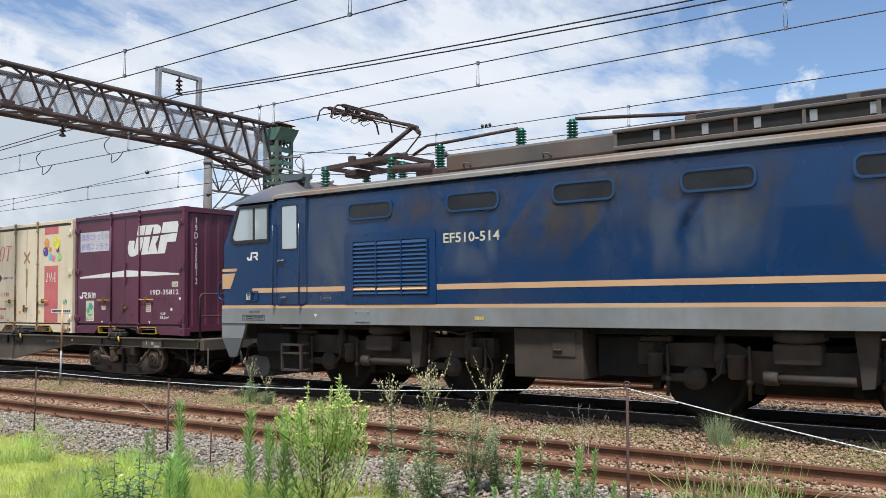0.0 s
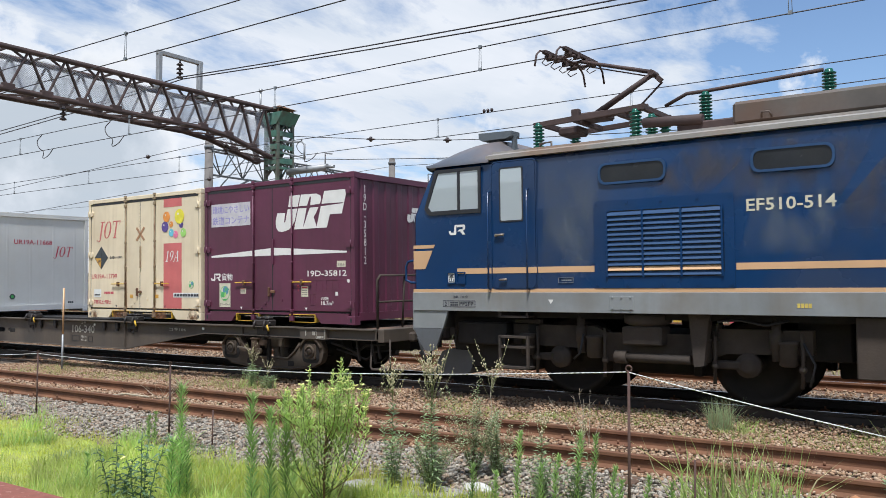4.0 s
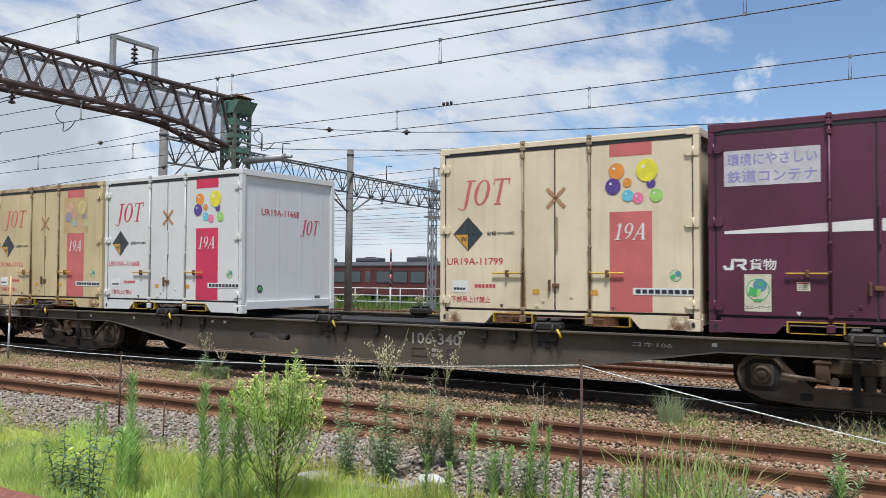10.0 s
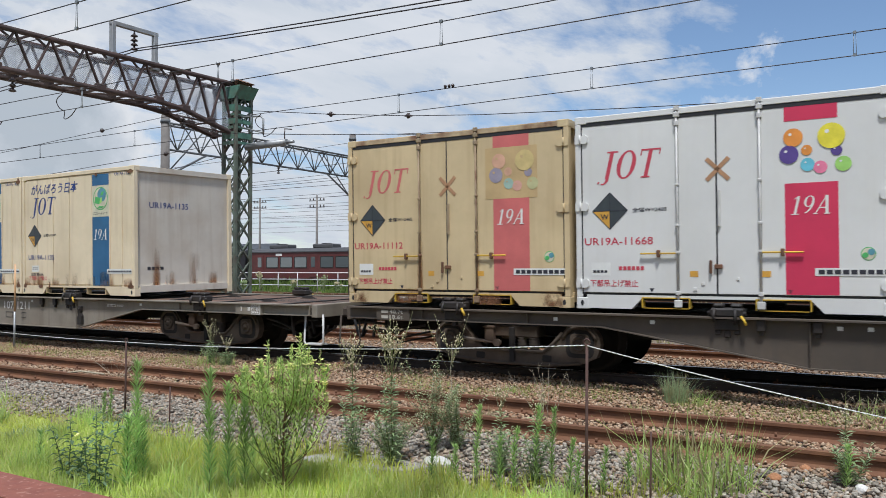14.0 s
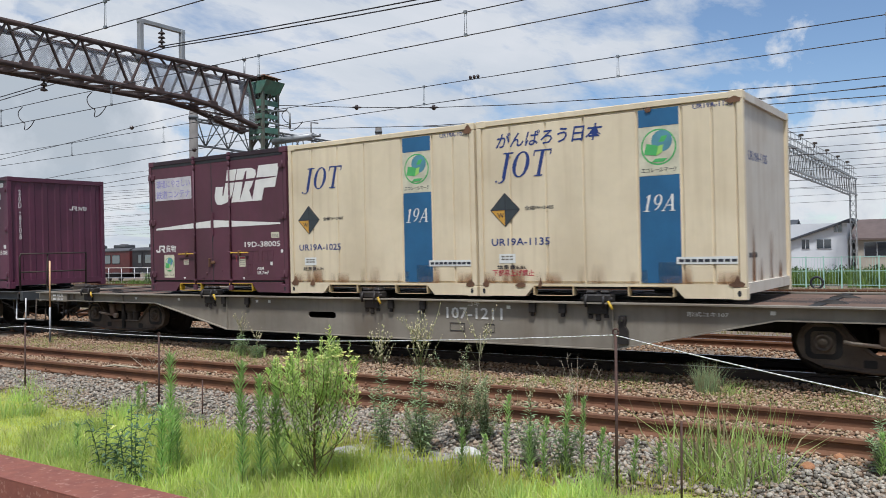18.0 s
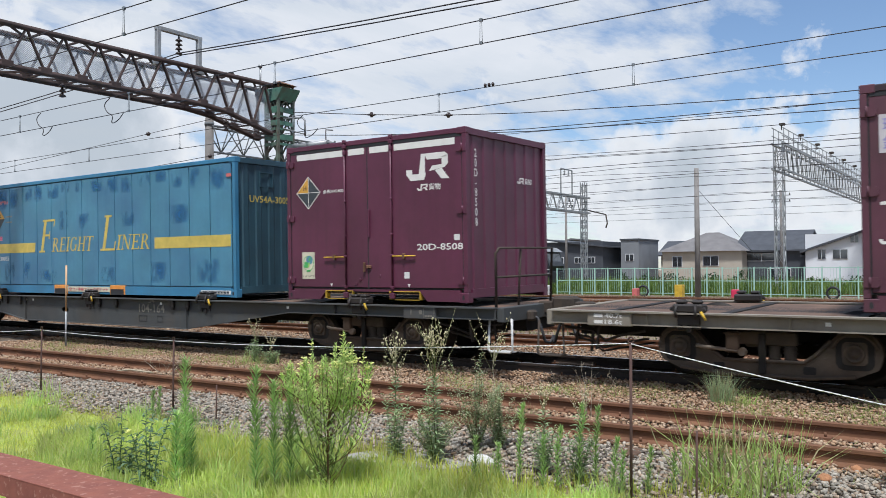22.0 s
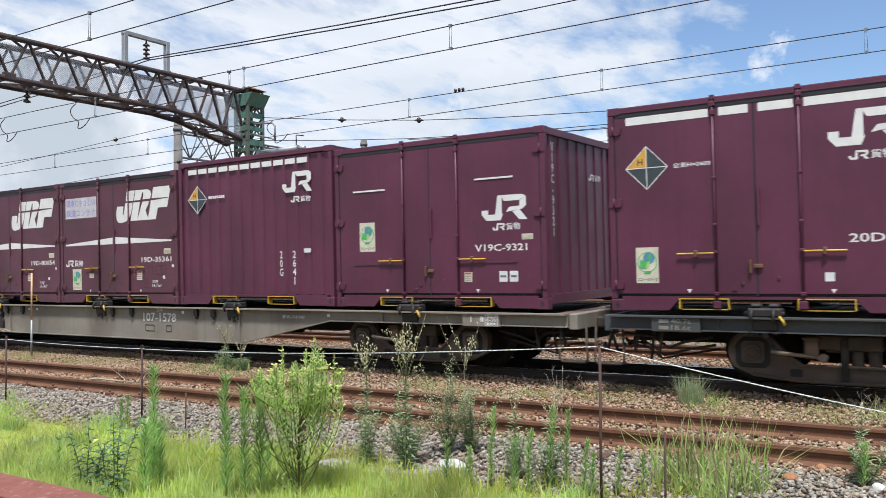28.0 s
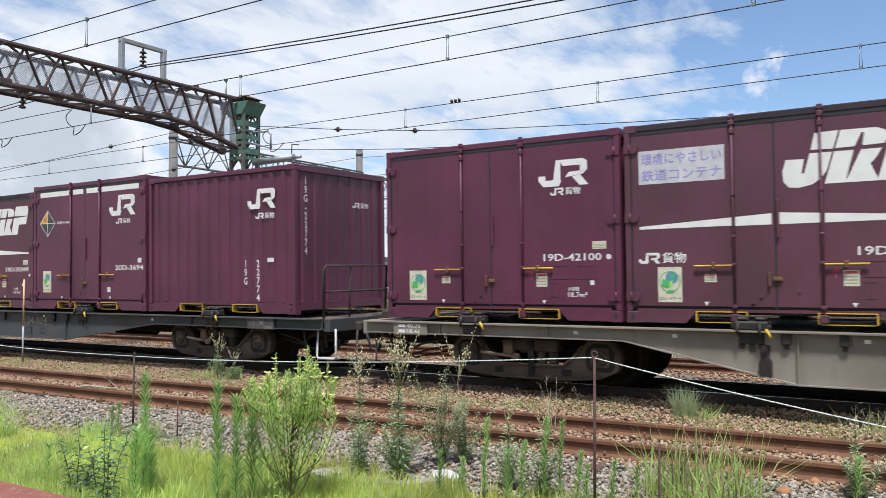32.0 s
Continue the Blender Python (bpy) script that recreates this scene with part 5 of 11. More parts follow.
# ---- what the wagons carry ----
def put(c, left, length):
    return ride(c, left + length / 2, z=DECK_Z)


def maroon_logo(number, left, worn=False, small_end_logo=False, big_logo=True, sign=True, height=2.5):
    paint = M_PURPLE_OLD if worn else M_PURPLE
    label = "faded maroon freight container with pale slanted logo and wedge stripe" if worn else "maroon freight container with pale slanted logo and white wedge stripe"
    if not big_logo:
        label = "maroon steel freight container with small pale logo on plain doors"
    L, h = 3.715, 3.715 / 2
    c = container_shell(label, L, height, paint, roof_paint=M_PURPLE_SOOT if worn else None)
    X = lambda f: -h + f * L
    door_side(c, L, height, paint, paint, paint)
    top_strip(c, L, height)
    if big_logo:
        patch(c, "slogan_plate", rect(X(0.05), X(0.335), 1.74, 2.16), MARK, M_SLOGAN, label="white board with pale violet slogan")
        write(c, "環境にやさしい", 0.15, X(0.06), 1.975, MARK - 0.003, M_PLATE_V, span=0.99)
        write(c, "鉄道コンテナ", 0.15, X(0.06), 1.775, MARK - 0.003, M_PLATE_V, span=0.99)
        swoosh_logo(c, X(0.505), 1.61, 1.50, 0.60, M_LETTER_W)
        for a, b in ((0.05, 0.355), (0.365, 0.475), (0.495, 0.615), (0.628, 0.955)):
            th = lambda f: 0.018 + 0.115 * (1 - abs(f - 0.5) / 0.5) ** 1.0
            patch(c, "wedge_stripe", [(X(a), 1.175), (X(b), 1.175 + 0.02 * (b - a)), (X(b), 1.18 + th(b)), (X(a), 1.18 + th(a))], MARK, M_LETTER_W)
        small_mark(c, X(0.045), 0.745, 0.60, 0.135, M_LETTER_W)
        number_row(c, number, X(0.715), 0.80, 0.098, M_LETTER_W, 0.88)
        patch(c, "dot_mark", disc(X(0.962), 0.72, 0.03), MARK, M_LETTER_W)
    else:
        hook_logo(c, X(0.69), 1.80, 0.72, 0.35, M_LETTER_W)
        small_mark(c, X(0.735), 1.68, 0.44, 0.10, M_LETTER_W)
        number_row(c, number, X(0.705), 0.80, 0.098, M_LETTER_W, 0.83)
        patch(c, "dot_mark", disc(X(0.955), 0.845, 0.034), MARK, M_LETTER_W)
    eco_sticker(c, X(0.11), 0.265, 0.30, 0.435)
    print_label(c, X(0.265), 0.51, 0.14, 0.10)
    print_label(c, X(0.675), 0.46, 0.16, 0.18)
    print_label(c, X(0.895), 0.95, 0.19, 0.10, head=False)
    ax = X(0.655)
    for q in (slant(ax - 0.045, ax - 0.030, 0.61, 0.66, 0.04), slant(ax + 0.030, ax + 0.045, 0.61, 0.66, -0.04), rect(ax - 0.006, ax + 0.006, 0.55, 0.65)):
        patch(c, "arrow_mark", q, MARK, M_LETTER_R)
    write(c, "内容積", 0.055, X(0.80), 0.40, MARK - 0.002, M_LETTER_W, span=0.16)
    write(c, "18.7m³", 0.065, X(0.80), 0.32, MARK - 0.002, M_LETTER_W, span=0.27)
    patch(c, "small_label", rect(X(0.885), X(0.90), 0.48, 0.54), MARK, M_PLATE)
    for a, z0, z1, w_ in ((0.73, 0.56, 0.74, 0.28), (0.83, 0.56, 0.74, 0.28), (0.73, 0.32, 0.51, 0.13)):
        bm = B()
        for q in (rect(X(a), X(a) + 0.012, z0, z1), rect(X(a) + w_ - 0.012, X(a) + w_, z0, z1), rect(X(a), X(a) + w_, z0, z0 + 0.01), rect(X(a), X(a) + w_, z1 - 0.01, z1), rect(X(a) + w_ / 2, X(a) + w_ / 2 + 0.008, z0, z1)):
            prism(bm, q, "y", MARK, MARK - 0.004)
        part("card_frame", bm, paint, c)
    xe = h - 0.024
    write(c, "\n".join(number), 0.145 * len(number), -W / 2 + 0.30, 2.30 - 0.145 * len(number), xe, M_LETTER_W, "CENTER", "end", span=0.085)
    if small_end_logo:
        swoosh_logo(c, 0.20, 1.75, 0.64, 0.26, M_LETTER_W, xe, "end")
    else:
        small_mark(c, 0.30, 1.95, 0.46, 0.10, M_LETTER_W, xe, "end")
    return put(c, left, L)


def maroon_tall(number, left):
    L, h, H = 3.715, 3.715 / 2, 2.6
    c = container_shell("tall maroon freight container with white top band and lozenge sign", L, H, M_PURPLE)
    X = lambda f: -h + f * L
    door_side(c, L, H, M_PURPLE, M_PURPLE, M_PURPLE)
    top_strip(c, L, H)
    for a, b in ((0.065, 0.345), (0.378, 0.47), (0.50, 0.605), (0.635, 0.945)):
        patch(c, "top_band", rect(X(a), X(b), H - 0.245, H - 0.145), MARK, M_LETTER_W)
    hook_logo(c, X(0.70), 1.86, 0.80, 0.40, M_LETTER_W)
    small_mark(c, X(0.755), 1.70, 0.44, 0.10, M_LETTER_W)
    diamond_sign(c, X(0.135), 1.80, 0.27, "top", "H")
    write(c, "全高H=2600", 0.065, X(0.225), 1.77, MARK - 0.002, M_LETTER_W, span=0.46)
    number_row(c, number, X(0.75), 0.79, 0.10, M_LETTER_W, 0.85)
    eco_sticker(c, X(0.09), 0.35, 0.29, 0.45)
    for a in (0.70, 0.955):
        patch(c, "small_label", rect(X(a) - 0.07, X(a) + 0.03, 0.36 if a < 0.8 else 0.93, 0.46 if a < 0.8 else 1.02), MARK, M_PLATE)
    xe = h - 0.024
    write(c, "\n".join(number), 0.145 * len(number), -W / 2 + 0.30, 2.30 - 0.145 * len(number), xe, M_LETTER_W, "CENTER", "end", span=0.085)
    small_mark(c, 0.30, 1.85, 0.46, 0.10, M_LETTER_W, xe, "end")
    return put(c, left, L)


def maroon_vent(number, left):
    L, h, H = 3.715, 3.715 / 2, 2.5
    c = container_shell("maroon ventilated freight container with slit vents and low-set logo", L, H, M_PURPLE)
    X = lambda f: -h + f * L
    door_side(c, L, H, M_PURPLE, M_PURPLE, M_PURPLE)
    top_strip(c, L, H)
    hook_logo(c, X(0.73), 1.24, 0.72, 0.35, M_LETTER_W)
    small_mark(c, X(0.775), 1.10, 0.44, 0.10, M_LETTER_W)
    number_row(c, number, X(0.695), 0.81, 0.10, M_LETTER_W, 0.84)
    for x, z in ((0.10, 1.80), (0.70, 1.84), (0.10, 0.66), (0.71, 0.66)):
        bm = B()
        box(bm, X(x), X(x) + 0.62, FACE - 0.012, FACE, z - 0.012, z + 0.012)
        part("slit_vent", bm, M_LETTER_W if z > 1 else M_PURPLE_OLD, c)
    eco_sticker(c, X(0.13), 0.86, 0.30, 0.45)
    print_label(c, X(0.645), 0.38, 0.13, 0.14)
    print_label(c, X(0.90), 0.96, 0.17, 0.08, head=False)
    for x in (0.80, 0.845):
        patch(c, "small_label", rect(X(x), X(x) + 0.13, 0.38, 0.53), MARK, M_PLATE)
        bars(c, X(x) + 0.02, 0.44, 0.09, 0.03, 3, M_LETTER_K, MARK - 0.001)
    xe = h - 0.024
    write(c, "\n".join(number), 0.145 * len(number), -W / 2 + 0.30, 2.30 - 0.145 * len(number), xe, M_LETTER_W, "CENTER", "end", span=0.085)
    small_mark(c, 0.30, 1.85, 0.46, 0.10, M_LETTER_W, xe, "end")
    return put(c, left, L)


def ribbed_side(c, L, H, paint, pitch, z0, z1, depth=0.03, w_=0.05):
    bm = B()
    box(bm, -L / 2 + 0.07, L / 2 - 0.07, FACE + 0.03, FACE + 0.05, z0, z1)
    part("side_wall", bm, paint, c, "ribbed side wall")
    k, x = 0, -L / 2 + 0.2
    while x < L / 2 - 0.15:
        rb = prism(B(), [(x - w_, FACE + 0.031), (x - w_ * 0.6, FACE + 0.031 - depth), (x + w_ * 0.6, FACE + 0.031 - depth), (x + w_, FACE + 0.031)], "z", z0 + 0.02, z1 - 0.02)
        part("side_rib", rb, paint, c)
        x += pitch


def maroon_ribbed(number, left, H=2.5, sign=False):
    L, h = 3.715, 3.715 / 2
    c = container_shell("maroon ribbed freight container with small white logo", L, H, M_PURPLE)
    X = lambda f: -h + f * L
    ribbed_side(c, L, H, M_PURPLE, 0.27, 0.18, H - 0.09)
    if sign:
        for k in range(11):
            patch(c, "top_band", rect(X(0.07) + k * 0.27, X(0.07) + k * 0.27 + 0.225, H - 0.235, H - 0.145), MARK, M_LETTER_W)
        diamond_sign(c, X(0.135), 1.90, 0.25, "top", "H")
        bars(c, X(0.215), 1.90, 0.42, 0.05, 8, M_LETTER_W)
    hook_logo(c, X(0.705), H - 0.71, 0.66, 0.34, M_LETTER_W)
    small_mark(c, X(0.755), H - 0.88, 0.44, 0.10, M_LETTER_W)
    a, b = number.split("-")
    write(c, "\n".join(a), 0.14 * len(a), X(0.69), 0.92 - 0.14 * len(a), MARK - 0.002, M_LETTER_W, "CENTER", span=0.08)
    write(c, "\n".join(b), 0.14 * len(b), X(0.77), 0.92 - 0.14 * len(b), MARK - 0.002, M_LETTER_W, "CENTER", span=0.08)
    patch(c, "small_label", rect(X(0.83), X(0.87), 0.88, 0.95), MARK, M_PLATE)
    xe = h - 0.024
    write(c, "\n".join(number), 0.145 * len(number), -W / 2 + 0.30, 2.30 - 0.145 * len(number), xe, M_LETTER_W, "CENTER", "end", span=0.085)
    small_mark(c, 0.30, 1.85, 0.46, 0.10, M_LETTER_W, xe, "end")
    return put(c, left, L)


def bubbles(c, X, old):
    """The cluster of coloured discs above the band."""
    m_shine = M_PLATE if not old else M_OCHRE
    for f, z, r, m in ((0.70, 2.05, 0.125, M_ORANGE), (0.845, 2.04, 0.17, M_LEMON), (0.683, 1.81, 0.125, M_VIOLET), (0.752, 1.86, 0.07, M_ORANGE), (0.864, 1.83, 0.07, M_VIOLET), (0.755, 1.655, 0.09, M_SKYB), (0.803, 1.61, 0.085, M_PINK), (0.888, 1.64, 0.10, M_LIME)):
        f, z, r = 0.768 + (f - 0.768) * 0.74, 1.85 + (z - 1.85) * 0.80, r * 0.84
        if old:
            m = FADED[{M_ORANGE: "orange", M_LEMON: "lemon", M_VIOLET: "violet", M_SKYB: "skyb", M_PINK: "pink", M_LIME: "lime"}[m]]
        patch(c, "bubble_decal", disc(X(f), z, r), MARK - 0.002 - 0.0003 * int(r * 100), m)
        patch(c, "bubble_shine", disc(X(f) - r * 0.3, z + r * 0.35, r * 0.16, 10), MARK - 0.0003 * int(r * 100) - 0.004, m_shine)


def reefer(number, left, paint, band, old=False, rusty=False, label=""):
    L, h, H = 3.715, 3.715 / 2, 2.5
    c = container_shell(label, L, H, paint, roof_paint=M_TAN_EDGE if rusty else paint, ends="shallow")
    X = lambda f: -h + f * L
    door_side(c, L, H, paint, M_ROD_PALE if not old else M_ROD_OLD, paint)
    top_strip(c, L, H)
    tall_logo(c, X(0.085), 1.66, 0.80, 0.36, M_LETTER_R if not old else M_RED_OLD)
    diamond_sign(c, X(0.125), 1.26, 0.235, "left", "W")
    write(c, "全幅W=2485", 0.06, X(0.205), 1.23, MARK - 0.002, M_LETTER_K, span=0.44)
    number_row(c, number, X(0.031), 0.82, 0.10, M_LETTER_R, 0.91)
    patch(c, "data_plate", rect(X(0.055), X(0.125), 0.43, 0.60), MARK, M_PLATE, label="white data plate")
    bars(c, X(0.062), 0.47, 0.20, 0.03, 4, M_LETTER_K, MARK - 0.003)
    bars(c, X(0.155), 0.50, 0.34, 0.05, 6, M_LETTER_R)
    write(c, "下部吊上げ禁止", 0.09, X(0.05), 0.29, MARK - 0.002, M_LETTER_R, span=0.64)
    for sx in (-1, 1):
        bm = B()
        for f in (0.445, ):
            bar(bm, (X(0.49) - sx * 0.13, MARK - 0.003, 1.58), (X(0.49) + sx * 0.13, MARK - 0.003, 1.84), 0.004, 0.05)
        part("cross_mark", bm, M_CROSS, c)
    patch(c, "colour_band", rect(X(0.692), X(0.842), 0.22, 1.49), MARK, band, label="red vertical band")
    patch(c, "colour_band", rect(X(0.692), X(0.842), 2.20, 2.37), MARK, band)
    if rusty:
        patch(c, "decal_field", rect(X(0.66), X(0.875), 1.49, 2.20), MARK - 0.0008, M_OCHRE, label="yellowed decal field")
    bubbles(c, X, rusty)
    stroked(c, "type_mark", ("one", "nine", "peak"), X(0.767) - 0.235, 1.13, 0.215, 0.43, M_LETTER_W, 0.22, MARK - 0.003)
    patch(c, "owner_plate", rect(X(0.775), X(0.985), 0.435, 0.525), MARK - 0.003, M_PLATE, label="white strip of small black print")
    bars(c, X(0.785), 0.455, 0.74, 0.05, 9, M_LETTER_K, MARK - 0.0055)
    patch(c, "leaf_sticker", disc(X(0.92), 0.68, 0.075), MARK, M_GREEN)
    patch(c, "leaf_sticker", disc(X(0.92), 0.68, 0.066), MARK - 0.001, M_STICKER)
    patch(c, "leaf_sticker", disc(X(0.928), 0.70, 0.036), MARK - 0.003, M_GLOBE)
    patch(c, "leaf_sticker", disc(X(0.912), 0.665, 0.03), MARK - 0.004, M_GREEN)
    for f in (0.435, 0.60):
        patch(c, "small_label", rect(X(f) - 0.14 if f < 0.5 else X(f) + 0.08, X(f) - 0.04 if f < 0.5 else X(f) + 0.18, 0.42, 0.49), MARK, M_SIGN_O)
    if old:
        for k, (f, w_) in enumerate(((0.06, 0.3), (0.30, 0.5), (0.66, 0.5), (0.93, 0.35))):
            film(c, X(f) - w_ / 2, X(f) + w_ / 2, 0.02, 0.20 + 0.05 * (k % 2), M_RUST_EDGE, -W / 2 - 0.0025)
        for f in (0.345, 0.605):
            film(c, X(f), X(f) + 0.10, 0.2, 1.1, M_RUST_RUN)
    xe = h - 0.041
    write(c, number, 0.12, -0.72, 1.72, xe, M_LETTER_R, "LEFT", "end", span=0.98)
    tall_logo(c, 0.30, 1.42, 0.50, 0.27, M_LETTER_R, xe, "end")
    for y, z in ((-0.75, 0.42), ):
        patch(c, "end_emblem", [(y + 0.075 * math.cos(k * 1.0472), z + 0.075 * math.sin(k * 1.0472)) for k in range(6)], xe, M_SIGN_K, "end")
        patch(c, "end_emblem", disc(y, z, 0.04, 8), xe + 0.003, M_GREEN, "end")
    bars(c, 0.70, 0.22, 0.16, 0.05, 3, M_SIGN_K, xe, "end")
    return put(c, left, L)


def cream_plain(number, left, slogan=False, worn=False):
    L, h, H = 3.715, 3.715 / 2, 2.5
    c = container_shell("cream freight container with a blue vertical band and rust-streaked edges", L, H, M_CREAM, ends="plain", end_paint=M_CREAM_END, pocket_paint=M_TAN)
    X = lambda f: -h + f * L
    bm = B()
    box(bm, X(0.02), X(0.98), FACE + 0.02, FACE + 0.05, 0.18, H - 0.09)
    part("side_wall", bm, M_CREAM, c, "cream side wall with shallow pressed ribs")
    cuts = [0.022, 0.145, 0.295, 0.445, 0.645, 0.80, 0.90, 0.978]
    for a, b in zip(cuts, cuts[1:]):
        bm = B()
        box(bm, X(a) + 0.012, X(b) - 0.012, FACE, FACE + 0.021, 0.21, H - 0.11, 0.009)
        part("side_panel", bm, M_CREAM, c)
    tall_logo(c, X(0.085), 1.72 if not slogan else 1.66, 0.86, 0.36, M_LETTER_B)
    if slogan:
        write(c, "がんばろう日本", 0.22, X(0.085), 2.08, MARK - 0.002, M_LETTER_B, shear=0.22, span=1.62)
    diamond_sign(c, X(0.12), 1.22, 0.235, "left", "W")
    write(c, "全幅W=2485", 0.06, X(0.205), 1.20, MARK - 0.002, M_LETTER_K, span=0.44)
    number_row(c, number, X(0.058), 0.715, 0.105, M_LETTER_B, 0.92)
    patch(c, "data_plate", rect(X(0.09), X(0.16), 0.47, 0.60), MARK, M_PLATE)
    write(c, "総重量6.8t", 0.06, X(0.08), 0.385, MARK - 0.002, M_LETTER_K, span=0.46)
    bars(c, X(0.10), 0.515, 0.20, 0.02, 3, M_LETTER_OLD, MARK - 0.002)
    bars(c, X(0.10), 0.555, 0.20, 0.02, 3, M_LETTER_OLD, MARK - 0.002)
    if slogan:
        write(c, "下部吊上げ禁止", 0.09, X(0.06), 0.29, MARK - 0.002, M_LETTER_R, span=0.66)
    patch(c, "colour_band", rect(X(0.652), X(0.792), 0.20, 1.55), MARK, M_BLUEBAND, label="blue vertical band")
    patch(c, "colour_band", rect(X(0.652), X(0.792), 2.17, 2.39), MARK, M_BLUEBAND)
    eco_sticker(c, X(0.652), 1.555, 0.52, 0.61)
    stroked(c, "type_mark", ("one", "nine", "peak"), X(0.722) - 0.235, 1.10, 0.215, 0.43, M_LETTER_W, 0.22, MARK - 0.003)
    patch(c, "owner_plate", rect(X(0.775), X(0.975), 0.435, 0.525), MARK - 0.003, M_PLATE)
    bars(c, X(0.783), 0.462, 0.72, 0.034, 9, M_LETTER_K, MARK - 0.0055)
    write(c, number, 0.06, X(0.84), 2.33, MARK - 0.002, M_LETTER_B, span=0.48)
    xe = h - 0.043
    write(c, number, 0.12, -0.85, 1.70, xe, M_LETTER_B, "LEFT", "end", span=0.95)
    bars(c, -0.9, 0.5, 0.4, 0.06, 4, M_LETTER_K, xe, "end")
    for y0, w_, z1 in ((-0.70, 0.22, 0.95), (0.30, 0.42, 0.85), (-0.35, 0.3, 0.5), (0.75, 0.3, 0.45)):
        film(c, y0 - w_ / 2, y0 + w_ / 2, 0.13, z1, M_RUST_RUN, xe + 0.001, "end")
    for k, f in enumerate((0.05, 0.16, 0.30, 0.47, 0.62, 0.78, 0.95)):
        film(c, X(f) - 0.25, X(f) + 0.2, 0.19, 0.36 + 0.1 * (k % 2), M_RUST_RUN)
    # rust blooms low on the edges
    random.seed(left)
    for k in range(9):
        x = random.choice((X(0.03), X(0.97), random.uniform(X(0.05), X(0.95))))
        ww, zz = random.uniform(0.03, 0.10), random.choice((0.16, 0.19, 0.18, H - 0.12))
        patch(c, "rust_bloom", [(x - ww, zz), (x - ww * 0.3, zz - 0.03), (x + ww * 0.8, zz - 0.02), (x + ww, zz + 0.02), (x + ww * 0.2, zz + random.uniform(0.04, 0.12)), (x - ww * 0.5, zz + 0.03)], -W / 2 - 0.003, M_RUSTY)
    return put(c, left, L)


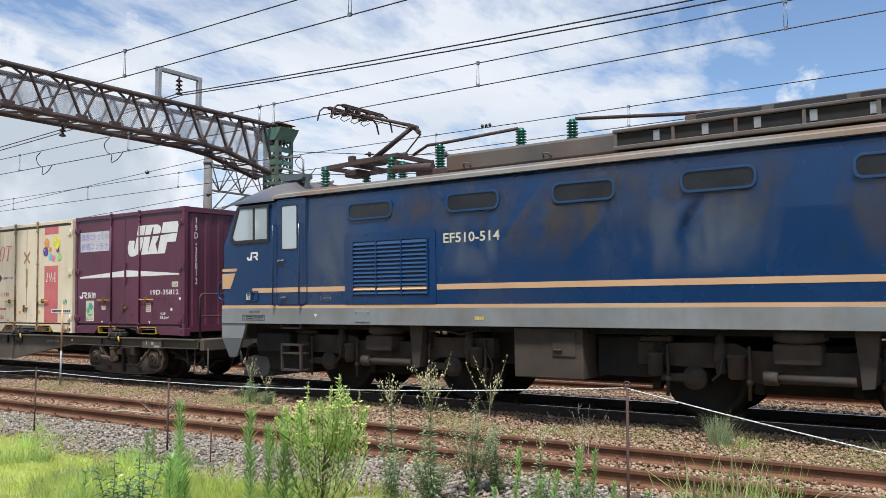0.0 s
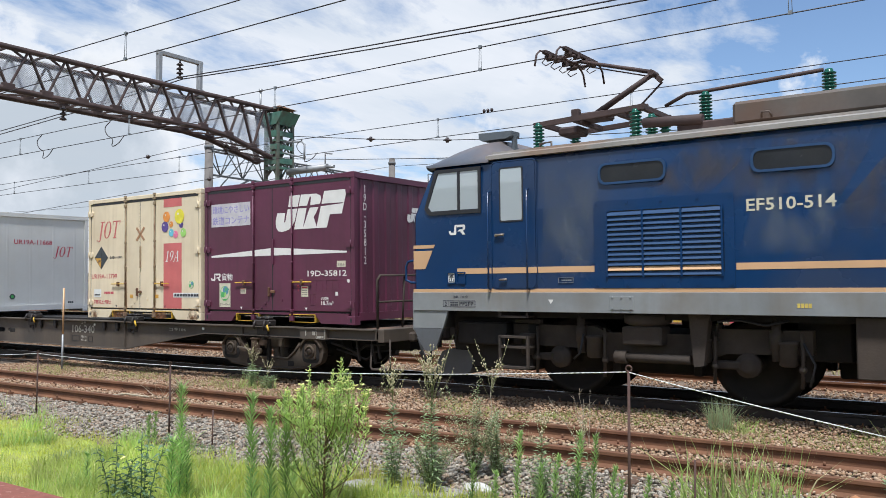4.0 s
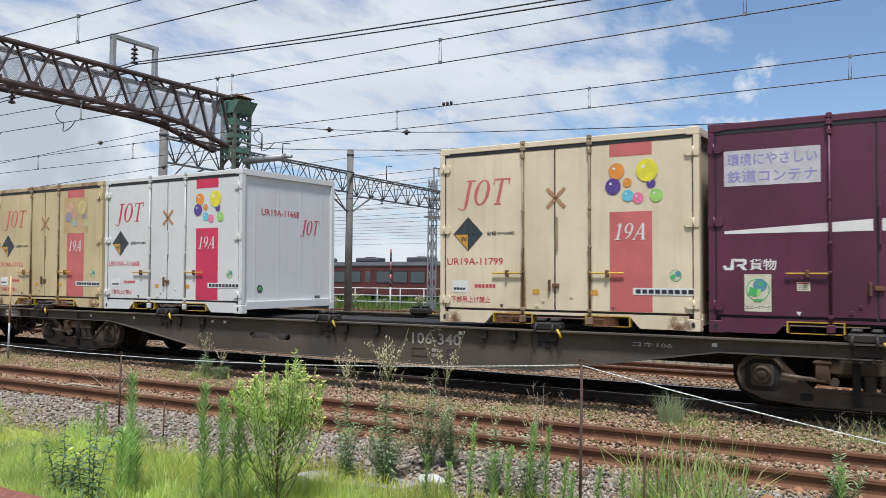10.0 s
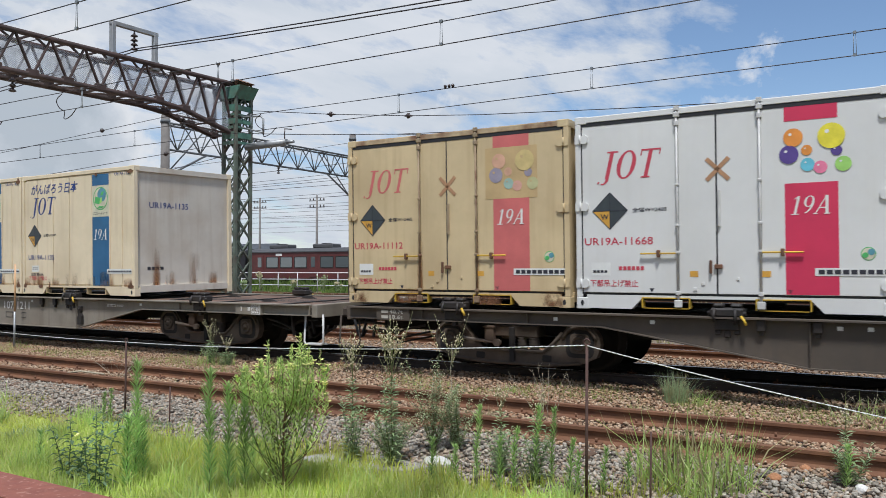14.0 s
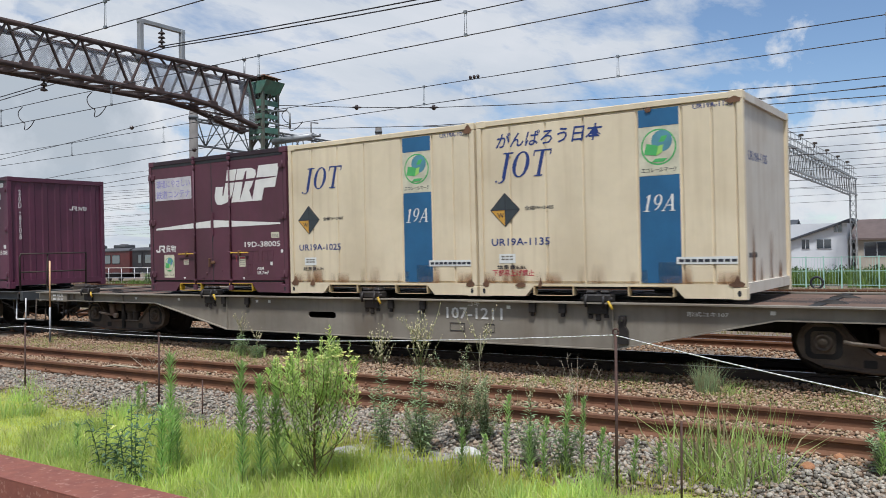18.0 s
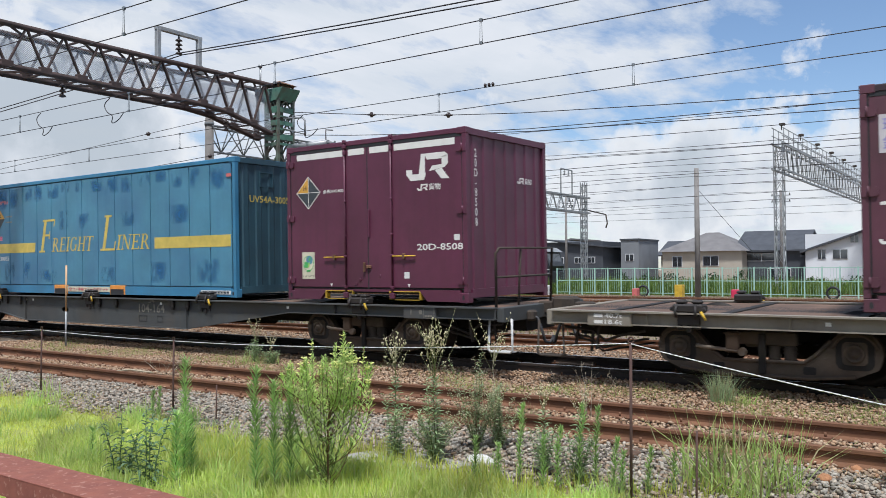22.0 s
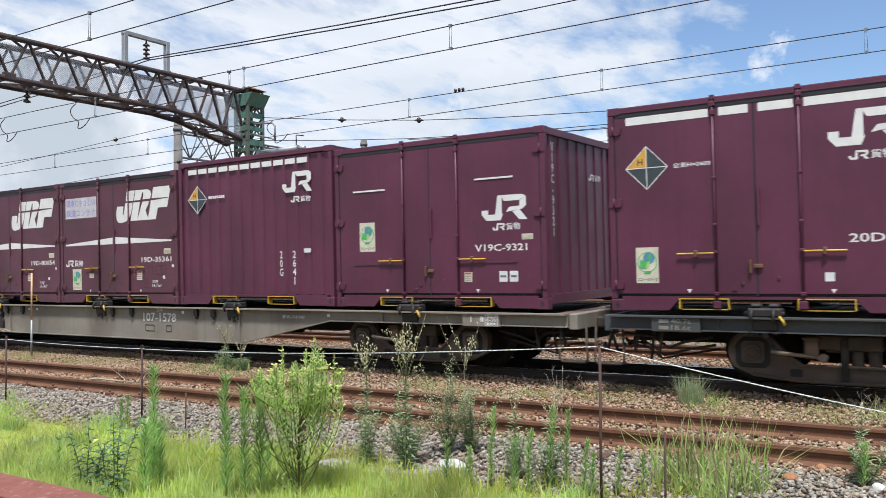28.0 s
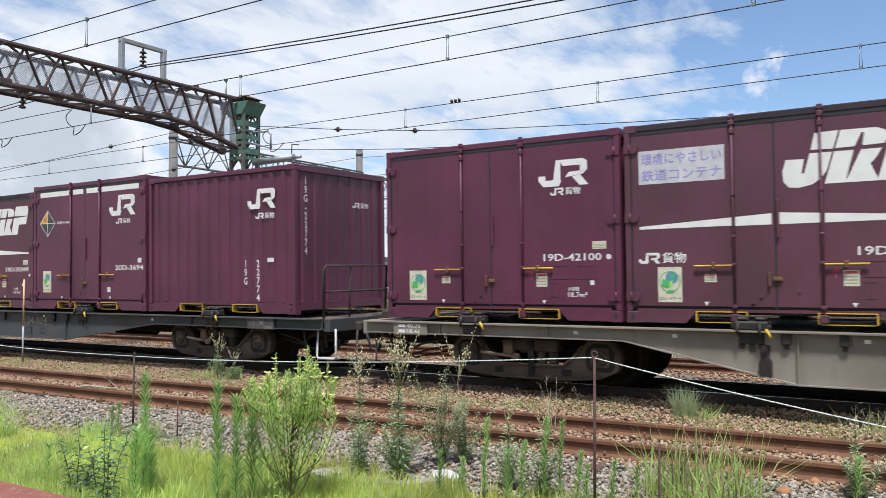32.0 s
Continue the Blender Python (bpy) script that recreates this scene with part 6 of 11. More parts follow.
def long_blue(left):
    L, h, H = 9.33, 9.33 / 2, 2.58
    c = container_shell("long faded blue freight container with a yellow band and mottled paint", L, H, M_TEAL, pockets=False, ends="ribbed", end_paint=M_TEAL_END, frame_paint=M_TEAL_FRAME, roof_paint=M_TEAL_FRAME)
    X = lambda f: -h + f * L
    n = 15
    for k in range(n):
        a, b = X(0.012 + 0.976 * k / n), X(0.012 + 0.976 * (k + 1) / n)
        bm = B()
        box(bm, a + 0.012, b - 0.012, FACE, FACE + 0.03, 0.20, H - 0.10, 0.008)
        part("side_panel", bm, M_TEAL, c)
    # the same darker blue shows in the grooves between the panels
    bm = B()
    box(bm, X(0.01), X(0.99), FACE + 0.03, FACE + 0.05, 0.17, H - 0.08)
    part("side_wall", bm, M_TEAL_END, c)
    for a, b in ((0.028, 0.262), (0.742, 0.985)):
        patch(c, "yellow_band", slant(X(a), X(b), 0.94, 1.16, 0.03 if a < 0.5 else 0), MARK, M_LETTER_Y)
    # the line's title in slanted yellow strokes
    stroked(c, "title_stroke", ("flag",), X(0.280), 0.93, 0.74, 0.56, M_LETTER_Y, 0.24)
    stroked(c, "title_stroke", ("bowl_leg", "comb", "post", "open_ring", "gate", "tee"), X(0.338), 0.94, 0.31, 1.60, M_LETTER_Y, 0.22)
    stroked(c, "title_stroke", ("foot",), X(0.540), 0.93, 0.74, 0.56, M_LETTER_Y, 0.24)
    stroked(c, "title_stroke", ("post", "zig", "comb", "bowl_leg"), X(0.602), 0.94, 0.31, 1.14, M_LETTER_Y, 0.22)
    random.seed(77)
    for k in range(11):
        x, z = X(0.03 + 0.085 * k), random.choice((0.25, 0.3, 1.3, 1.4))
        film(c, x, x + random.uniform(0.35, 0.75), z, z + random.uniform(0.3, 0.5), M_BLUE_SMEAR, FACE - 0.0003)
    for k in range(16):
        x, w_ = X(0.02 + 0.06 * k), random.uniform(0.35, 0.54)
        film(c, x, x + w_, random.uniform(1.95, 2.25), H - 0.11, M_BLUE_SMEAR, FACE - 0.0003)
    dx, dz, r = X(0.094), 1.76, 0.22
    patch(c, "warning_sign", [(dx - r, dz), (dx + r, dz), (dx, dz + r)], MARK, M_SIGN_O, label="orange and slate lozenge sign")
    patch(c, "warning_sign", [(dx - r, dz), (dx, dz - r), (dx + r, dz)], MARK, M_SIGN_K)
    write(c, "HL", 0.09, dx, dz + 0.03, MARK - 0.003, M_LETTER_K, "CENTER")
    for k in range(2):
        bars(c, X(0.122), 1.79 - 0.13 * k, 0.30, 0.03, 5, M_LETTER_OLD)
    patch(c, "warning_strip", rect(X(0.032), X(0.105), 1.24, 1.34), MARK, M_PINK)
    write(c, "低床トラック限定", 0.075, X(0.036), 1.262, MARK - 0.003, M_LETTER_R, span=0.63)
    write(c, "UV54A-30055", 0.10, X(0.033), 0.76, MARK - 0.002, M_LETTER_W, span=0.98)
    bars(c, X(0.04), 0.68, 0.5, 0.035, 7, M_LETTER_W)
    write(c, "コキ50000積載禁止", 0.09, X(0.045), 2.10, MARK - 0.002, M_RED_OLD, span=0.86)
    patch(c, "red_patch", rect(X(0.976), X(0.99), 2.22, 2.28), -W / 2 - 0.003, M_RED_OLD)
    for a in (0.352, 0.58):
        bm = B()
        box(bm, X(a), X(a) + 0.52, -W / 2 - 0.012, -W / 2 + 0.05, 0.005, 0.20, 0.01)
        p = part("fork_pocket", bm, M_ORANGE, c, "orange forklift pocket frame")
        # black block set in the frame for the shade of the open pocket
        bm = B()
        box(bm, X(a) + 0.03, X(a) + 0.49, -W / 2 - 0.016, -W / 2 + 0.02, 0.004, 0.125)
        part("pocket_mouth", bm, M_BLACK, p)
    patch(c, "pocket_strip", rect(X(0.352) + 0.53, X(0.58) - 0.01, 0.06, 0.17), -W / 2 - 0.004, M_STICKER, label="cream strip of red print")
    write(c, "空コン専用フォークポケット", 0.075, (X(0.352) + 0.53 + X(0.58)) / 2, 0.075, -W / 2 - 0.009, M_LETTER_R, "CENTER", span=1.45)
    patch(c, "data_plate", rect(X(0.895), X(0.985), 0.06, 0.13), -W / 2 - 0.004, M_PLATE)
    bars(c, X(0.9), 0.075, 0.76, 0.04, 9, M_LETTER_K, -W / 2 - 0.0065)
    xe = h - 0.024
    write(c, "UV54A-30055", 0.13, -0.86, 1.76, xe, M_LETTER_Y, "LEFT", "end", span=1.1)
    for q in ([(0.50, 1.36), (0.60, 1.36), (0.64, 1.54), (0.76, 1.54), (0.78, 1.62), (0.66, 1.62), (0.68, 1.71), (0.84, 1.71), (0.86, 1.80), (0.60, 1.80)], [(0.78, 1.36), (1.0, 1.36), (1.02, 1.44), (0.90, 1.44), (0.98, 1.80), (0.88, 1.80)]):
        patch(c, "end_logo", q, xe, M_LETTER_Y, "end")
    bars(c, 0.52, 1.24, 0.50, 0.06, 6, M_LETTER_Y, xe, "end")
    # two framed vents high on the end
    for y0 in (-0.62, 0.25):
        bm = B()
        for q in (rect(y0, y0 + 0.34, 2.06, 2.08), rect(y0, y0 + 0.34, 2.32, 2.34), rect(y0, y0 + 0.02, 2.08, 2.32), rect(y0 + 0.32, y0 + 0.34, 2.08, 2.32)):
            prism(bm, q, "x", xe, xe + 0.02)
        part("end_vent", bm, M_TEAL_END, c)
    return put(c, left, L)


def slot_places(centre_shift=0.0):
    return [centre_shift + k * 3.77 for k in (-2, -1, 0, 1, 2)]


w1 = wagon("dusty brown container flat wagon carrying four containers", M_KOKI_BROWN, -1.44, "106-340", 1.69, slot_places(-0.33), type_mark="コキ106", number_mat=M_LETTER_DUSTY, plated=False, slots_cut=((-1.79, 0.17), (-1.26, 0.10)), deep=3.2)
handrail(w1, 9.72, 1)
w2 = wagon("dusty grey container flat wagon with bare rusty deck ends", M_KOKI_GREY, -21.77, "107-1211", 1.53, slot_places(-0.33), sill_low=0.36, slots_cut=((-1.40, 0.25),), type_mark="形式コキ107", brake_at=3.78, deep=3.65, dated=("2021", "11-30"))
w3 = wagon("dark grey container flat wagon under a long blue container", M_KOKI_DARK, -42.17, "104-164", 1.80, slot_places(-0.33), number_mat=M_LETTER_OLD, slots_cut=((-1.30, 0.08),), deep=2.9)
handrail(w3, 9.72, 1)
w4 = wagon("dusty grey container flat wagon fully loaded with maroon containers", M_KOKI_GREY, -62.27, "107-1578", 1.44, slot_places(-0.33), sill_low=0.36, slots_cut=(), type_mark="形式コキ107", brake_at=-3.95, deep=3.6, dated=("2023", "6-30"))
w5 = wagon("dark grey container flat wagon at the rear of the train", M_KOKI_DARK, -82.67, "104-804", 1.80, slot_places(-0.33), number_mat=M_LETTER_OLD, slots_cut=((-1.79, 0.17), (-1.26, 0.10)), deep=2.9)
handrail(w5, 9.72, 1)

maroon_logo("19D-35812", 4.07, small_end_logo=True)
reefer("UR19A-11799", 0.25, M_CREAM, M_RED_OLD, old=True, label="cream freight container with rusty fittings and a faded red band")
reefer("UR19A-11668", -7.48, M_WHITE, M_RED, label="clean white freight container with a crimson band and coloured bubbles")
reefer("UR19A-11112", -11.29, M_TAN, M_RED_OLD, old=True, rusty=True, label="yellowed cream freight container with rust streaks and a faded red band")
cream_plain("UR19A-1135", -20.20, slogan=True)
cream_plain("UR19A-1025", -23.96)
maroon_logo("19D-38005", -27.73, worn=True)
maroon_tall("20D-8508", -36.66)
long_blue(-47.33)
maroon_tall("20D-3908", -51.94)
maroon_vent("V19C-9321", -56.57)
maroon_ribbed("20G-2641", -60.35, H=2.6, sign=True)
maroon_logo("19D-35361", -64.14, worn=True)
maroon_logo("19D-80054", -67.91, worn=True)
maroon_logo("19D-42100", -71.69, big_logo=False)
maroon_ribbed("19G-22774", -77.30, H=2.5)
maroon_tall("20D-3694", -81.12)
maroon_logo("19D-35349", -84.87, worn=True)

# ---- the locomotive ----
LX0, LX1 = 9.16, 28.3         # body ends along the train
LY = 1.46                     # half width of the body


def ring(bm, outer, inner, y0, y1):
    """A frame between two outlines with as many corners, standing between y0 and y1."""
    n = len(outer)
    vs = [[bm.verts.new((p[0], y, p[1])) for p in pts] for pts, y in ((outer, y0), (inner, y0), (outer, y1), (inner, y1))]
    for i in range(n):
        j = (i + 1) % n
        bm.faces.new((vs[0][i], vs[0][j], vs[1][j], vs[1][i]))
        bm.faces.new((vs[0][j], vs[0][i], vs[2][i], vs[2][j]))
        bm.faces.new((vs[1][i], vs[1][j], vs[3][j], vs[3][i]))


def insulator(bm, x, y, z, h, r=0.085, n=8):
    prof = [(0, r * 0.8)]
    for k in range(n):
        z0 = h * (k + 0.1) / n
        prof += [(z0, r * 0.62), (z0 + h * 0.25 / n, r), (z0 + h * 0.5 / n, r), (z0 + h * 0.75 / n, r * 0.62)]
    prof += [(h, r * 0.62), (h + 0.03, r * 0.5)]
    lathe(bm, (x, y, z), (0, 0, 1), prof, 14)


def locomotive():
    lo = thing("electric_locomotive", "blue electric locomotive with peach stripes and a raised pantograph", "locomotive")
    mid = (LX0 + LX1) / 2
    lo.location = (0, 0, 0)
    U = lambda x: x - mid      # local place along the body
    # body sides and nose as one shell, the nose raked back above the waist
    bm = B()
    def section(x, lean, half, zt):
        pts = [(-half, 1.55), (-half, 2.66), (-half + 0.03, zt - 0.08), (-half + 0.10, zt), (-0.6, zt + 0.10), (0.6, zt + 0.10), (half - 0.10, zt), (half - 0.03, zt - 0.08), (half, 2.66), (half, 1.55)]
        return [bm.verts.new((U(x) + lean * max(0, (z - 2.66) / 0.75) * (1 if x < mid else -1), y, z)) for y, z in pts]
    stations = [(LX0 - 0.10, 0.36, 1.0, 3.36), (LX0, 0.36, LY - 0.04, 3.37), (LX0 + 0.05, 0.34, LY, 3.38), (10.45, 0.0, LY, 3.42), (LX1 - 1.2, 0.0, LY, 3.42), (LX1 - 0.05, 0.34, LY, 3.38), (LX1, 0.36, LY - 0.04, 3.37), (LX1 + 0.10, 0.36, 1.0, 3.36)]
    rings_ = [section(*s) for s in stations]
    for a, b in zip(rings_, rings_[1:]):
        for i in range(len(a) - 1):
            bm.faces.new((a[i], a[i + 1], b[i + 1], b[i]))
        bm.faces.new((a[-1], a[0], b[0], b[-1]))
    bm.faces.new(rings_[0][::-1])
    bm.faces.new(rings_[-1])
    part("body", bm, M_LOCO, lo, "blue body side smudged with grey dust")
    # roof: smooth, rust-washed cab domes and a long gutter edge
    for tip, e in ((LX0, 1), (LX1, -1)):
        bm = B()
        rows_ = []
        for k in range(15):
            u = k / 12                                   # 0 at the eave, 1 at the crest, then down to the long roof
            rise = 0.41 * math.sin(min(u, 1) * 1.5708) ** 0.85 if u <= 1 else 0.41 - 0.21 * (u - 1) * 6
            row = []
            for i in range(25):
                y = (LY + 0.02) * (i / 12 - 1)
                a = abs(y) / (LY + 0.02)
                x0 = 0.26 - 0.36 * (1 - a ** 3)
                x = x0 + (1.10 - x0) * min(u, 1) + max(0, u - 1) * 1.5
                row.append(bm.verts.new((U(tip + e * x), y, 3.405 + rise * (1 - a ** 3.2) ** 0.75)))
            rows_.append(row)
        low = [bm.verts.new((v.co.x + e * 0.01, v.co.y, 3.38)) for v in rows_[0]]
        for p_, q_ in zip([low] + rows_, rows_):
            for i in range(24):
                bm.faces.new((p_[i], p_[i + 1], q_[i + 1], q_[i]))
        for i in (0, 24):
            edge = [row[i] for row in rows_]
            foot = [bm.verts.new((v.co.x, v.co.y, 3.365)) for v in edge[1:]]
            for (p_, q_), (f, g) in zip(zip(edge, edge[1:]), zip([low[i]] + foot, foot)):
                bm.faces.new((p_, q_, g, f))
        for f in bm.faces:
            f.smooth = True
        part("cab_roof", bm, M_CABROOF, lo, "domed cab roof washed with rust")
    bm = B()
    prism(bm, [(-LY - 0.012, 3.40), (-LY - 0.012, 3.455), (-LY + 0.16, 3.50), (-LY + 0.16, 3.53), (-0.9, 3.60), (0.9, 3.60), (LY - 0.16, 3.53), (LY - 0.16, 3.50), (LY + 0.012, 3.455), (LY + 0.012, 3.40)], "x", U(LX0 + 1.3), U(LX1 - 1.3))
    part("roof", bm, M_ROOF, lo, "long roof with rust-stained gutter edge")
    # skirt, waist line, stripes
    for s in (-1, 1):
        bm = B()
        box(bm, U(LX0 - 0.005), U(LX1 + 0.005), min(s * LY, s * (LY + 0.012)), max(s * LY, s * (LY + 0.012)), 1.27, 1.535, 0.004)
        part("skirt", bm, M_LOCO_GREY, lo, "dusty grey skirt band")
        bm = B()
        box(bm, U(LX0), U(LX1), min(s * LY, s * (LY + 0.008)), max(s * LY, s * (LY + 0.008)), 1.536, 1.585)
        part("waist_line", bm, M_PEACH, lo, "thin peach line")
        for a, b in ((9.95, 10.55), (10.56, 11.26), (11.27, 12.10), (13.89, LX1 - 0.7)):
            bm = B()
            box(bm, U(a), U(b), min(s * LY, s * (LY + (0.02 if a == 10.56 else 0.004))), max(s * LY, s * (LY + (0.02 if a == 10.56 else 0.004))), 1.80, 1.88)
            part("stripe", bm, M_PEACH, lo, "peach stripe")
    y = -LY - 0.003
    for e in (1, -1):
        base = 9.28 if e > 0 else LX1
        Q = lambda pts: [(U(base + e * (px - 9.28)), pz) for px, pz in pts]
        tip = LX0 if e > 0 else LX1
        N = lambda pts: [(U(tip + e * (px - 9.28)), pz) for px, pz in pts]
        patch(lo, "nose_flash", N([(9.285, 1.88), (9.50, 1.88), (9.635, 2.15), (9.285, 2.15)]), y, M_PEACH)
        patch(lo, "nose_flash", N([(9.285, 2.185), (9.655, 2.185), (9.68, 2.235), (9.285, 2.235)]), y, M_PEACH)
        # lower nose shield: pale upper half, dark lower half, then the rounded plough
        for pts, m_, nm in (([(9.26, 1.30), (9.90, 1.30), (9.80, 1.01), (9.265, 1.01)], M_LOCO_GREY, "shield_upper"), ([(9.265, 1.005), (9.795, 1.005), (9.66, 0.70), (9.58, 0.67), (9.46, 0.68)], M_SHIELD, "shield_lower")):
            for y0 in (-LY + 0.005, LY - 0.05):
                bm = B()
                prism(bm, N(pts), "y", y0, y0 + 0.045)
                part(nm, bm, m_, lo, "pale grey nose shield" if m_ is M_LOCO_GREY else "dark grey lower edge of the nose shield")
        bm = B()
        xs = sorted((U(tip - e * 0.09), U(tip + e * 0.03)))
        box(bm, xs[0], xs[1], -LY + 0.06, LY - 0.06, 0.95, 1.54, 0.03)
        part("nose_shield", bm, M_LOCO_GREY, lo, "grey lower nose panel")
        bm = B()
        prof = N([(9.36, 0.30), (9.40, 0.50), (9.50, 0.64), (9.62, 0.68), (9.98, 0.66), (10.05, 0.52), (10.0, 0.36), (9.86, 0.30)])
        prism(bm, prof, "y", -LY + 0.42, LY - 0.42)
        part("snow_plough", bm, M_SHIELD, lo, "rounded dark plough plate")
        # plain near-black box added to fill the shaded gap behind the shield
        bm = B()
        xs = sorted((U(tip + e * 0.42), U(tip + e * 1.75)))
        box(bm, xs[0], xs[1], -1.02, 1.02, 0.42, 1.32, 0.03)
        box(bm, xs[0] + 0.2, xs[1] - 0.3, -1.22, -1.02, 0.78, 1.10, 0.02)
        part("brake_gear_box", bm, M_UNDER2, lo, "dark equipment behind the nose shield")
        # windscreen and side glass
        bm = B()
        v = [bm.verts.new((U(tip - e * (0.115 - dx)), yy, z)) for dx, yy, z in ((0, -1.0, 2.70), (0, 1.0, 2.70), (0.33, 1.0, 3.34), (0.33, -1.0, 3.34))]
        bm.faces.new(v)
        part("windscreen", bm, M_GLASS_DARK, lo)
        q = Q([(9.38, 2.76), (9.47, 2.665), (10.37, 2.665), (10.37, 3.325), (9.58, 3.325)])
        q2 = Q([(9.445, 2.79), (9.505, 2.725), (10.325, 2.725), (10.325, 3.275), (9.63, 3.275)])
        bm = B()
        ring(bm, q, q2, -LY - 0.018, -LY)
        xm = sorted((U(base + e * 0.69), U(base + e * 0.735)))
        box(bm, xm[0], xm[1], -LY - 0.016, -LY, 2.725, 3.275)
        part("window_frame", bm, M_BLACK, lo, "black rubber cab window frame")
        for a, b in ((9.445, 9.97), (10.015, 10.325)):
            poly = Q([(a, 2.79), (a + 0.06, 2.725), (b, 2.725), (b, 3.275), (a + 0.185, 3.275)]) if a < 9.6 else Q([(a, 2.725), (b, 2.725), (b, 3.275), (a, 3.275)])
            patch(lo, "cab_window", poly, -LY - 0.004, M_CABPANE, label="cab window with a pale sky reflection in its colour")
        # door with its pane, handle, rails, steps
        xs = sorted((U(base + e * 1.27), U(base + e * 1.97)))
        bm = B()
        prism(bm, smooth_rect(xs[0] + 0.008, xs[1] - 0.008, 1.598, 3.342, 0.066), "y", -LY - 0.016, -LY)
        door = part("cab_door", bm, M_LOCO, lo, "blue cab door standing a little proud")
        bm = B()
        ring(bm, smooth_rect(xs[0] - 0.014, xs[1] + 0.014, 1.576, 3.365, 0.08), smooth_rect(xs[0], xs[1], 1.59, 3.35, 0.07), -LY - 0.012, -LY)
        part("door_surround", bm, M_LOCO, lo)
        w0, w1_ = sorted((U(base + e * 1.42), U(base + e * 1.76)))
        bm = B()
        ring(bm, smooth_rect(w0 - 0.02, w1_ + 0.02, 2.51, 3.27, 0.03), smooth_rect(w0, w1_, 2.53, 3.25, 0.025), -LY - 0.022, -LY - 0.016)
        part("pane_seal", bm, M_BLACK, door)
        patch(door, "door_pane", rect(w0, w1_, 2.53, 3.25), -LY - 0.017, M_CABPANE, label="door pane with a pale sky reflection in its colour")
        bm = B()
        hx = U(base + e * 1.35)
        tube(bm, (hx, -LY - 0.016, 2.33), (hx, -LY - 0.05, 2.33), 0.02, 8)
        tube(bm, (hx, -LY - 0.045, 2.33), (hx + e * 0.13, -LY - 0.045, 2.335), 0.016, 8)
        part("door_handle", bm, M_STEELROD, door, "worn steel door handle")
        bm = B()
        hx = U(base + e * 1.40)
        tube(bm, (hx, -LY - 0.045, 1.71), (hx + e * 0.12, -LY - 0.045, 1.715), 0.014, 8)
        part("door_handle", bm, M_STEELROD, door)
        for hx in (U(base + e * 1.24), U(base + e * 1.86)):
            bm = B()
            pipe(bm, [(hx, -LY, 2.95), (hx, -LY - 0.07, 2.93), (hx, -LY - 0.07, 1.60), (hx, -LY, 1.57)], 0.0125, 8)
            part("handrail", bm, M_LOCO, lo)
        sx = sorted((U(base + e * 1.35), U(base + e * 1.79)))
        for z in (0.50, 0.78, 0.92, 1.20):
            part("cab_step", box(B(), sx[0], sx[1], -LY + 0.02, -LY + 0.24, z - 0.014, z + 0.014), M_UNDER, lo, "brown ladder step under the door")
        for xx in sx:
            part("step_hanger", box(B(), xx - 0.016, xx + 0.016, -LY + 0.02, -LY + 0.06, 0.49, 0.94), M_UNDER, lo)
            part("step_hanger", box(B(), xx - 0.016, xx + 0.016, -LY + 0.02, -LY + 0.06, 1.19, 1.28), M_UNDER, lo)
        # nose handrail, name plates, lamps
        bm = B()
        nx = U(tip - e * 0.02)
        pipe(bm, [(nx, -LY + 0.1, 2.02), (nx - e * 0.16, -LY + 0.1, 2.0), (nx - e * 0.2, -LY + 0.1, 1.92), (nx - e * 0.2, -LY + 0.1, 1.72), (nx - e * 0.1, -LY + 0.1, 1.68), (nx, -LY + 0.1, 1.68)], 0.02, 8)
        part("nose_handrail", bm, M_LOCO, lo)
        hook_logo(lo, U(base + e * 0.53) if e > 0 else U(base - 0.81), 2.365, 0.29, 0.145, M_LETTER_W, y)
        xs = sorted((U(base + e * 0.52), U(base + e * 0.60)))
        for k in range(2):
            bm = B()
            a = U(base + e * (0.57 + 0.17 * k))
            ring(bm, smooth_rect(a - 0.075, a + 0.075, 1.66, 1.83, 0.01, 1), smooth_rect(a - 0.06, a + 0.06, 1.675, 1.815, 0.008, 1), y - 0.015, y + 0.003)
            part("card_frame", bm, M_LOCO, lo)
        patch(lo, "card", rect(U(base + e * 0.57) - 0.055, U(base + e * 0.57) + 0.055, 1.68, 1.81), y, M_PLATE)
        write(lo, "富\n山", 0.115, U(base + e * 0.57), 1.687, y - 0.004, M_LETTER_K, "CENTER", span=0.085)
        px = U(base + e * (0.42 if e > 0 else 0.98))
        bm = B()
        for q in (rect(px, px + 0.56, 1.325, 1.333), rect(px, px + 0.56, 1.411, 1.419), rect(px, px + 0.008, 1.333, 1.411), rect(px + 0.552, px + 0.56, 1.333, 1.411), rect(px + 0.10, px + 0.108, 1.333, 1.411)):
            prism(bm, q, "y", -LY - 0.0125, -LY - 0.0145)
        part("plate_outline", bm, M_LETTER_K, lo)
        write(lo, "2", 0.06, px + 0.05, 1.342, -LY - 0.015, M_LETTER_K, "CENTER")
        bars(lo, px + 0.13, 1.345, 0.14, 0.02, 4, M_LETTER_K, -LY - 0.0125)
        bars(lo, px + 0.13, 1.38, 0.14, 0.02, 4, M_LETTER_K, -LY - 0.0125)
        write(lo, "PFSFP", 0.06, px + 0.29, 1.342, -LY - 0.015, M_LETTER_K, "LEFT", span=0.24)
        write(lo, "BR 10.0", 0.035, px + 0.19, 1.455, -LY - 0.015, M_LETTER_K, "LEFT", span=0.24)
        bm = B()
        ax = U(tip + e * 1.0)
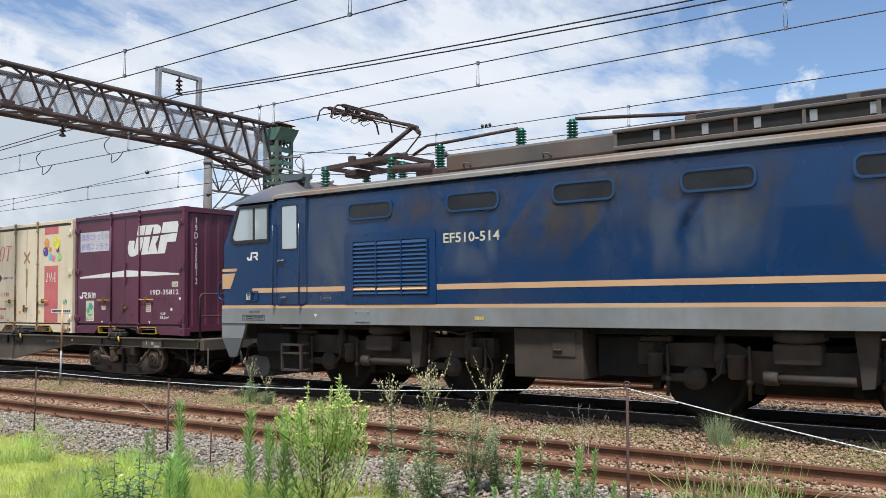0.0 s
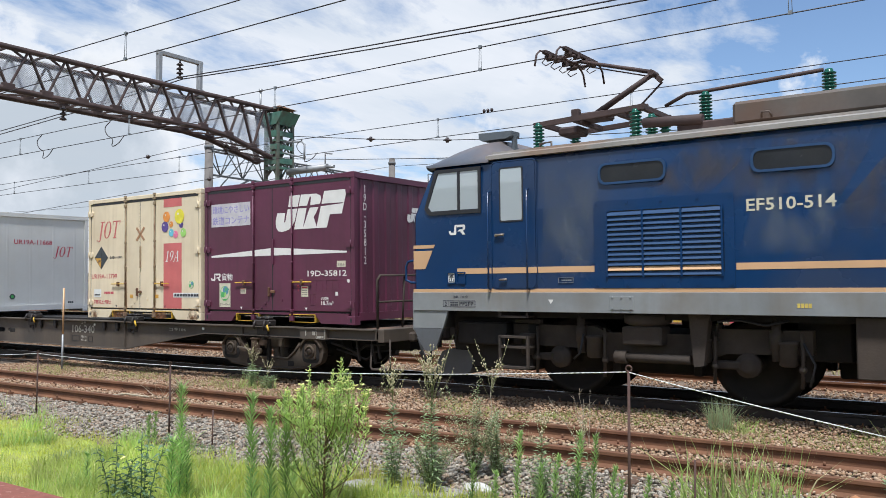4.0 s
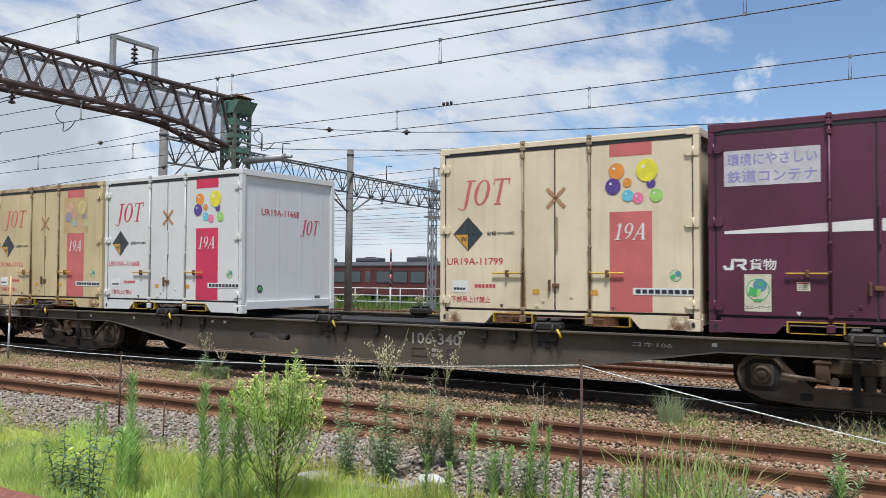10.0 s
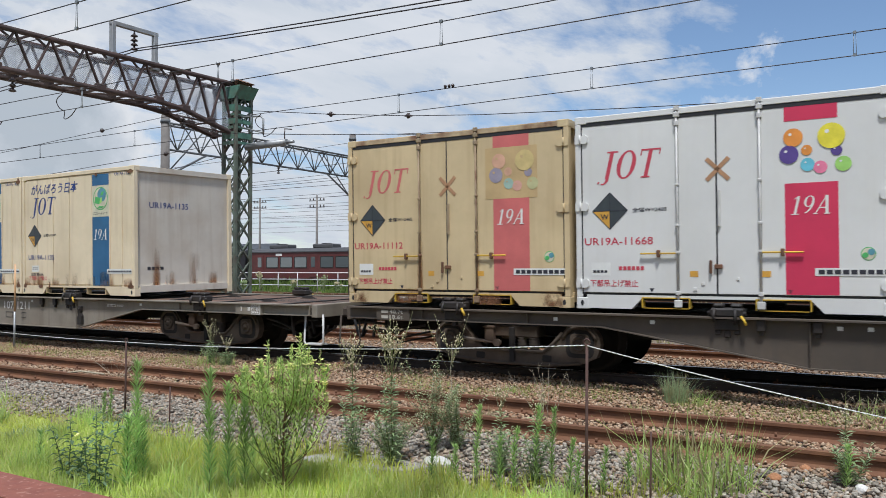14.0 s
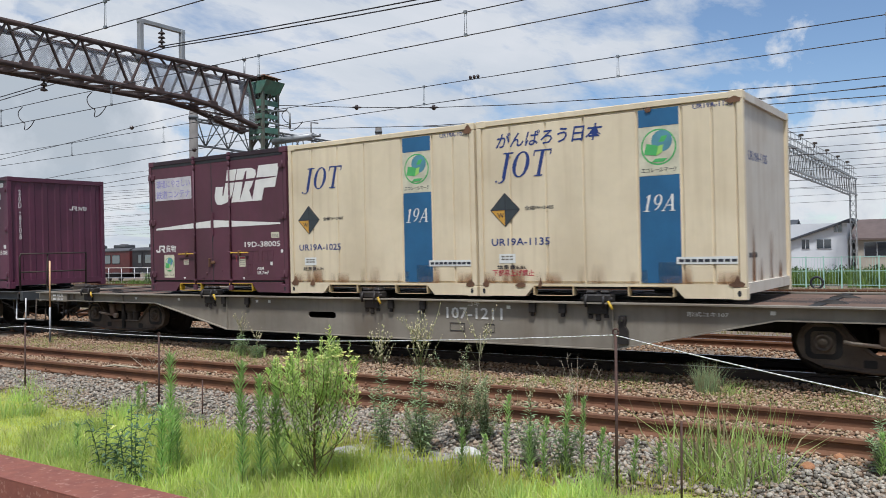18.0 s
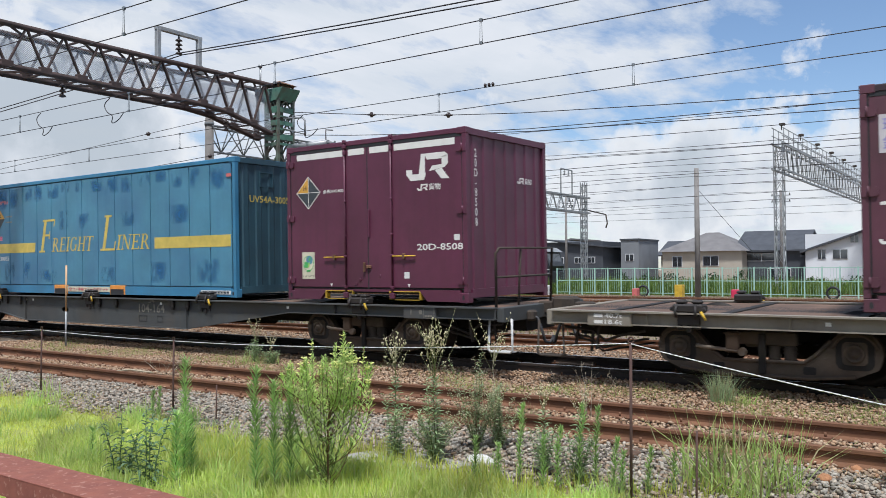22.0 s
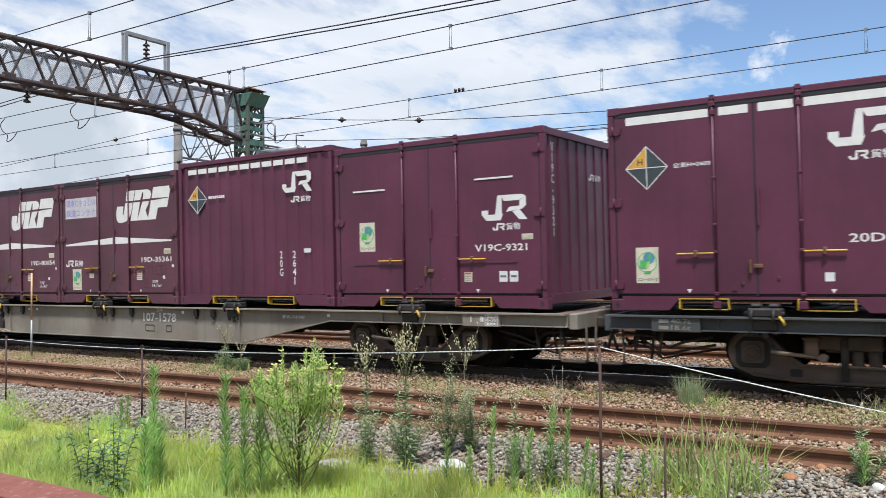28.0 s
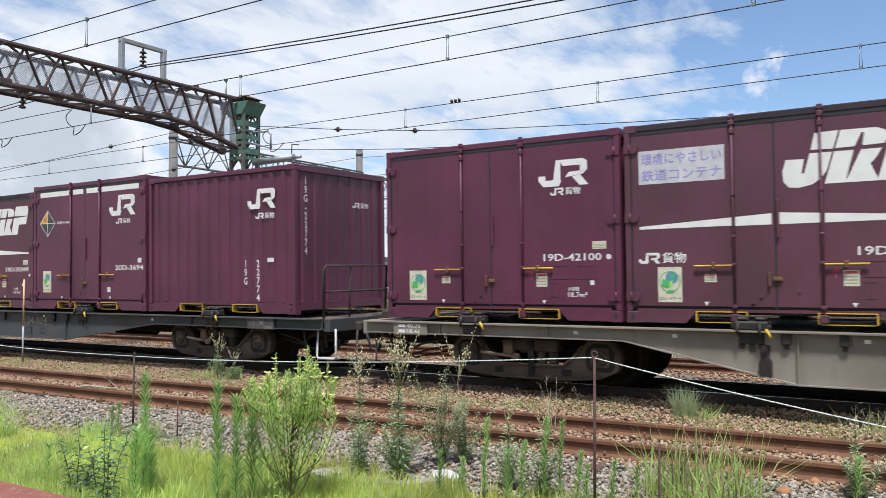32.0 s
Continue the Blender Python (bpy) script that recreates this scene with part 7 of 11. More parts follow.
        prism(bm, [(ax - e * 0.29, 3.86), (ax - e * 0.24, 3.825), (ax + e * 0.20, 3.825), (ax + e * 0.29, 3.86), (ax + e * 0.29, 3.93), (ax - e * 0.29, 3.945)], "y", -0.72, -0.48)
        bar(bm, (ax + e * 0.27, -0.60, 3.62), (ax + e * 0.27, -0.60, 3.90), 0.09, 0.05)
        part("roof_aerial", bm, M_AERIAL, lo, "grey roof aerial housing")
        bm = B()
        pipe(bm, [(ax + e * 0.72, -0.62, 3.58), (ax + e * 0.72, -0.62, 3.70), (ax + e * 0.90, -0.62, 3.71), (ax + e * 0.90, -0.62, 3.58)], 0.018, 8)
        part("lifting_eye", bm, M_ROOFBOX, lo)
    # grille panel
    bm = B()
    ring(bm, smooth_rect(U(12.10), U(13.88), 1.59, 2.71, 0.02, 2), smooth_rect(U(12.26), U(13.76), 1.73, 2.57, 0.06, 2), y - 0.012, y + 0.003)
    grille = part("grille_panel", bm, M_LOCO, lo, "blue panel round the louvred grille")
    # black sheet gives the shade between the louvres
    bm = B()
    box(bm, U(12.24), U(13.78), -LY - 0.0035, -LY + 0.002, 1.71, 2.59)
    part("grille_back", bm, M_BLACK, grille)
    for k in range(13):
        z = 1.755 + k * 0.0635
        bm = B()
        prism(bm, [(-LY - 0.006, z), (-LY - 0.030, z - 0.012), (-LY - 0.032, z - 0.006), (-LY - 0.006, z + 0.042)], "x", U(12.27), U(13.75))
        part("louvre", bm, M_PEACH if 1.79 < z < 1.86 else M_LOUVRE, grille)
    for x in (12.28, 12.76, 13.25, 13.74):
        bm = B()
        box(bm, U(x) - 0.012, U(x) + 0.012, -LY - 0.038, -LY - 0.004, 1.73, 2.57)
        part("grille_bar", bm, M_LOCO, grille)
    bm = B()
    for x in (12.14, 12.55, 13.0, 13.45, 13.84):
        for z in (1.63, 2.67):
            box(bm, U(x) - 0.018, U(x) + 0.018, y - 0.02, y, z - 0.012, z + 0.012)
    part("panel_bolt", bm, M_LOCO, grille)
    # high side windows
    for k in range(8):
        x0 = (12.20, 14.11, 15.84, 17.59, 19.50, 21.25, 23.0, 24.75)[k]
        bm = B()
        ring(bm, smooth_rect(U(x0) - 0.03, U(x0 + 0.84) + 0.03, 2.915, 3.195, 0.10), smooth_rect(U(x0), U(x0 + 0.84), 2.945, 3.165, 0.08), y - 0.015, y + 0.003)
        fr = part("window_frame", bm, M_LOUVRE, lo, "dark blue window surround")
        bm = B()
        prism(bm, smooth_rect(U(x0), U(x0 + 0.84), 2.945, 3.165, 0.08), "y", y, y - 0.003)
        part("high_window", bm, M_HIGHPANE, lo, "narrow dusty high window")
    for x0, x1, z0, z1, lean, m in ((12.7, 13.6, 2.72, 3.38, 0.7, M_DUST_SMEAR), (13.6, 15.0, 2.55, 3.38, 0.5, M_DUST_SMEAR), (14.7, 16.0, 2.1, 3.38, 1.1, M_DUST_SMEAR), (15.6, 17.6, 2.5, 3.38, 0.6, M_DUST_SMEAR), (17.4, 18.4, 2.3, 3.38, 0.6, M_DUST_SMEAR),
                                    (13.9, 14.9, 1.95, 2.9, 0.3, M_PALE_SMEAR), (16.4, 18.6, 1.9, 2.9, 0.2, M_PALE_SMEAR), (11.3, 12.1, 1.7, 3.2, 0.1, M_PALE_SMEAR), (19.0, 21.5, 2.0, 3.38, 0.5, M_DUST_SMEAR), (22.0, 25.0, 2.2, 3.38, 0.6, M_DUST_SMEAR)):
        film(lo, U(x0), U(x1), z0, z1, m, -LY - 0.001, "front", lean)
    write(lo, "EF510-514", 0.145, U(14.02), 2.475, y - 0.002, M_STICKER, span=0.96)
    bm = B()
    ring(bm, smooth_rect(U(11.57), U(11.79), 1.66, 1.73, 0.005, 1), smooth_rect(U(11.574), U(11.786), 1.664, 1.726, 0.004, 1), y - 0.006, y + 0.003)
    part("maker_plate", bm, M_GALV, lo)
    bars(lo, U(11.62), 1.69, 0.15, 0.014, 5, M_GALV, y)
    bm = B()
    box(bm, U(12.30), U(12.62), -LY - 0.02, -LY - 0.012, 1.31, 1.49, 0.004)
    for dx in (0.04, 0.16, 0.28):
        for z in (1.33, 1.47):
            tube(bm, (U(12.30 + dx), -LY - 0.018, z), (U(12.30 + dx), -LY - 0.03, z), 0.012, 6)
    part("jack_cover", bm, M_LOCO_GREY, lo)
    bars(lo, U(14.55), 1.36, 0.16, 0.05, 4, M_LETTER_Y, -LY - 0.013)
    patch(lo, "jack_mark", [(U(11.42), 1.44), (U(11.50), 1.44), (U(11.46), 1.38)], -LY - 0.013, M_LETTER_W)
    # roof gear
    for x0, x1, y0, y1, z1 in ((13.75, 16.65, -1.0, 1.0, 3.87), (16.95, 17.5, -1.15, 1.15, 3.80), (20.6, 23.4, -1.0, 1.0, 3.87)):
        bm = B()
        box(bm, U(x0), U(x1), y0, y1, 3.58, z1, 0.04)
        for dx in (0.35, 1.7):
            pipe(bm, [(U(x0 + dx), y0 - 0.005, 3.64), (U(x0 + dx + 0.02), y0 - 0.06, 3.69), (U(x0 + dx + 0.10), y0 - 0.06, 3.69), (U(x0 + dx + 0.12), y0 - 0.005, 3.64)], 0.013, 6)
        part("roof_box", bm, M_ROOFBOX, lo, "sooty steel roof housing")
    bm = B()
    box(bm, U(16.62), U(20.5), -1.22, 1.22, 3.62, 3.80, 0.01)
    vent = part("roof_vent", bm, M_UNDER2, lo, "long vented roof housing")
    bm = B()
    box(bm, U(16.60), U(20.52), -1.26, 1.26, 3.80, 3.845, 0.01)
    box(bm, U(16.60), U(20.52), -1.26, 1.26, 3.575, 3.63, 0.01)
    part("vent_rail", bm, M_ROOFBOX, vent)
    for k in range(6):
        bm = B()
        box(bm, U(16.62 + k * 0.77), U(16.66 + k * 0.77), -1.25, -1.2, 3.63, 3.80)
        part("vent_post", bm, M_ROOFBOX, vent)
        bm = B()
        box(bm, U(17.15 + k * 0.62), U(17.23 + k * 0.62), -1.235, -1.21, 3.65, 3.78)
        part("vent_mesh", bm, M_GALV, vent)
    bm = B()
    box(bm, U(17.45), U(20.3), -0.9, 0.9, 3.845, 3.99, 0.01)
    part("roof_box", bm, M_ROOFBOX, lo)
    bm = B()
    for k in range(3):
        box(bm, U(17.6 + k * 0.95), U(18.4 + k * 0.95), -0.915, -0.90, 3.88, 3.97)
    part("vent_grille", bm, M_BLACK, lo)
    # pantograph, its frame and bus-bar on green insulators
    for x, yy, z, h in ((10.79, -0.50, 3.60, 0.40), (12.305, -0.50, 3.60, 0.42), (12.36, 0.5, 3.60, 0.42), (10.9, 0.5, 3.60, 0.40), (13.25, -0.42, 3.78, 0.36), (14.76, -0.42, 3.87, 0.34), (15.62, -0.42, 3.87, 0.36), (12.535, -0.50, 3.60, 0.32)):
        bm = B()
        insulator(bm, U(x), yy, z, h)
        part("insulator", bm, M_INSUL_G, lo, "green glazed insulator")
    pan = B()
    for yy in (-0.5, 0.5):
        bar(pan, (U(10.72), yy, 4.0), (U(12.45), yy, 4.07), 0.06, 0.075)
    for x in (10.85, 11.35, 12.0, 12.4):
        bar(pan, (U(x), -0.5, 4.0 + (x - 10.72) * 0.04), (U(x), 0.5, 4.0 + (x - 10.72) * 0.04), 0.07, 0.07)
    pb = part("pantograph_frame", pan, M_PANTO, lo, "rusty pantograph base frame")
    bm = B()
    box(bm, U(11.25), U(11.75), -0.28, 0.1, 4.04, 4.15, 0.03)
    tube(bm, (U(11.7), -0.15, 4.10), (U(12.35), -0.15, 4.13), 0.05, 10)
    box(bm, U(10.95), U(11.3), -0.2, 0.15, 3.86, 3.99, 0.03)
    box(bm, U(11.32), U(11.44), -0.5, -0.4, 4.06, 4.17, 0.01)
    part("pantograph_motor", bm, M_PANTO, pb)
    bm = B()
    tube(bm, (U(11.45), 0, 4.14), (U(12.38), 0, 4.63), 0.05, 10, 0.038)
    tube(bm, (U(12.02), 0.12, 4.12), (U(12.47), 0.12, 4.52), 0.014, 6)
    tube(bm, (U(12.38), -0.10, 4.63), (U(12.38), 0.12, 4.63), 0.045, 10)
    bar(bm, (U(12.36), 0.06, 4.65), (U(12.48), 0.06, 4.52), 0.05, 0.07)
    part("lower_arm", bm, M_PANTO, pb)
    bm = B()
    tube(bm, (U(12.38), 0, 4.65), (U(11.24), 0, 4.99), 0.032, 8, 0.026)
    tube(bm, (U(12.40), 0.03, 4.58), (U(11.36), 0.03, 4.90), 0.010, 6)
    part("upper_arm", bm, M_PANTO, pb)
    for dx in (-0.165, 0.165):
        hx = U(11.09 + dx)
        bm = B()
        box(bm, hx - 0.035, hx + 0.035, -0.55, 0.55, 5.045, 5.10, 0.006)
        for s in (-1, 1):
            pipe(bm, [(hx, s * 0.55, 5.075), (hx, s * 0.68, 5.055), (hx, s * 0.78, 4.98), (hx, s * 0.84, 4.80)], 0.016, 6)
        part("contact_strip", bm, M_PANTO, pb, "contact strip with drooping horns")
        bm = B()
        for yy in (-0.42, -0.14, 0.14, 0.42):
            box(bm, hx - 0.05, hx + 0.05, yy - 0.03, yy + 0.03, 4.99, 5.05, 0.008)
            pipe(bm, [(hx - 0.05, yy, 5.0), (hx - 0.12, yy + 0.03, 4.96), (hx - 0.11, yy + 0.12, 4.93), (hx - 0.04, yy + 0.2, 4.99)], 0.008, 5)
        part("strip_spring", bm, M_PANTO, pb, "sprung brackets with looped leads")
    bm = B()
    for yy in (-0.33, 0.33):
        tube(bm, (U(10.86), yy, 5.0), (U(11.32), yy, 5.0), 0.022, 8)
    tube(bm, (U(11.12), -0.4, 4.985), (U(11.12), 0.4, 4.985), 0.024, 8)
    tube(bm, (U(11.26), 0, 4.985), (U(11.10), 0, 4.985), 0.024, 8)
    part("head_frame", bm, M_PANTO, pb)
    bm = B()
    pipe(bm, [(U(12.7), -0.42, 4.05), (U(13.0), -0.42, 4.18), (U(13.25), -0.42, 4.18), (U(14.70), -0.42, 4.24)], 0.026, 8)
    pipe(bm, [(U(15.68), -0.42, 4.26), (U(17.2), -0.42, 4.12), (U(18.4), -0.42, 4.05)], 0.026, 8)
    part("bus_bar", bm, M_PANTO, lo)
    bm = B()
    box(bm, U(12.95), U(13.75), -0.7, 0.7, 3.60, 3.74, 0.02)
    tube(bm, (U(12.5), -0.7, 3.80), (U(13.3), -0.7, 3.76), 0.07, 10)
    part("roof_switch", bm, M_PANTO, lo)
    # underframe box
    bm = B()
    box(bm, U(15.12), U(16.16), -LY + 0.09, -0.4, 0.58, 1.26, 0.015)
    bx = part("equipment_box", bm, M_UNDER, lo, "dust-brown equipment box")
    bm = B()
    box(bm, U(15.72), U(16.06), -LY + 0.075, -LY + 0.095, 0.88, 1.20, 0.005)
    tube(bm, (U(15.74), -LY + 0.06, 0.96), (U(15.87), -LY + 0.06, 0.965), 0.012, 6)
    part("box_door", bm, M_UNDER, bx)
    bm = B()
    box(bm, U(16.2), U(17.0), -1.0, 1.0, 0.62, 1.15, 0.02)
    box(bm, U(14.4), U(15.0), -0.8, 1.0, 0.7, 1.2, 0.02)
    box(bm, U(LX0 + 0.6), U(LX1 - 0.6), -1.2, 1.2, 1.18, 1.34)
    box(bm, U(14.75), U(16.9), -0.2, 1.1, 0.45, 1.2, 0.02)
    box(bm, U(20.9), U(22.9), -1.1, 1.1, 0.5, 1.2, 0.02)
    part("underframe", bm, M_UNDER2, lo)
    for cx in (12.65, 18.79, 24.93):
        loco_bogie(lo, U(cx))
    for e, xx in ((-1, U(LX0 - 0.1)), (1, U(LX1 + 0.1))):
        bm = B()
        box(bm, min(xx, xx + e * 0.25), max(xx, xx + e * 0.25), -0.1, 0.1, 0.78, 0.98, 0.02)
        box(bm, min(xx + e * 0.2, xx + e * 0.42), max(xx + e * 0.2, xx + e * 0.42), -0.16, 0.14, 0.72, 1.06, 0.04)
        part("coupler", bm, M_UNDER, lo)
        for yy in (-0.6, 0.6):
            bm = B()
            pipe(bm, [(xx, yy, 0.85), (xx + e * 0.18, yy, 0.78), (xx + e * 0.25, yy, 0.5), (xx + e * 0.38, yy * 0.9, 0.42), (xx + e * 0.5, yy * 0.85, 0.55)], 0.026, 7)
            part("brake_hose", bm, M_BLACK, lo)
    ride(lo, mid)
    return lo


def loco_bogie(lo, x):
    # inner block in the near-black steel, bogie's inner shade put into the colour
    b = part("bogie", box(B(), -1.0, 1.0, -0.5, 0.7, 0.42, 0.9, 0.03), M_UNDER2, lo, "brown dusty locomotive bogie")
    b.location = (x, 0, 0)
    part("transom", box(B(), -0.35, 0.35, -1.0, 1.0, 0.62, 0.96), M_UNDER, b)
    for s in (-1, 1):
        bm = B()
        y0, y1 = sorted((s * 0.94, s * 1.10))
        prism(bm, [(-1.98, 0.80), (-1.98, 1.08), (-0.75, 1.08), (-0.55, 1.0), (0.55, 1.0), (0.75, 1.08), (1.98, 1.08), (1.98, 0.80), (1.0, 0.78), (0.55, 0.62), (-0.55, 0.62), (-1.0, 0.78)], "y", y0, y1)
        part("side_frame", bm, M_UNDER, b)
    for a in (-1.25, 1.25):
        wheelset(b, a, TRACK_Z + 0.56, 0.56)
        for s in (-1, 1):
            q = B()
            lathe(q, (a, s * 1.02, 0.65), (0, s, 0), [(0, 0.15), (0.10, 0.15), (0.11, 0.11), (0.14, 0.10), (0.15, 0.06)], 16)
            box(q, a - 0.42, a - 0.05, s * 1.1 - 0.06, s * 1.1 + 0.06, 0.60, 0.70, 0.02)
            part("axle_box", q, M_UNDER, b)
            q = B()
            tube(q, (a + 0.34, s * 1.15, 0.72), (a + 0.34, s * 1.15, 1.22), 0.055, 10)
            tube(q, (a + 0.34, s * 1.15, 0.86), (a + 0.34, s * 1.15, 1.08), 0.075, 10)
            part("damper", q, M_UNDER, b)
            q = B()
            lathe(q, (a - 0.42, s * 1.03, 0.92), (0, 0, 1), [(k * 0.028, 0.12 if k % 2 else 0.10) for k in range(9)], 12)
            part("coil_spring", q, M_UNDER2, b)
    for s in (-1, 1):
        q = B()
        lathe(q, (0, s * 1.08, 1.10), (0, 0, 1), [(0, 0.22), (0.04, 0.30), (0.14, 0.30), (0.18, 0.22)], 18)
        box(q, -0.26, 0.26, s * 1.12 - 0.2, s * 1.12 + 0.15, 0.86, 1.10, 0.02)
        part("air_spring", q, M_UNDER, b)
        q = B()
        tube(q, (-0.22, s * 1.24, 0.70), (0.60, s * 1.24, 0.70), 0.055, 12)
        tube(q, (-0.38, s * 1.24, 0.70), (-0.22, s * 1.24, 0.70), 0.085, 10)
        part("traction_rod", q, M_UNDER, b)
        q = B()
        prism(q, [(0.60, 1.28), (0.86, 1.28), (0.78, 0.64), (0.66, 0.62)], "y", min(s * 1.15, s * 1.30), max(s * 1.15, s * 1.30))
        part("bracket", q, M_UNDER, b)
        for run in ([(0.9, s * 1.2, 1.0), (0.95, s * 1.25, 1.18), (1.2, s * 1.25, 1.2), (1.5, s * 1.25, 1.14), (1.75, s * 1.2, 1.2)], [(1.9, s * 1.2, 0.95), (2.02, s * 1.2, 0.7), (1.96, s * 1.2, 0.45)], [(-0.85, s * 1.2, 0.98), (-0.9, s * 1.22, 0.72), (-1.0, s * 1.2, 0.64)]):
            part("air_hose", pipe(B(), run, 0.016, 6), M_BLACK, b)
        for a in (-1.72, -0.72, 0.72, 1.72):
            q = B()
            lathe(q, (a, s * 1.14, 0.66), (0, 0, 1), [(0, 0.07), (0.02, 0.105), (0.24, 0.105), (0.26, 0.12), (0.30, 0.12)], 14)
            part("brake_cylinder", q, M_UNDER, b)
            q = B()
            pipe(q, [(a + 0.16, s * 1.17, 1.06), (a + 0.17, s * 1.19, 0.8), (a + 0.15, s * 1.17, 0.42)], 0.022, 7)
            lathe(q, (a + 0.16, s * 1.17, 0.60), (0, 0, 1), [(0, 0.03), (0.02, 0.045), (0.05, 0.045), (0.07, 0.03)], 10)
            part("sand_pipe", q, M_UNDER, b)
        q = B()
        box(q, -1.9, -1.5, s * 1.16 - 0.05, s * 1.16 + 0.05, 1.10, 1.16, 0.01)
        tube(q, (-1.8, s * 1.16, 1.16), (-1.8, s * 1.16, 1.25), 0.03, 8)
        tube(q, (-1.6, s * 1.16, 1.16), (-1.6, s * 1.16, 1.25), 0.03, 8)
        part("spring_hanger", q, M_UNDER, b)
        for a in (-1.85, -0.55, 0.55, 1.85):
            q = B()
            box(q, a - 0.06, a + 0.06, s * 0.75 - 0.06, s * 0.75 + 0.06, 0.45, 0.9, 0.015)
            box(q, a - 0.09, a + 0.02, s * 0.62 - 0.08, s * 0.62 + 0.08, 0.5, 0.8, 0.015)
            part("brake_shoe", q, M_UNDER2, b)
    return b


# opaque pale base colour stands in for bright sky mirrored in the panes
M_CABPANE = glass("cab_glass_sky_tint", (0.40, 0.44, 0.44), 0.02, 1.0)
M_HIGHPANE = surface("dusty_high_glass", (0.022, 0.024, 0.026), 0.22, vary=0.2, scale=3, dirt=(0.06, 0.055, 0.045), dirt_amount=0.4, spec=0.35)
M_LOUVRE = surface("louvre_paint", (0.012, 0.052, 0.135), 0.6, vary=0.1, scale=2)
locomotive()

# ---- overhead line: gantries, poles, wires ----
GX = -19.0                   # the near gantry stands across the tracks here


def lattice(bm, corners, z0, z1, step, r=0.02, leg=0.035):
    """Four legs with zigzag lacing between heights z0 and z1; corners: (x, y) going round."""
    for x, y in corners:
        bar(bm, (x, y, z0), (x, y, z1), leg * 2, leg * 2)
    n = max(1, int((z1 - z0) / step))
    for k in range(n):
        a, b = z0 + (z1 - z0) * k / n, z0 + (z1 - z0) * (k + 1) / n
        for i in range(4):
            p, q = corners[i], corners[(i + 1) % 4]
            if k % 2:
                p, q = q, p
            bar(bm, (*p, a), (*q, b), r * 2, r * 1.2)
            bar(bm, (*q, a), (*p, b), r * 2, r * 1.2)
    return bm


def disc_insulator(bm, p, n=3, r=0.10, step=0.12):
    x, y, z = p
    for k in range(n):
        lathe(bm, (x, y, z - step * (k + 1)), (0, 0, 1), [(0, 0.03), (0.02, r), (0.05, r * 0.8), (0.08, 0.03), (step, 0.025)], 12)


def near_gantry():
    g = thing("catenary_gantry", "rusty lattice gantry with netting across the tracks", "gantry")
    top = lambda y: 7.03 + 0.006 * max(0, y - 12)
    low = lambda y: 6.075 if y < 15.3 else 6.075 - 0.245 * (y - 15.3)
    ys = [3.04 + 0.9 * k for k in range(17)]
    ys = [y for y in ys if y < 17.5] + [17.5]
    for x in (GX - 0.42, GX + 0.42):
        for name, f, w_ in (("top_chord", top, 0.11), ("bottom_chord", low, 0.12)):
            bm = B()
            pipe(bm, [(x, y, f(y)) for y in ys], w_ * 0.68, 4)
            part(name, bm, M_TRUSS, g, "rusty angle-steel chord")
        for k, (a, b) in enumerate(zip(ys, ys[1:])):
            m_ = (a + b) / 2
            p, q = ((a, low(a)), (m_, top(m_))), ((m_, top(m_)), (b, low(b)))
            for (y0, z0), (y1, z1) in (p, q):
                bm = B()
                bar(bm, (x, y0, z0), (x, y1, z1), 0.035, 0.075)
                part("lacing_bar", bm, M_TRUSS, g)
            bm = B()
            box(bm, x - 0.06, x + 0.06, a - 0.14, a + 0.14, low(a) - 0.03, low(a) + 0.13, 0.01)
            part("gusset_plate", bm, M_TRUSS, g)
    for k, y in enumerate(ys[:-1]):
        y2 = ys[k + 1]
        for p, q in (((GX - 0.42, y, top(y)), (GX + 0.42, y, top(y))), ((GX - 0.42, y, low(y)), (GX + 0.42, y, low(y))),
                     ((GX - 0.42, y, low(y)), (GX + 0.42, y2, low(y2))), ((GX - 0.42, y2, top(y2)), (GX + 0.42, y, top(y)))):
            bm = B()
            bar(bm, p, q, 0.05, 0.04)
            part("cross_brace", bm, M_TRUSS, g)
    # the net hung inside the truss, in sagging lengths
    for x in (GX - 0.36, GX + 0.36):
        bm = B()
        for a, b in zip(ys, ys[1:]):
            v = [bm.verts.new(q) for q in ((x + 0.03 * math.sin(a * 3), a, low(a) + 0.10), (x + 0.03 * math.sin(b * 3), b, low(b) + 0.10), (x, b, top(b) - 0.16 + 0.05 * math.sin(b * 5)), (x, a, top(a) - 0.16 + 0.05 * math.sin(a * 5)))]
            bm.faces.new(v)
        part("bird_net", bm, M_NET, g, "grey wire netting inside the truss")
    # end tower
    for y0, lab in ((17.35, "green lattice tower"), (2.2, "green lattice tower")):
        bm = B()
        cs = [(GX + 0.12, y0), (GX + 0.62, y0), (GX + 0.62, y0 + 0.6), (GX + 0.12, y0 + 0.6)]
        lattice(bm, cs, -0.2, 6.95, 0.62, 0.024, 0.045)
        part("tower", bm, M_TOWER, g, lab)
        for z, w_, d in ((5.28, 0.10, 0.0), (5.50, 0.22, 0.02), (5.74, 0.08, -0.03), (5.92, 0.16, 0.03), (6.12, 0.06, 0.0), (6.32, 0.20, 0.02)):
            bm = B()
            box(bm, GX + 0.14 - d, GX + 0.60 + d, y0 - 0.065, y0 - 0.05, z - w_ / 2, z + w_ / 2)
            part("tower_plate", bm, M_TRUSS_G, g, "green stiffening plate")
            bm = B()
            box(bm, GX + 0.668, GX + 0.683, y0 + 0.04, y0 + 0.56, z - w_ * 0.4, z + w_ * 0.4)
            part("tower_plate", bm, M_TRUSS_G, g)
        bm = B()
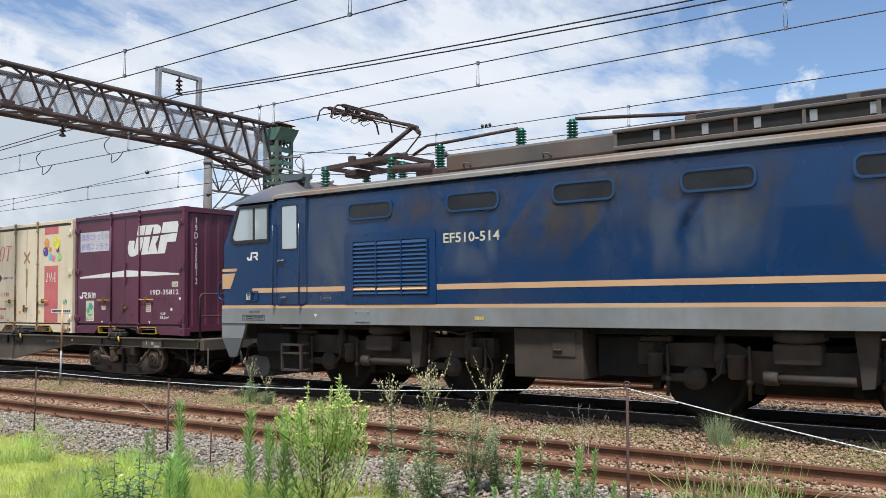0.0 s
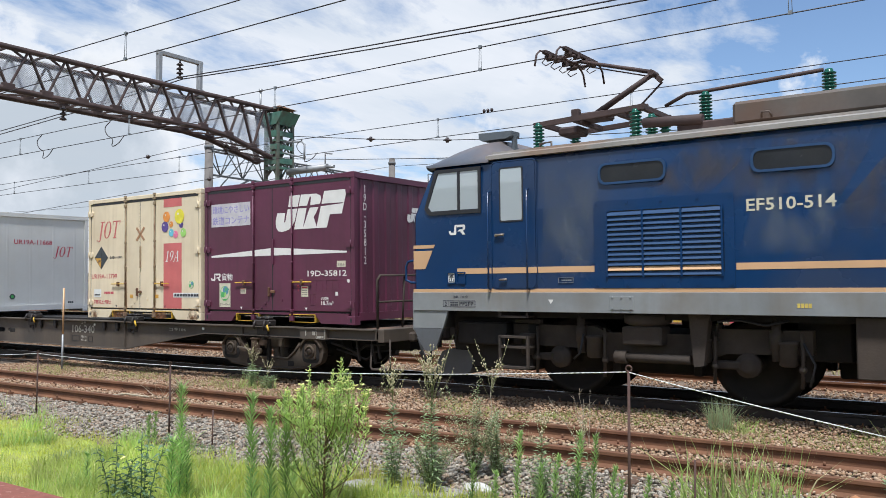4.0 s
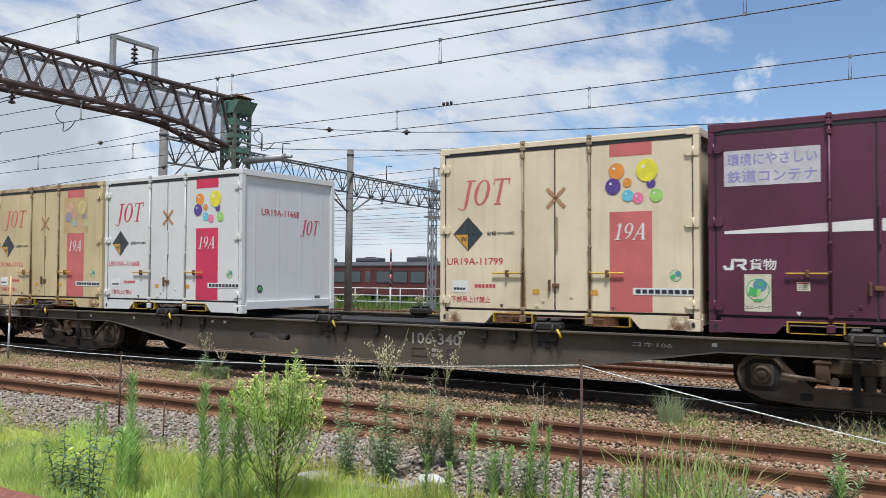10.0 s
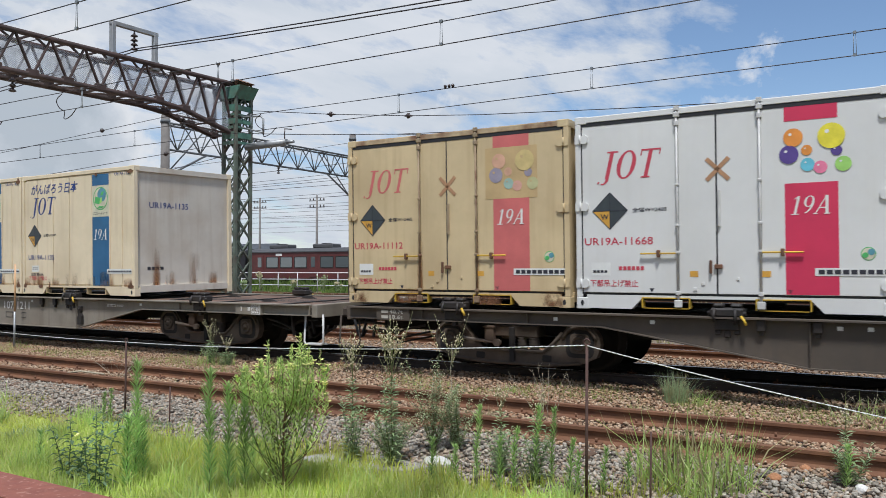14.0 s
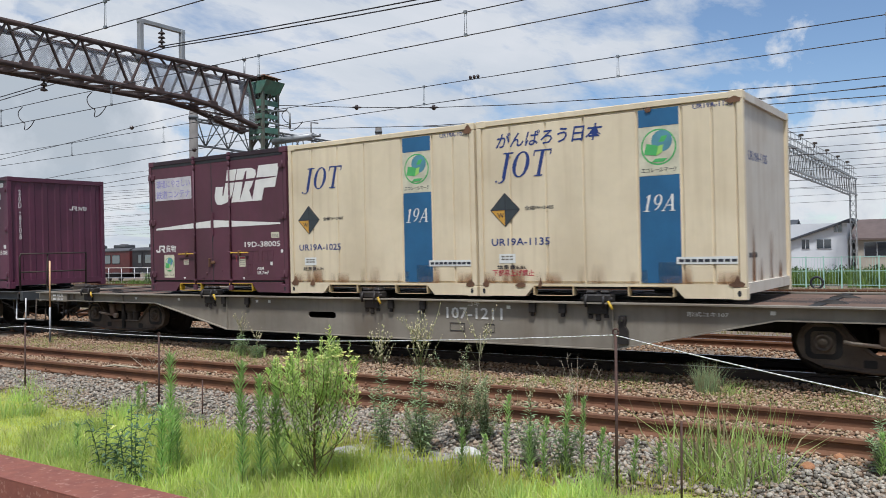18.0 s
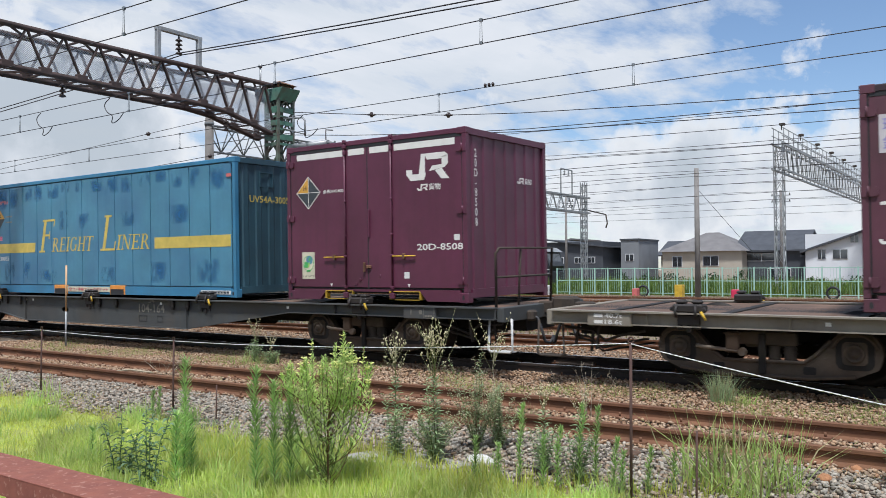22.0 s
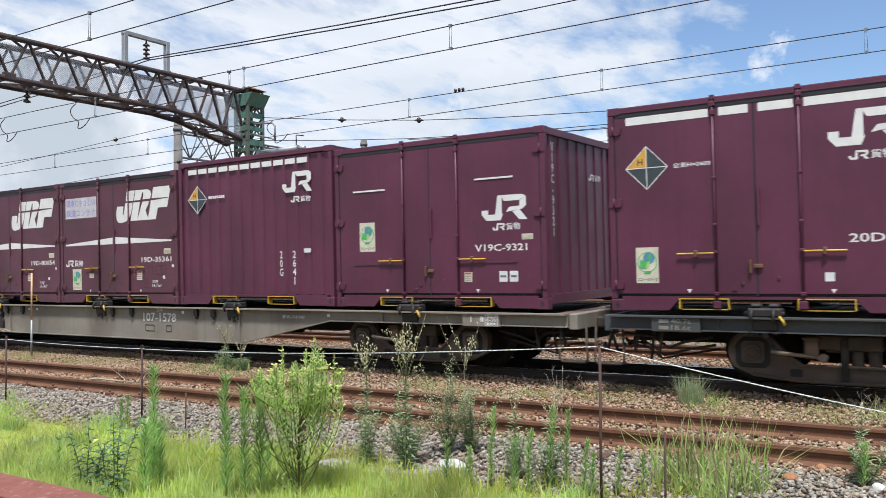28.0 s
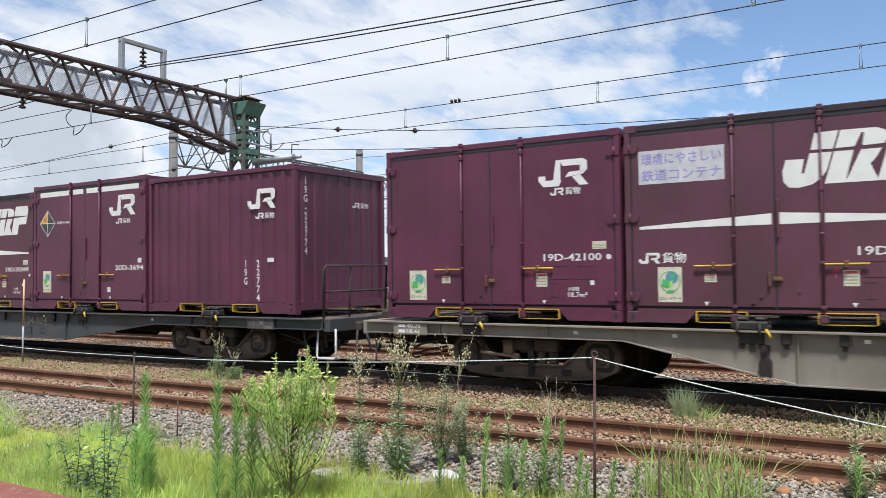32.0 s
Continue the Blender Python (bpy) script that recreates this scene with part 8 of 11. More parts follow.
        for yy in (y0 - 0.075, y0 + 0.66):
            prism(bm, [(GX - 0.06, 6.97), (GX + 0.13, 6.60), (GX + 0.62, 6.60), (GX + 0.88, 6.97)], "y", yy, yy + 0.02)
        for xa, xb in ((GX - 0.06, GX + 0.13), (GX + 0.88, GX + 0.62)):
            v = [bm.verts.new(q) for q in ((xa, y0 - 0.055, 6.97), (xb, y0 - 0.055, 6.60), (xb, y0 + 0.66, 6.60), (xa, y0 + 0.66, 6.97))]
            bm.faces.new(v)
        for xx in (GX + 0.0, GX + 0.3, GX + 0.6, GX + 0.8):
            tube(bm, (xx, y0 - 0.075, 6.92), (xx, y0 - 0.09, 6.92), 0.015, 6)
        part("tower_head", bm, M_TRUSS_G, g, "green flared tower head of bolted plates")
        bm = B()
        prism(bm, [(GX - 0.45, 7.0), (GX - 0.45, 6.86), (GX - 0.02, 6.55), (GX + 0.12, 6.55), (GX + 0.02, 7.0)], "y", y0 + 0.05, y0 + 0.5)
        part("tower_gusset", bm, M_UNDER2, g, "dark gusset under the truss end")
        bm = B()
        for q in (0, 1):
            for w2 in (0, 1):
                bar(bm, (GX + 0.12 + 0.5 * q, y0 + 0.6 * w2, 6.95), (GX + 0.12 + 0.5 * q, y0 + 0.6 * w2, 7.12), 0.05, 0.05)
        b4 = [bm.verts.new(q) for q in ((GX + 0.02, y0 - 0.1, 7.11), (GX + 0.74, y0 - 0.1, 7.11), (GX + 0.74, y0 + 0.7, 7.11), (GX + 0.02, y0 + 0.7, 7.11))]
        tip = bm.verts.new((GX + 0.38, y0 + 0.3, 7.27))
        bm.faces.new(b4)
        for q in range(4):
            bm.faces.new((b4[q], b4[(q + 1) % 4], tip))
        part("tower_cap", bm, M_RUSTY, g, "rusty pyramid cap")
    bm = B()
    tube(bm, (GX - 0.1, 17.3, 7.0), (GX - 0.1, 17.3, 7.68), 0.03, 8)
    tube(bm, (GX - 0.1, 17.3, 7.68), (GX - 0.1, 17.3, 7.77), 0.06, 8)
    part("pin_insulator", bm, M_GALV, g)
    # upper portal that carries the feeder
    for y in (13.58, 14.92):
        bm = B()
        box(bm, GX - 0.07, GX + 0.07, y - 0.06, y + 0.06, 7.0, 8.02, 0.01)
        prism(bm, [(y - 0.14, 7.0), (y + 0.14, 7.0), (y + 0.14, 7.10), (y + 0.06, 7.24), (y - 0.06, 7.24), (y - 0.14, 7.10)], "x", GX - 0.10, GX + 0.10)
        part("portal_post", bm, M_GALV, g, "grey steel post")
    bm = B()
    box(bm, GX - 0.06, GX + 0.06, 13.5, 15.0, 7.95, 8.06, 0.01)
    part("portal_beam", bm, M_GALV, g)
    bm = B()
    disc_insulator(bm, (GX, 14.25, 7.9), 4, 0.10, 0.12)
    tube(bm, (GX, 14.25, 7.95), (GX, 14.25, 7.9), 0.02, 6)
    part("insulator", bm, M_INSUL, g)
    bm = B()
    tube(bm, (GX - 0.35, 15.75, 7.12), (GX + 0.35, 15.85, 7.16), 0.05, 8)
    tube(bm, (GX - 0.1, 15.78, 7.12), (GX + 0.1, 15.82, 7.16), 0.075, 8)
    part("end_clamp", bm, M_UNDER, g)
    for y in (10.9, 15.9):
        bm = B()
        disc_insulator(bm, (GX, y, low(y) - 0.04), 3, 0.09, 0.12)
        part("insulator", bm, M_INSUL, g)
    # side arms off the tower
    bm = B()
    pipe(bm, [(GX + 0.7, 17.5, 6.05), (GX + 1.5, 17.5, 6.0), (GX + 1.6, 17.5, 5.9), (GX + 1.6, 17.5, 5.45)], 0.03, 7)
    pipe(bm, [(GX + 0.7, 17.5, 5.75), (GX + 1.6, 17.5, 5.5)], 0.025, 6)
    part("side_arm", bm, M_GALV, g)
    bm = B()
    tube(bm, (GX + 0.65, 17.75, 5.18), (GX + 2.2, 17.85, 5.22), 0.10, 12)
    tube(bm, (GX + 2.2, 17.85, 5.22), (GX + 2.45, 17.87, 5.22), 0.05, 10)
    part("tension_balancer", bm, M_GALV, g, "grey cylinder of the wire tensioner")


def pipe_truss(g, x, y0, y1, zt, zb, n, mat, w_=0.5):
    """A light triangular truss from y0 to y1."""
    bm = B()
    for xx, z in ((x - w_ / 2, zt), (x + w_ / 2, zt), (x, zb)):
        tube(bm, (xx, y0, z), (xx, y1, z), 0.045, 8)
    part("chord", bm, mat, g)
    for k in range(n):
        a, b = y0 + (y1 - y0) * k / n, y0 + (y1 - y0) * (k + 1) / n
        m_ = (a + b) / 2
        bm = B()
        for xx in (x - w_ / 2, x + w_ / 2):
            tube(bm, (xx, a, zt), (x, m_, zb), 0.026, 6)
            tube(bm, (x, m_, zb), (xx, b, zt), 0.026, 6)
        tube(bm, (x - w_ / 2, a, zt), (x + w_ / 2, a, zt), 0.022, 6)
        part("lacing_bar", bm, mat, g)


def second_gantry():
    g = thing("catenary_gantry", "grey pipe-truss gantry on concrete poles", "gantry")
    X2 = -27.8
    for y, zt in ((22.4, 7.85), (34.6, 8.75)):
        bm = B()
        tube(bm, (X2, y, -0.3), (X2, y, zt), 0.21, 16, 0.17)
        pole = part("concrete_pole", bm, M_CONC_DARK, g, "weathered concrete pole")
        bm = B()
        tube(bm, (X2, y, zt - 0.32), (X2, y, zt - 0.20), 0.20, 16)
        part("pole_band", bm, M_YARD_STEEL, pole)
    pipe_truss(g, X2, 22.4, 34.6, 7.5, 6.45, 10, M_YARD_STEEL)
    pipe_truss(g, X2, 34.6, 44.3, 7.4, 6.3, 8, M_YARD_STEEL)
    bm = B()
    for y0, y1 in ((22.4, 24.6), (34.6, 32.5), (34.6, 36.7)):
        tube(bm, (X2, y0, 5.3), (X2, y1, 6.45), 0.045, 8)
        tube(bm, (X2 - 0.1, y0, 5.3), (X2 - 0.25, y1, 7.45), 0.03, 8)
    part("knee_brace", bm, M_YARD_STEEL, g)
    for y in (25.5, 29.0, 37.5):
        bm = B()
        disc_insulator(bm, (X2, y, 6.45), 3, 0.09, 0.12)
        pipe(bm, [(X2, y + 0.4, 7.5), (X2, y + 0.4, 8.3), (X2, y + 0.9, 8.35)], 0.03, 6)
        part("insulator", bm, M_INSUL, g)


def far_gantry(x, ya, yb, zleg, zt, zb, walkway, label):
    g = thing("catenary_gantry", label, "gantry")
    for y in (ya, yb):
        bm = B()
        s = 0.26 if walkway else 0.19
        lattice(bm, [(x - s, y - s), (x + s, y - s), (x + s, y + s), (x - s, y + s)], -0.2, zleg, 0.9, 0.02, 0.032)
        part("lattice_leg", bm, M_GALV, g, "grey lattice leg")
    n = int((yb - ya) / 1.3)
    for xx in (x - 0.3, x + 0.3):
        bm = B()
        for z in (zt, zb):
            bar(bm, (xx, ya - 0.5, z), (xx, yb + 0.5, z), 0.10, 0.12)
        part("chord", bm, M_GALV, g)
    for k in range(n):
        a, b = ya + (yb - ya) * k / n, ya + (yb - ya) * (k + 1) / n
        bm = B()
        for xx in (x - 0.3, x + 0.3):
            bar(bm, (xx, a, zb), (xx, (a + b) / 2, zt), 0.05, 0.05)
            bar(bm, (xx, (a + b) / 2, zt), (xx, b, zb), 0.05, 0.05)
        bar(bm, (x - 0.3, a, zt), (x + 0.3, a, zt), 0.05, 0.05)
        part("lacing_bar", bm, M_GALV, g)
        if walkway:
            bm = B()
            for xx in (x - 0.3, x + 0.3):
                bar(bm, (xx, a, zt), (xx, a, zt + 1.0), 0.04, 0.04)
            part("rail_post", bm, M_GALV, g)
    if walkway:
        bm = B()
        for xx in (x - 0.3, x + 0.3):
            for dz in (0.5, 1.0):
                bar(bm, (xx, ya - 0.4, zt + dz), (xx, yb + 0.4, zt + dz), 0.04, 0.04)
        part("walkway_rail", bm, M_GALV, g)
        for k in range(0, n, 4):
            y = ya + (yb - ya) * (k + 0.6) / n
            bm = B()
            pipe(bm, [(x, y, zt + 1.0), (x, y, zt + 1.35)], 0.04, 6)
            box(bm, x - 0.12, x + 0.2, y - 0.14, y + 0.14, zt + 1.28, zt + 1.44, 0.03)
            part("floodlight", bm, M_UNDER, g)
    else:
        bm = B()
        bar(bm, (x, yb, zb + 0.3), (x, yb + 4.2, zb + 0.1), 0.08, 0.08)
        pipe(bm, [(x, yb + 4.2, zb + 0.1), (x, yb + 4.5, zb - 0.6), (x, yb + 4.2, zb - 1.0)], 0.06, 6)
        part("bracket_arm", bm, M_UNDER, g)
        for y in (ya + 0.1, ya + (yb - ya) * 0.75):
            bm = B()
            for d in (0, 1.9):
                bar(bm, (x, y + d, zt), (x, y + d, zt + 2.0), 0.08, 0.08)
            bar(bm, (x, y, zt + 2.0), (x, y + 1.9, zt + 2.0), 0.08, 0.08)
            for d in (0.6, 1.3):
                disc_insulator(bm, (x, y + d, zt + 1.95), 3, 0.10, 0.14)
            part("feeder_portal", bm, M_GALV, g)


def wire(name, pts, r, mat, label, category="wire"):
    bm = B()
    pipe(bm, pts, r, 5)
    return solid(name, bm, mat, label, category)


def sagging(y, z_at, dip, x0, span, n_spans, steps=14):
    """Spans between supports that start at x0."""
    pts = []
    for s in range(n_spans):
        for k in range(steps):
            u = k / steps
            pts.append((x0 + (s + u) * span, y, z_at - 4 * dip * u * (1 - u)))
    pts.append((x0 + n_spans * span, y, z_at))
    return pts


def catenary(y, zc, zm, droppers, r=0.009, dip=0.06):
    wire("contact_wire", [(-170, y, zc), (90, y, zc)], r, M_WIRE, "grooved contact wire over the track")
    m_pts = sagging(y, zm + dip * 0.5, dip, GX - 96, 48, 5)
    wire("messenger_wire", m_pts, r, M_WIRE, "stranded wire that carries the contact wire")
    x0 = droppers
    x = x0 - 14 * 4.78
    while x < 40:
        u = ((x - (GX - 96)) / 48) % 1
        zt = zm + dip * 0.5 - 4 * dip * u * (1 - u)
        bm = B()
        for d in (-0.025, 0.025):
            tube(bm, (x + d, y, zc), (x + d * 0.6, y, zt), 0.005, 5)
        box(bm, x - 0.025, x + 0.025, y - 0.02, y + 0.02, zc - 0.01, zc + 0.035)
        box(bm, x - 0.025, x + 0.025, y - 0.02, y + 0.02, zt - 0.02, zt + 0.03)
        solid("dropper", bm, M_WIRE_L, "short grey dropper between two wires", "dropper", "droppers of the overhead line")
        x += 4.78


def net_material():
    m = bpy.data.materials.new("wire_netting")
    m.use_nodes = True
    n, l = m.node_tree.nodes, m.node_tree.links
    b = n["Principled BSDF"]
    b.inputs["Base Color"].default_value = (0.55, 0.57, 0.60, 1)
    b.inputs["Roughness"].default_value = 0.7
    tc = n.new("ShaderNodeTexCoord")
    alphas = []
    for rot in (0.785, -0.785):
        mp = n.new("ShaderNodeMapping")
        mp.inputs["Rotation"].default_value = (rot, 0, 0)
        l.new(tc.outputs["Object"], mp.inputs["Vector"])
        w = n.new("ShaderNodeTexWave")
        w.bands_direction = "Y"
        w.inputs["Scale"].default_value, w.inputs["Distortion"].default_value = 9.0, 1.5
        l.new(mp.outputs[0], w.inputs["Vector"])
        alphas.append(w.outputs["Fac"])
    mx = n.new("ShaderNodeMath")
    mx.operation = "MAXIMUM"
    l.new(alphas[0], mx.inputs[0])
    l.new(alphas[1], mx.inputs[1])
    no = n.new("ShaderNodeTexNoise")
    no.inputs["Scale"].default_value, no.inputs["Detail"].default_value = 1.4, 5.0
    l.new(tc.outputs["Object"], no.inputs["Vector"])
    pw = n.new("ShaderNodeMapRange")
    pw.inputs["From Min"].default_value, pw.inputs["From Max"].default_value = 0.55, 0.9
    l.new(mx.outputs[0], pw.inputs["Value"])
    mu = n.new("ShaderNodeMath")
    mu.operation = "MULTIPLY"
    l.new(pw.outputs[0], mu.inputs[0])
    mr = n.new("ShaderNodeMapRange")
    mr.inputs["From Min"].default_value, mr.inputs["From Max"].default_value = 0.35, 0.62
    mr.inputs["To Min"].default_value, mr.inputs["To Max"].default_value = 0.25, 0.9
    l.new(no.outputs["Fac"], mr.inputs["Value"])
    l.new(mr.outputs[0], mu.inputs[1])
    l.new(mu.outputs[0], b.inputs["Alpha"])
    return m


M_NET = net_material()
M_TOWER = surface("weathered_green_steel", (0.12, 0.15, 0.115), 0.8, vary=0.2, scale=3, dirt=(0.10, 0.055, 0.04), dirt_amount=0.7, dirt_scale=3)
near_gantry()
second_gantry()
far_gantry(-29.0, 44.6, 60.4, 8.4, 7.15, 5.95, False, "grey lattice gantry over the yard sidings")
far_gantry(-12.5, 53.5, 89.0, 9.0, 9.1, 7.55, True, "grey lattice gantry with a railed walkway and floodlights")
catenary(7.66, 5.2, 5.62, -6.84)
catenary(11.2, 5.125, 5.52, -7.19)
catenary(15.6, 5.14, 5.56, -6.4)
for yy, zz in ((28.5, 5.3), (33.0, 5.3), (38.0, 5.3), (43.5, 5.3), (49.5, 5.4), (56.0, 5.4), (63.0, 5.4)):
    wire("contact_wire", [(-200, yy, zz), (120, yy, zz)], 0.011, M_WIRE, "contact wire over the yard")
    wire("messenger_wire", sagging(yy, zz + 1.1, 0.35, -160, 48, 6), 0.011, M_WIRE, "sagging wire over the yard")
for yy, zz, rr in ((36.0, 8.6, 0.012), (45.0, 8.6, 0.014), (46.6, 8.6, 0.014), (58.0, 8.7, 0.014)):
    wire("feeder_wire", sagging(yy, zz, 0.5, -29 - 96, 48, 6), rr, M_WIRE, "feeder cable over the yard")
for dy, dz, dip in ((0.0, 0.0, 0.62), (0.12, -0.02, 0.68)):
    wire("feeder_wire", sagging(14.25 + dy, 7.46 + dz, dip, GX - 96, 48, 5), 0.016, M_WIRE, "thick dark feeder cable, one of a pair")
# the slack wires of the second track, tied off at the tower
for pts, beads in (([(GX + 0.5, 17.8, 6.32), (-16.27, 19.2, 6.2), (-13.73, 19.65, 5.97), (-11.36, 19.65, 5.76), (-7.22, 19.65, 5.50), (-3.64, 19.65, 5.31), (8.0, 19.65, 5.1)], ((1, 0.0), (2, 0.0))),
                   ([(GX + 0.5, 17.8, 5.62), (-17.17, 19.2, 5.66), (-14.13, 19.65, 5.47), (-11.09, 19.65, 5.30), (-7.22, 19.65, 5.19), (-3.64, 19.65, 5.10), (8.0, 19.65, 4.9)], ()),
                   ([(-14.13, 19.68, 5.45), (-11.09, 19.68, 5.23), (-7.22, 19.68, 5.08), (-3.64, 19.68, 4.94), (8.0, 19.68, 4.5)], ()),
                   ([(-46.0, 19.65, 6.0), (-34.94, 19.65, 6.52), (-27.29, 19.65, 6.88), (-23.19, 19.65, 7.06), (-18.6, 17.9, 6.85)], ((1, 0.9),)),
                   ([(-46.0, 19.65, 4.8), (-34.9, 19.65, 5.23), (-27.25, 19.65, 5.55), (-21.46, 19.65, 5.78), (-18.6, 18.2, 5.6)], ((2, 0.5),)),
                   ([(-46.0, 19.65, 4.05), (-29.7, 19.65, 4.79), (-24.65, 19.65, 5.01), (-18.7, 17.9, 5.1)], ())):
    wire("tied_wire", [Vector(q) for q in pts], 0.011, M_WIRE, "slack wire tied off at the green tower")
    for k, u in beads:
        q, d = Vector(pts[k]).lerp(Vector(pts[k + 1]), u), (Vector(pts[k + 1]) - Vector(pts[k])).normalized()
        bm = B()
        lathe(bm, q, d, [(-0.16, 0.015), (-0.10, 0.03), (-0.03, 0.035), (-0.02, 0.085), (0.02, 0.08), (0.03, 0.035), (0.10, 0.03), (0.16, 0.015)], 10)
        solid("strain_insulator", bm, M_INSUL, "small strain insulator in a slack wire", "insulator")
# looped jumpers
def rounded(pts, rounds=3):
    """Corners cut again and again until the wire runs round."""
    pts = [Vector(p) for p in pts]
    for _ in range(rounds):
        cut = [pts[0]]
        for a, b in zip(pts, pts[1:]):
            cut += [a.lerp(b, 0.25), a.lerp(b, 0.75)]
        pts = cut + [pts[-1]]
    return pts


for x, y, z in ((-17.5, 11.2, 5.52), (-15.6, 15.6, 5.56), (-20.5, 11.2, 5.52)):
    bm = B()
    pipe(bm, rounded([(x, y, z), (x - 0.25, y, z - 0.12), (x - 0.1, y, z - 0.34), (x + 0.15, y, z - 0.42), (x + 0.05, y, z - 0.62), (x + 0.35, y, z - 0.56), (x + 0.55, y, z - 0.40)]), 0.011, 5)
    solid("jumper_wire", bm, M_WIRE, "looped jumper between two wires", "wire")
for x in (-5.8, ):
    bm = B()
    for k in (-0.10, 0.0, 0.10):
        lathe(bm, (x - 4.0 + k, 15.6, 5.60), (1, 0, 0), [(-0.03, 0.012), (-0.01, 0.045), (0.02, 0.04), (0.04, 0.012)], 10)
    solid("strain_insulator", bm, M_INSUL, "small strain insulator in a wire", "insulator")

# ---- beyond the train ----
def yard_pole(x, y, h, r=0.15, arms=True):
    p = thing("utility_pole", "weathered concrete pole with cross-arms beside the yard", "pole")
    bm = B()
    tube(bm, (x, y, -0.3), (x, y, h), r, 12, r * 0.75)
    part("shaft", bm, M_CONC_MID, p)
    if arms:
        for z in (h - 0.5, h - 1.1):
            bm = B()
            bar(bm, (x - 0.9, y, z), (x + 0.9, y, z), 0.08, 0.08)
            part("cross_arm", bm, M_GALV, p)
            for d in (-0.8, -0.4, 0.4, 0.8):
                bm = B()
                tube(bm, (x + d, y, z), (x + d, y, z + 0.22), 0.05, 8)
                part("pin_insulator", bm, M_INSUL, p)


def house(x0, x1, y, z1, depth, wall, roof, style, label, windows=(), z0=-0.3):
    hs = thing("house", label, "house", "houses behind the yard")
    bm = B()
    box(bm, x0, x1, y, y + depth, z0, z1)
    part("wall", bm, wall, hs)
    h = (x1 - x0)
    bm = B()
    o = 0.45
    if style == "hip":
        a = [bm.verts.new(p) for p in ((x0 - o, y - o, z1), (x1 + o, y - o, z1), (x1 + o, y + depth + o, z1), (x0 - o, y + depth + o, z1))]
        rz = z1 + 0.26 * depth
        r0, r1 = bm.verts.new((x0 + h * 0.42, y + depth / 2, rz)), bm.verts.new((x1 - h * 0.42, y + depth / 2, rz))
        for f in ((a[0], a[1], r1, r0), (a[1], a[2], r1), (a[2], a[3], r0, r1), (a[3], a[0], r0), (a[3], a[2], a[1], a[0])):
            bm.faces.new(f)
    elif style == "gable":
        rz = z1 + 0.25 * depth
        prism(bm, [(y - o, z1 - 0.05), (y - o, z1 + 0.12), (y + depth / 2, rz + 0.12), (y + depth + o, z1 + 0.12), (y + depth + o, z1 - 0.05), (y + depth / 2, rz - 0.05)], "x", x0 - o, x1 + o)
        prism(bm, [(y, z1), (y + depth / 2, rz - 0.03), (y + depth, z1)], "x", x0 + 0.02, x1 - 0.02)
    elif style == "shed_up":
        prism(bm, [(x0 - o, z1 - 1.9), (x0 - o, z1 - 1.7), (x1 + o, z1 + 0.45), (x1 + o, z1 + 0.25)], "y", y - o, y + depth + o)
    elif style == "shed_down":
        prism(bm, [(x0 - o, z1 + 0.3), (x0 - o, z1 + 0.45), (x1 + o, z1 - 0.55), (x1 + o, z1 - 0.7)], "y", y - o, y + depth + o)
    else:
        box(bm, x0 - 0.1, x1 + 0.1, y - 0.1, y + depth + 0.1, z1, z1 + 0.18)
    part("roof", bm, roof, hs)
    for wx, wz, ww, wh in windows:
        bm = B()
        box(bm, x0 + wx - 0.07, x0 + wx + ww + 0.07, y - 0.05, y, wz - 0.07, wz + wh + 0.07)
        w_ = part("window", bm, M_HOUSE_FRAME, hs, "white-framed window")
        bm = B()
        box(bm, x0 + wx, x0 + wx + ww, y - 0.07, y - 0.04, wz, wz + wh)
        part("pane", bm, M_GLASS_DARK, w_)
        bm = B()
        box(bm, x0 + wx + ww / 2 - 0.03, x0 + wx + ww / 2 + 0.03, y - 0.085, y - 0.05, wz, wz + wh)
        part("mullion", bm, M_HOUSE_FRAME, w_)
    return hs


M_HOUSE_BEIGE = surface("beige_siding", (0.42, 0.37, 0.30), 0.9, vary=0.06, scale=0.6)
M_HOUSE_WHITE = surface("white_siding", (0.66, 0.67, 0.68), 0.85, vary=0.04, scale=0.6)
M_HOUSE_DARK = surface("charcoal_siding", (0.06, 0.065, 0.075), 0.8, vary=0.1, scale=0.6)
M_HOUSE_GREY = surface("grey_siding", (0.20, 0.21, 0.22), 0.85, vary=0.08, scale=0.6)
M_HOUSE_BROWN = surface("brown_roof_tiles", (0.13, 0.095, 0.085), 0.85, vary=0.12, scale=1.0)
M_TILE_DARK = surface("slate_roof_tiles", (0.065, 0.07, 0.08), 0.8, vary=0.15, scale=1.0)
M_TILE_GREY = surface("grey_roof_tiles", (0.17, 0.16, 0.155), 0.85, vary=0.12, scale=1.0)
M_HOUSE_FRAME = surface("window_frame_paint", (0.55, 0.55, 0.55), 0.6, vary=0.05)

HY = 90
house(-33.6, -24.9, HY, 3.35, 8.5, M_HOUSE_BEIGE, M_TILE_GREY, "hip", "beige two-storey house with a grey hip roof", ((1.2, 1.7, 1.0, 1.1), (4.6, 1.8, 1.6, 1.0)))
house(-25.9, -19.4, HY + 2, 3.3, 9.0, M_HOUSE_DARK, M_TILE_DARK, "gable", "dark-roofed house with a band of windows", ((1.0, 2.3, 3.0, 0.7), (3.2, 0.2, 2.2, 1.2)))
house(-19.2, -17.4, HY + 1, 2.6, 6, M_HOUSE_DARK, M_TILE_DARK, "flat", "low dark outbuilding beside a house")
